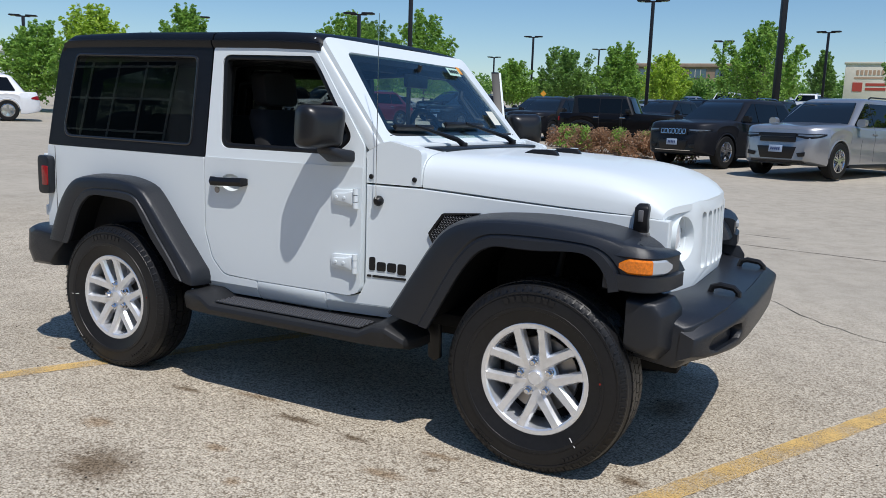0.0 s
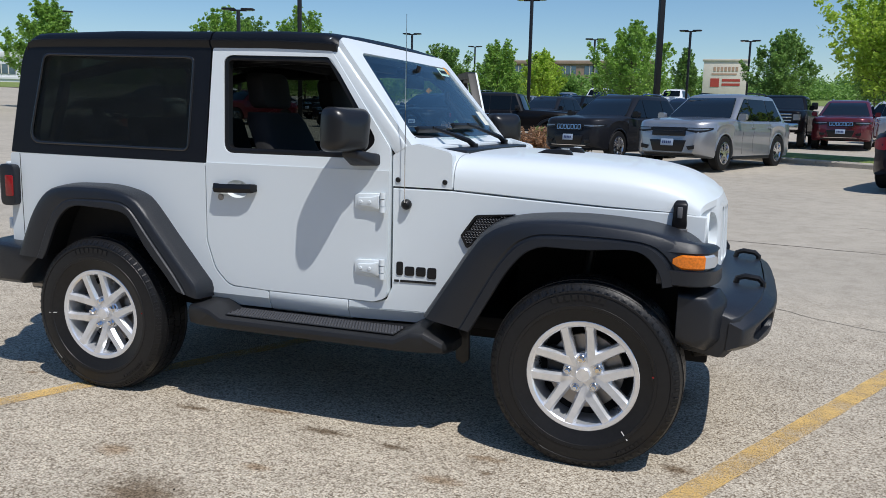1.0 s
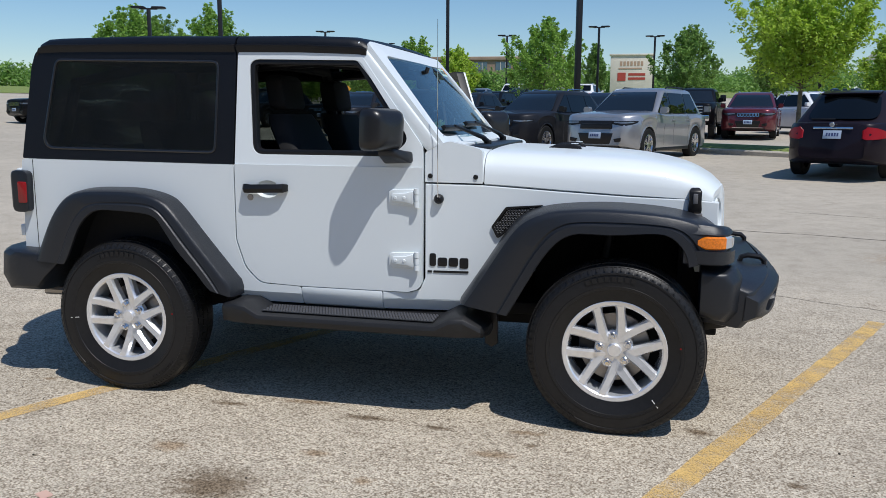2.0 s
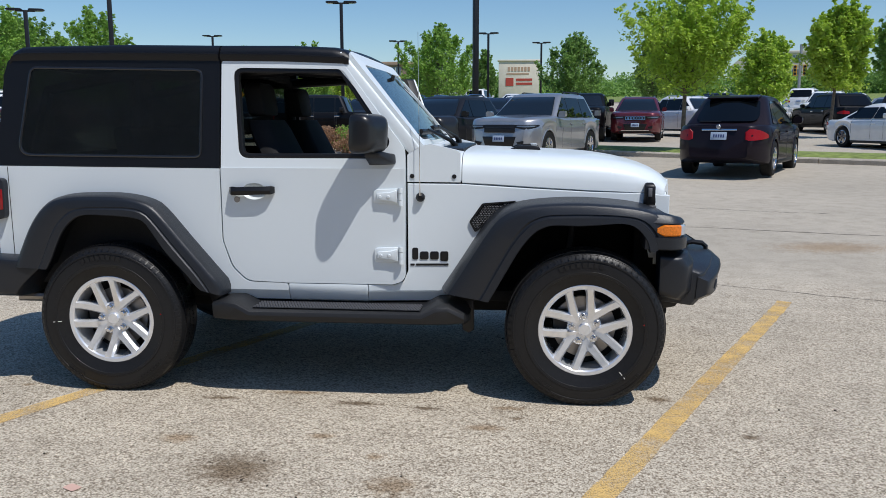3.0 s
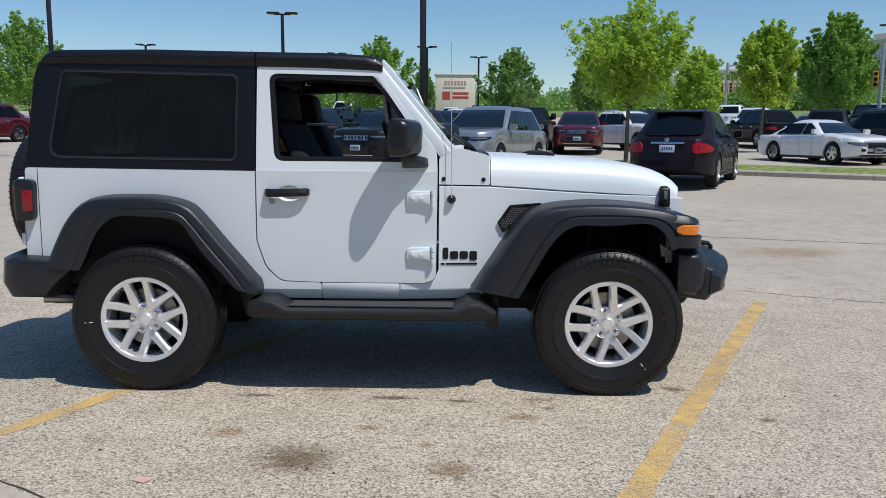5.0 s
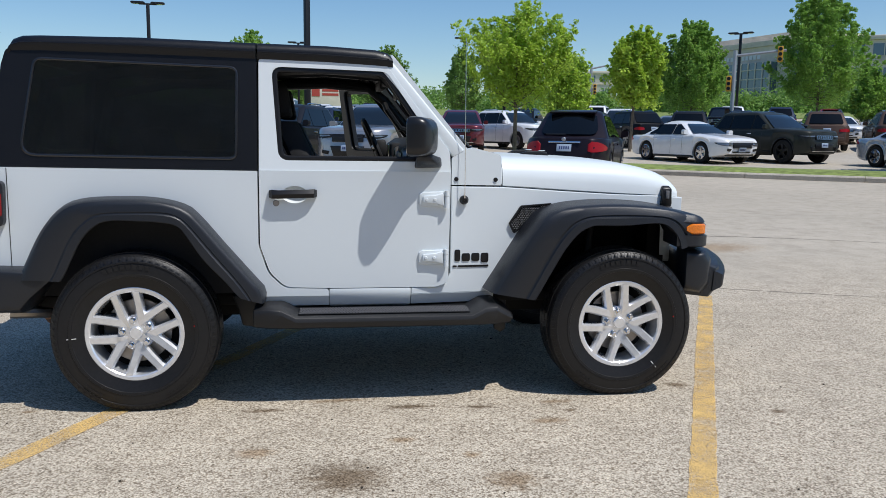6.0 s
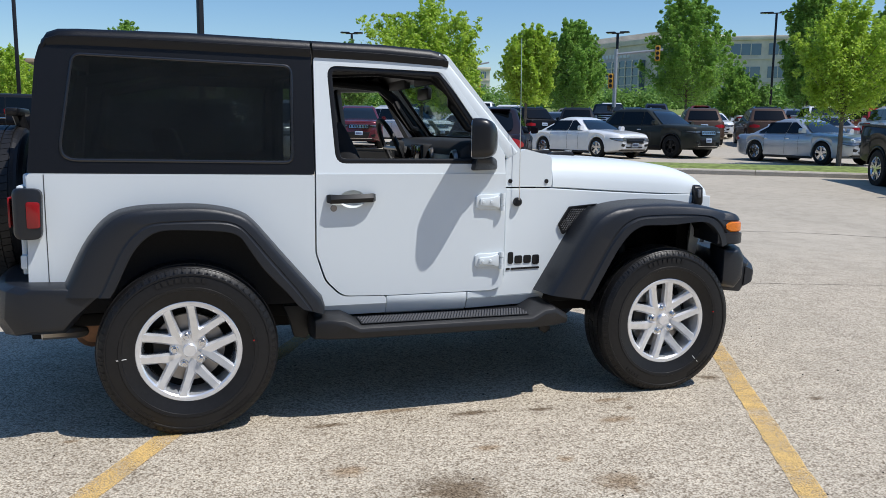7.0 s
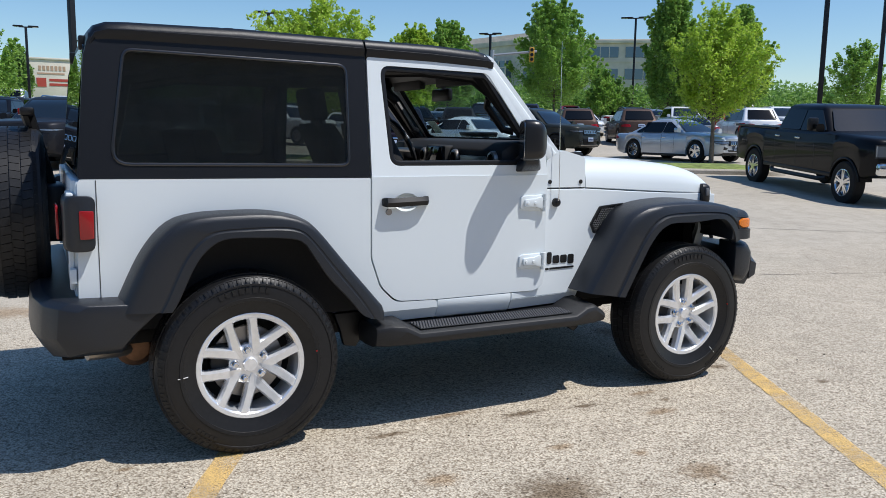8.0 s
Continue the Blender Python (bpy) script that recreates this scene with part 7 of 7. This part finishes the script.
# ---- distance ----
STONE = grain(material("pale_concrete_wall", (0.68, 0.61, 0.52), 0.85), 0.8, 0.85, 1.1)
BRICK = grain(material("tan_brick", (0.36, 0.25, 0.18), 0.85), 1.2, 0.85, 1.1)
CREAM = grain(material("cream_stucco", (0.70, 0.63, 0.53), 0.8), 1.0, 0.92, 1.05)
BLUE_GLASS = material("blue_window_glass", (0.11, 0.16, 0.20), 0.08, metal=0.35, spec=0.7)
ROOF_GREY = material("grey_roof", (0.2, 0.2, 0.2), 0.8)
SIGN_RED = material("red_sign_panel", (0.45, 0.06, 0.04), 0.6)
SIGN_TAN = material("tan_letters", (0.50, 0.32, 0.22), 0.6)


def build_block(name, x, y, turn, w, d, h, mat, label, rows, cols, win=(1.6, 1.4), parapet=0.6, base=0.0):
    """A flat-roofed building with storeys of framed windows."""
    z = ground_z(x, y) + base
    b = thing(name, pose(x, y, z, 0, 0, turn), label, "building")
    wall = part("wall", box(-w / 2, w / 2, 0, d, -3, h), mat, b)
    part("roof", box(-w / 2 - 0.25, w / 2 + 0.25, -0.25, d + 0.25, h, h + parapet, 0.08), mat, b)
    st = h / rows
    for r in range(rows):
        part("ledge", box(-w / 2 - 0.1, w / 2 + 0.1, -0.12, 0.1, st * r + st * 0.16, st * r + st * 0.24), mat, b)
        for c in range(cols):
            cx = -w / 2 + w * (c + 0.5) / cols
            wd = w / cols * 0.80 if win[0] > 90 else win[0]
            fr = part("window", box(cx - wd / 2, cx + wd / 2, -0.06, 0.05, st * r + st * 0.36, st * r + st * 0.36 + win[1]), BLUE_GLASS, b)
            for k in range(1, 3):
                part("mullion", box(cx - wd / 2 + wd * k / 3 - 0.05, cx - wd / 2 + wd * k / 3 + 0.05, -0.10, -0.05, st * r + st * 0.36, st * r + st * 0.36 + win[1]), STONE, fr)
    return b


office = build_block("office_building", 73.5, 89.0, -36, 29, 22, 9.2, STONE, "long pale concrete office building with ribbon windows", 3, 6, (99, 1.5))
wing = Matrix.Translation((0, 0, 0)) @ (pose(73.5, 89.0, 0, 0, 0, -36).inverted() @ pose(58.6, 112.0, 0, 0, 0, -75.6))


def wing_box(name, x0, x1, y0, y1, z0, z1, mat, parent):
    """A box laid out along the receding wing of the office."""
    bm = box(x0, x1, y0, y1, z0, z1)
    bmesh.ops.transform(bm, matrix=wing, verts=bm.verts[:])
    return part(name, bm, mat, parent)


wing_box("wing_wall", -15.6, 15.4, 0, 18, -3, 9.2, STONE, office)
wing_box("wing_parapet", -15.9, 15.4, -0.25, 18.3, 9.2, 9.9, STONE, office)
wing_box("raised_storey", -3, 15, 3, 14, 9.9, 11.2, STONE, office)
for r in range(3):
    wing_box("ribbon_window", -15.0, 1.0, -0.07, 0.05, 1.1 + 3.05 * r, 2.7 + 3.05 * r, BLUE_GLASS, office)
hall = wing_box("glass_hall", 1.6, 12.6, -1.2, 0.0, -2, 6.9, BLUE_GLASS, office)
for k in range(9):
    wing_box("mullion", 1.6 + 1.37 * k - 0.08, 1.6 + 1.37 * k + 0.08, -1.32, -1.18, -2, 6.9, STONE, hall)
for k in range(6):
    wing_box("transom", 1.6, 12.6, -1.30, -1.18, -0.4 + 1.25 * k, -0.26 + 1.25 * k, STONE, hall)
for k in range(12):
    wing_box("letter_bar", 0.6 + 0.75 * k, 1.1 + 0.75 * k, -0.10, 0.02, 7.5, 8.1, material("pale_letters", (0.75, 0.75, 0.75), 0.5) if k == 0 else bpy.data.materials["pale_letters"], office)
build_block("brick_building", -23.5, 123.0, 4, 26, 16, 4.8, BRICK, "low tan brick building with dark windows", 2, 7, (2.4, 1.3))
hotel = build_block("hotel_building", 56.5, 171.0, -17, 15, 12, 8.4, CREAM, "cream hotel building beyond the trees", 3, 5, (1.3, 1.4))
part("gable_wing", prism([(-13.5, -2), (-7.6, -2), (-7.6, 6.4), (-10.5, 8.2), (-13.5, 5.6)], 1.0, 10, "y"), STONE, hotel)
build_block("white_hall", -78.0, 49.0, 58, 34, 20, 2.6, material("white_cladding", (0.7, 0.7, 0.7), 0.6), "low white hall behind the trees", 1, 6, (2.0, 1.0))


def build_sign():
    x, y = 0.2, 94.9
    z = ground_z(x, y)
    s = thing("pylon_sign", pose(x, y, z, 0, 0, 2), "large cream stucco pylon sign with faded lettering bars", "sign")
    h = 8.5 - z
    part("slab", box(-2.45, 2.45, 0, 0.8, -1, h, 0.04), CREAM, s)
    part("cap", box(-2.6, 2.6, -0.12, 0.92, h, h + 0.22, 0.04), CREAM, s)
    for k in range(7):
        part("letter_bar", box(-1.35 + k * 0.40, -1.35 + k * 0.40 + 0.26, -0.03, 0.02, h - 1.15, h - 0.65), SIGN_TAN, s)
    part("script_bar", box(-1.5, 1.2, -0.03, 0.02, h - 1.55, h - 1.38), SIGN_TAN, s)
    part("red_panel", box(-1.6, -0.65, -0.04, 0.02, h - 2.9, h - 1.95), SIGN_RED, s)
    for r in range(2):
        part("red_bar", box(-0.35, 1.6, -0.03, 0.02, h - 2.30 - r * 0.48, h - 2.02 - r * 0.48), SIGN_RED, s)


build_sign()


def lawn():
    bm = bmesh.new()
    n = 60
    rows = []
    for r in (80, 84, 87, 90, 110, 130, 160, 220, 500, 1400):
        row = []
        for k in range(n + 1):
            a = radians(0 + 180 * k / n)
            x, y = r * math.cos(a), r * math.sin(a)
            row.append(bm.verts.new((x, y, ground_z(x, y) + 0.05)))
        rows.append(row)
    for a, b in zip(rows, rows[1:]):
        for k in range(n):
            bm.faces.new((a[k], a[k + 1], b[k + 1], b[k]))
    return bm


tagged(part("far_lawn", lawn(), GRASS, angle=60), "green lawn beyond the parking lot", "lawn", kind="structure")
VAN_WHITE = material("white_van_panel", (0.72, 0.72, 0.70), 0.5)
BUS_YELLOW = material("school_bus_yellow", (0.75, 0.38, 0.02), 0.4)


def build_truck(name, x, y, turn, length, height, mat, label, cab=None):
    """A box-bodied vehicle on a far road: body, cab, windows and wheels."""
    z = ground_z(x, y)
    t = thing(name, pose(x, y, z, 0, 0, turn), label, "truck")
    part("body", box(-length / 2, length / 2, -1.2, 1.2, 0.9, height, 0.06), mat, t)
    front = length / 2
    if cab:
        part("cab", prism([(front, 0.6), (front + 2.2, 0.6), (front + 2.2, 1.5), (front + 1.2, 1.7), (front + 0.9, 2.7), (front, 2.8)], -1.15, 1.15, "y", 0.06), cab, t)
        part("windshield", prism([(front + 1.23, 1.75), (front + 0.93, 2.6), (front + 0.98, 2.6), (front + 1.28, 1.75)], -0.95, 0.95, "y"), DARK_GLASS, t)
        front += 2.2
    else:
        for k in range(int(length // 1.1)):
            for s in (-1, 1):
                part("window", box(-length / 2 + 0.3 + k * 1.1, -length / 2 + 1.15 + k * 1.1, s * 1.19, s * 1.215, height - 1.1, height - 0.45), DARK_GLASS, t)
        part("windshield", box(length / 2 - 0.01, length / 2 + 0.02, -0.95, 0.95, height - 1.3, height - 0.4), DARK_GLASS, t)
    for xx in (-length / 2 + 1.0, front - 0.9):
        for s in (-1, 1):
            part("wheel", disc((xx, 0, 0.48), 0.48, s * 0.9, s * 1.18, "y", 20, bevel=0.04), TYRE, t)


build_truck("semi_truck", 38.0, 155.6, -14, 7.4, 3.3, VAN_WHITE, "white box truck with a yellow panel on the far road", VAN_WHITE)
build_truck("school_bus", 48.6, 152.8, -48, 8.0, 2.8, BUS_YELLOW, "yellow school bus on the far road")
build_truck("motor_home", 17.8, 159.0, -75, 6.0, 2.7, material("dark_coach", (0.10, 0.12, 0.18), 0.3), "dark motor coach on the far road")
build_truck("delivery_van", 20.9, 158.6, -80, 4.0, 2.2, VAN_WHITE, "white delivery van on the far road")


def build_signal(x, y, turn, heads, arm=0.0):
    z = ground_z(x, y)
    s = thing("traffic_signal", pose(x, y, z, 0, 0, turn), "yellow traffic signal on a grey pole", "traffic light", "traffic signals at the junction")
    part("pole", disc((0, 0, 0), 0.11, -0.05, 5.0, "z", 12), STEEL_GREY, s)
    if arm:
        part("arm", tube([(0, 0, 4.7), (arm, 0, 4.95)], 0.07, 8), STEEL_GREY, s)
    for hx, hz in heads:
        h = part("signal_head", box(hx - 0.14, hx + 0.14, -0.12, 0.12, hz - 0.42, hz + 0.42, 0.03), SIGNAL_YELLOW, s)
        for k in range(3):
            part("lens", disc((hx, 0, hz - 0.27 + 0.27 * k), 0.10, -0.14, -0.11, "y", 14), BLACK, h)


STEEL_GREY = material("galvanised_pole", (0.42, 0.43, 0.44), 0.45, metal=0.6)
SIGNAL_YELLOW = material("signal_yellow", (0.65, 0.33, 0.03), 0.5)
build_signal(22.3, 37.6, -30, ((-0.25, 3.2), (2.3, 4.75)), 2.6)
build_signal(22.5, 62.4, -20, ((-0.35, 3.0), (0.35, 3.0)), 1.2)


def warning_sign(x, y):
    s = thing("warning_sign", pose(x, y, ground_z(x, y), 0, 0, 15), "orange diamond warning sign on a post", "sign")
    part("post", box(-0.03, 0.03, 0, 0.06, 0, 1.9), STEEL_GREY, s)
    part("plate", prism([(0, -0.17), (0.17, 0), (0, 0.17), (-0.17, 0)], -0.02, 0.0, "y"), material("warning_orange", (0.8, 0.36, 0.03), 0.5), s).location.z = 1.85


warning_sign(-14.3, 38.0)


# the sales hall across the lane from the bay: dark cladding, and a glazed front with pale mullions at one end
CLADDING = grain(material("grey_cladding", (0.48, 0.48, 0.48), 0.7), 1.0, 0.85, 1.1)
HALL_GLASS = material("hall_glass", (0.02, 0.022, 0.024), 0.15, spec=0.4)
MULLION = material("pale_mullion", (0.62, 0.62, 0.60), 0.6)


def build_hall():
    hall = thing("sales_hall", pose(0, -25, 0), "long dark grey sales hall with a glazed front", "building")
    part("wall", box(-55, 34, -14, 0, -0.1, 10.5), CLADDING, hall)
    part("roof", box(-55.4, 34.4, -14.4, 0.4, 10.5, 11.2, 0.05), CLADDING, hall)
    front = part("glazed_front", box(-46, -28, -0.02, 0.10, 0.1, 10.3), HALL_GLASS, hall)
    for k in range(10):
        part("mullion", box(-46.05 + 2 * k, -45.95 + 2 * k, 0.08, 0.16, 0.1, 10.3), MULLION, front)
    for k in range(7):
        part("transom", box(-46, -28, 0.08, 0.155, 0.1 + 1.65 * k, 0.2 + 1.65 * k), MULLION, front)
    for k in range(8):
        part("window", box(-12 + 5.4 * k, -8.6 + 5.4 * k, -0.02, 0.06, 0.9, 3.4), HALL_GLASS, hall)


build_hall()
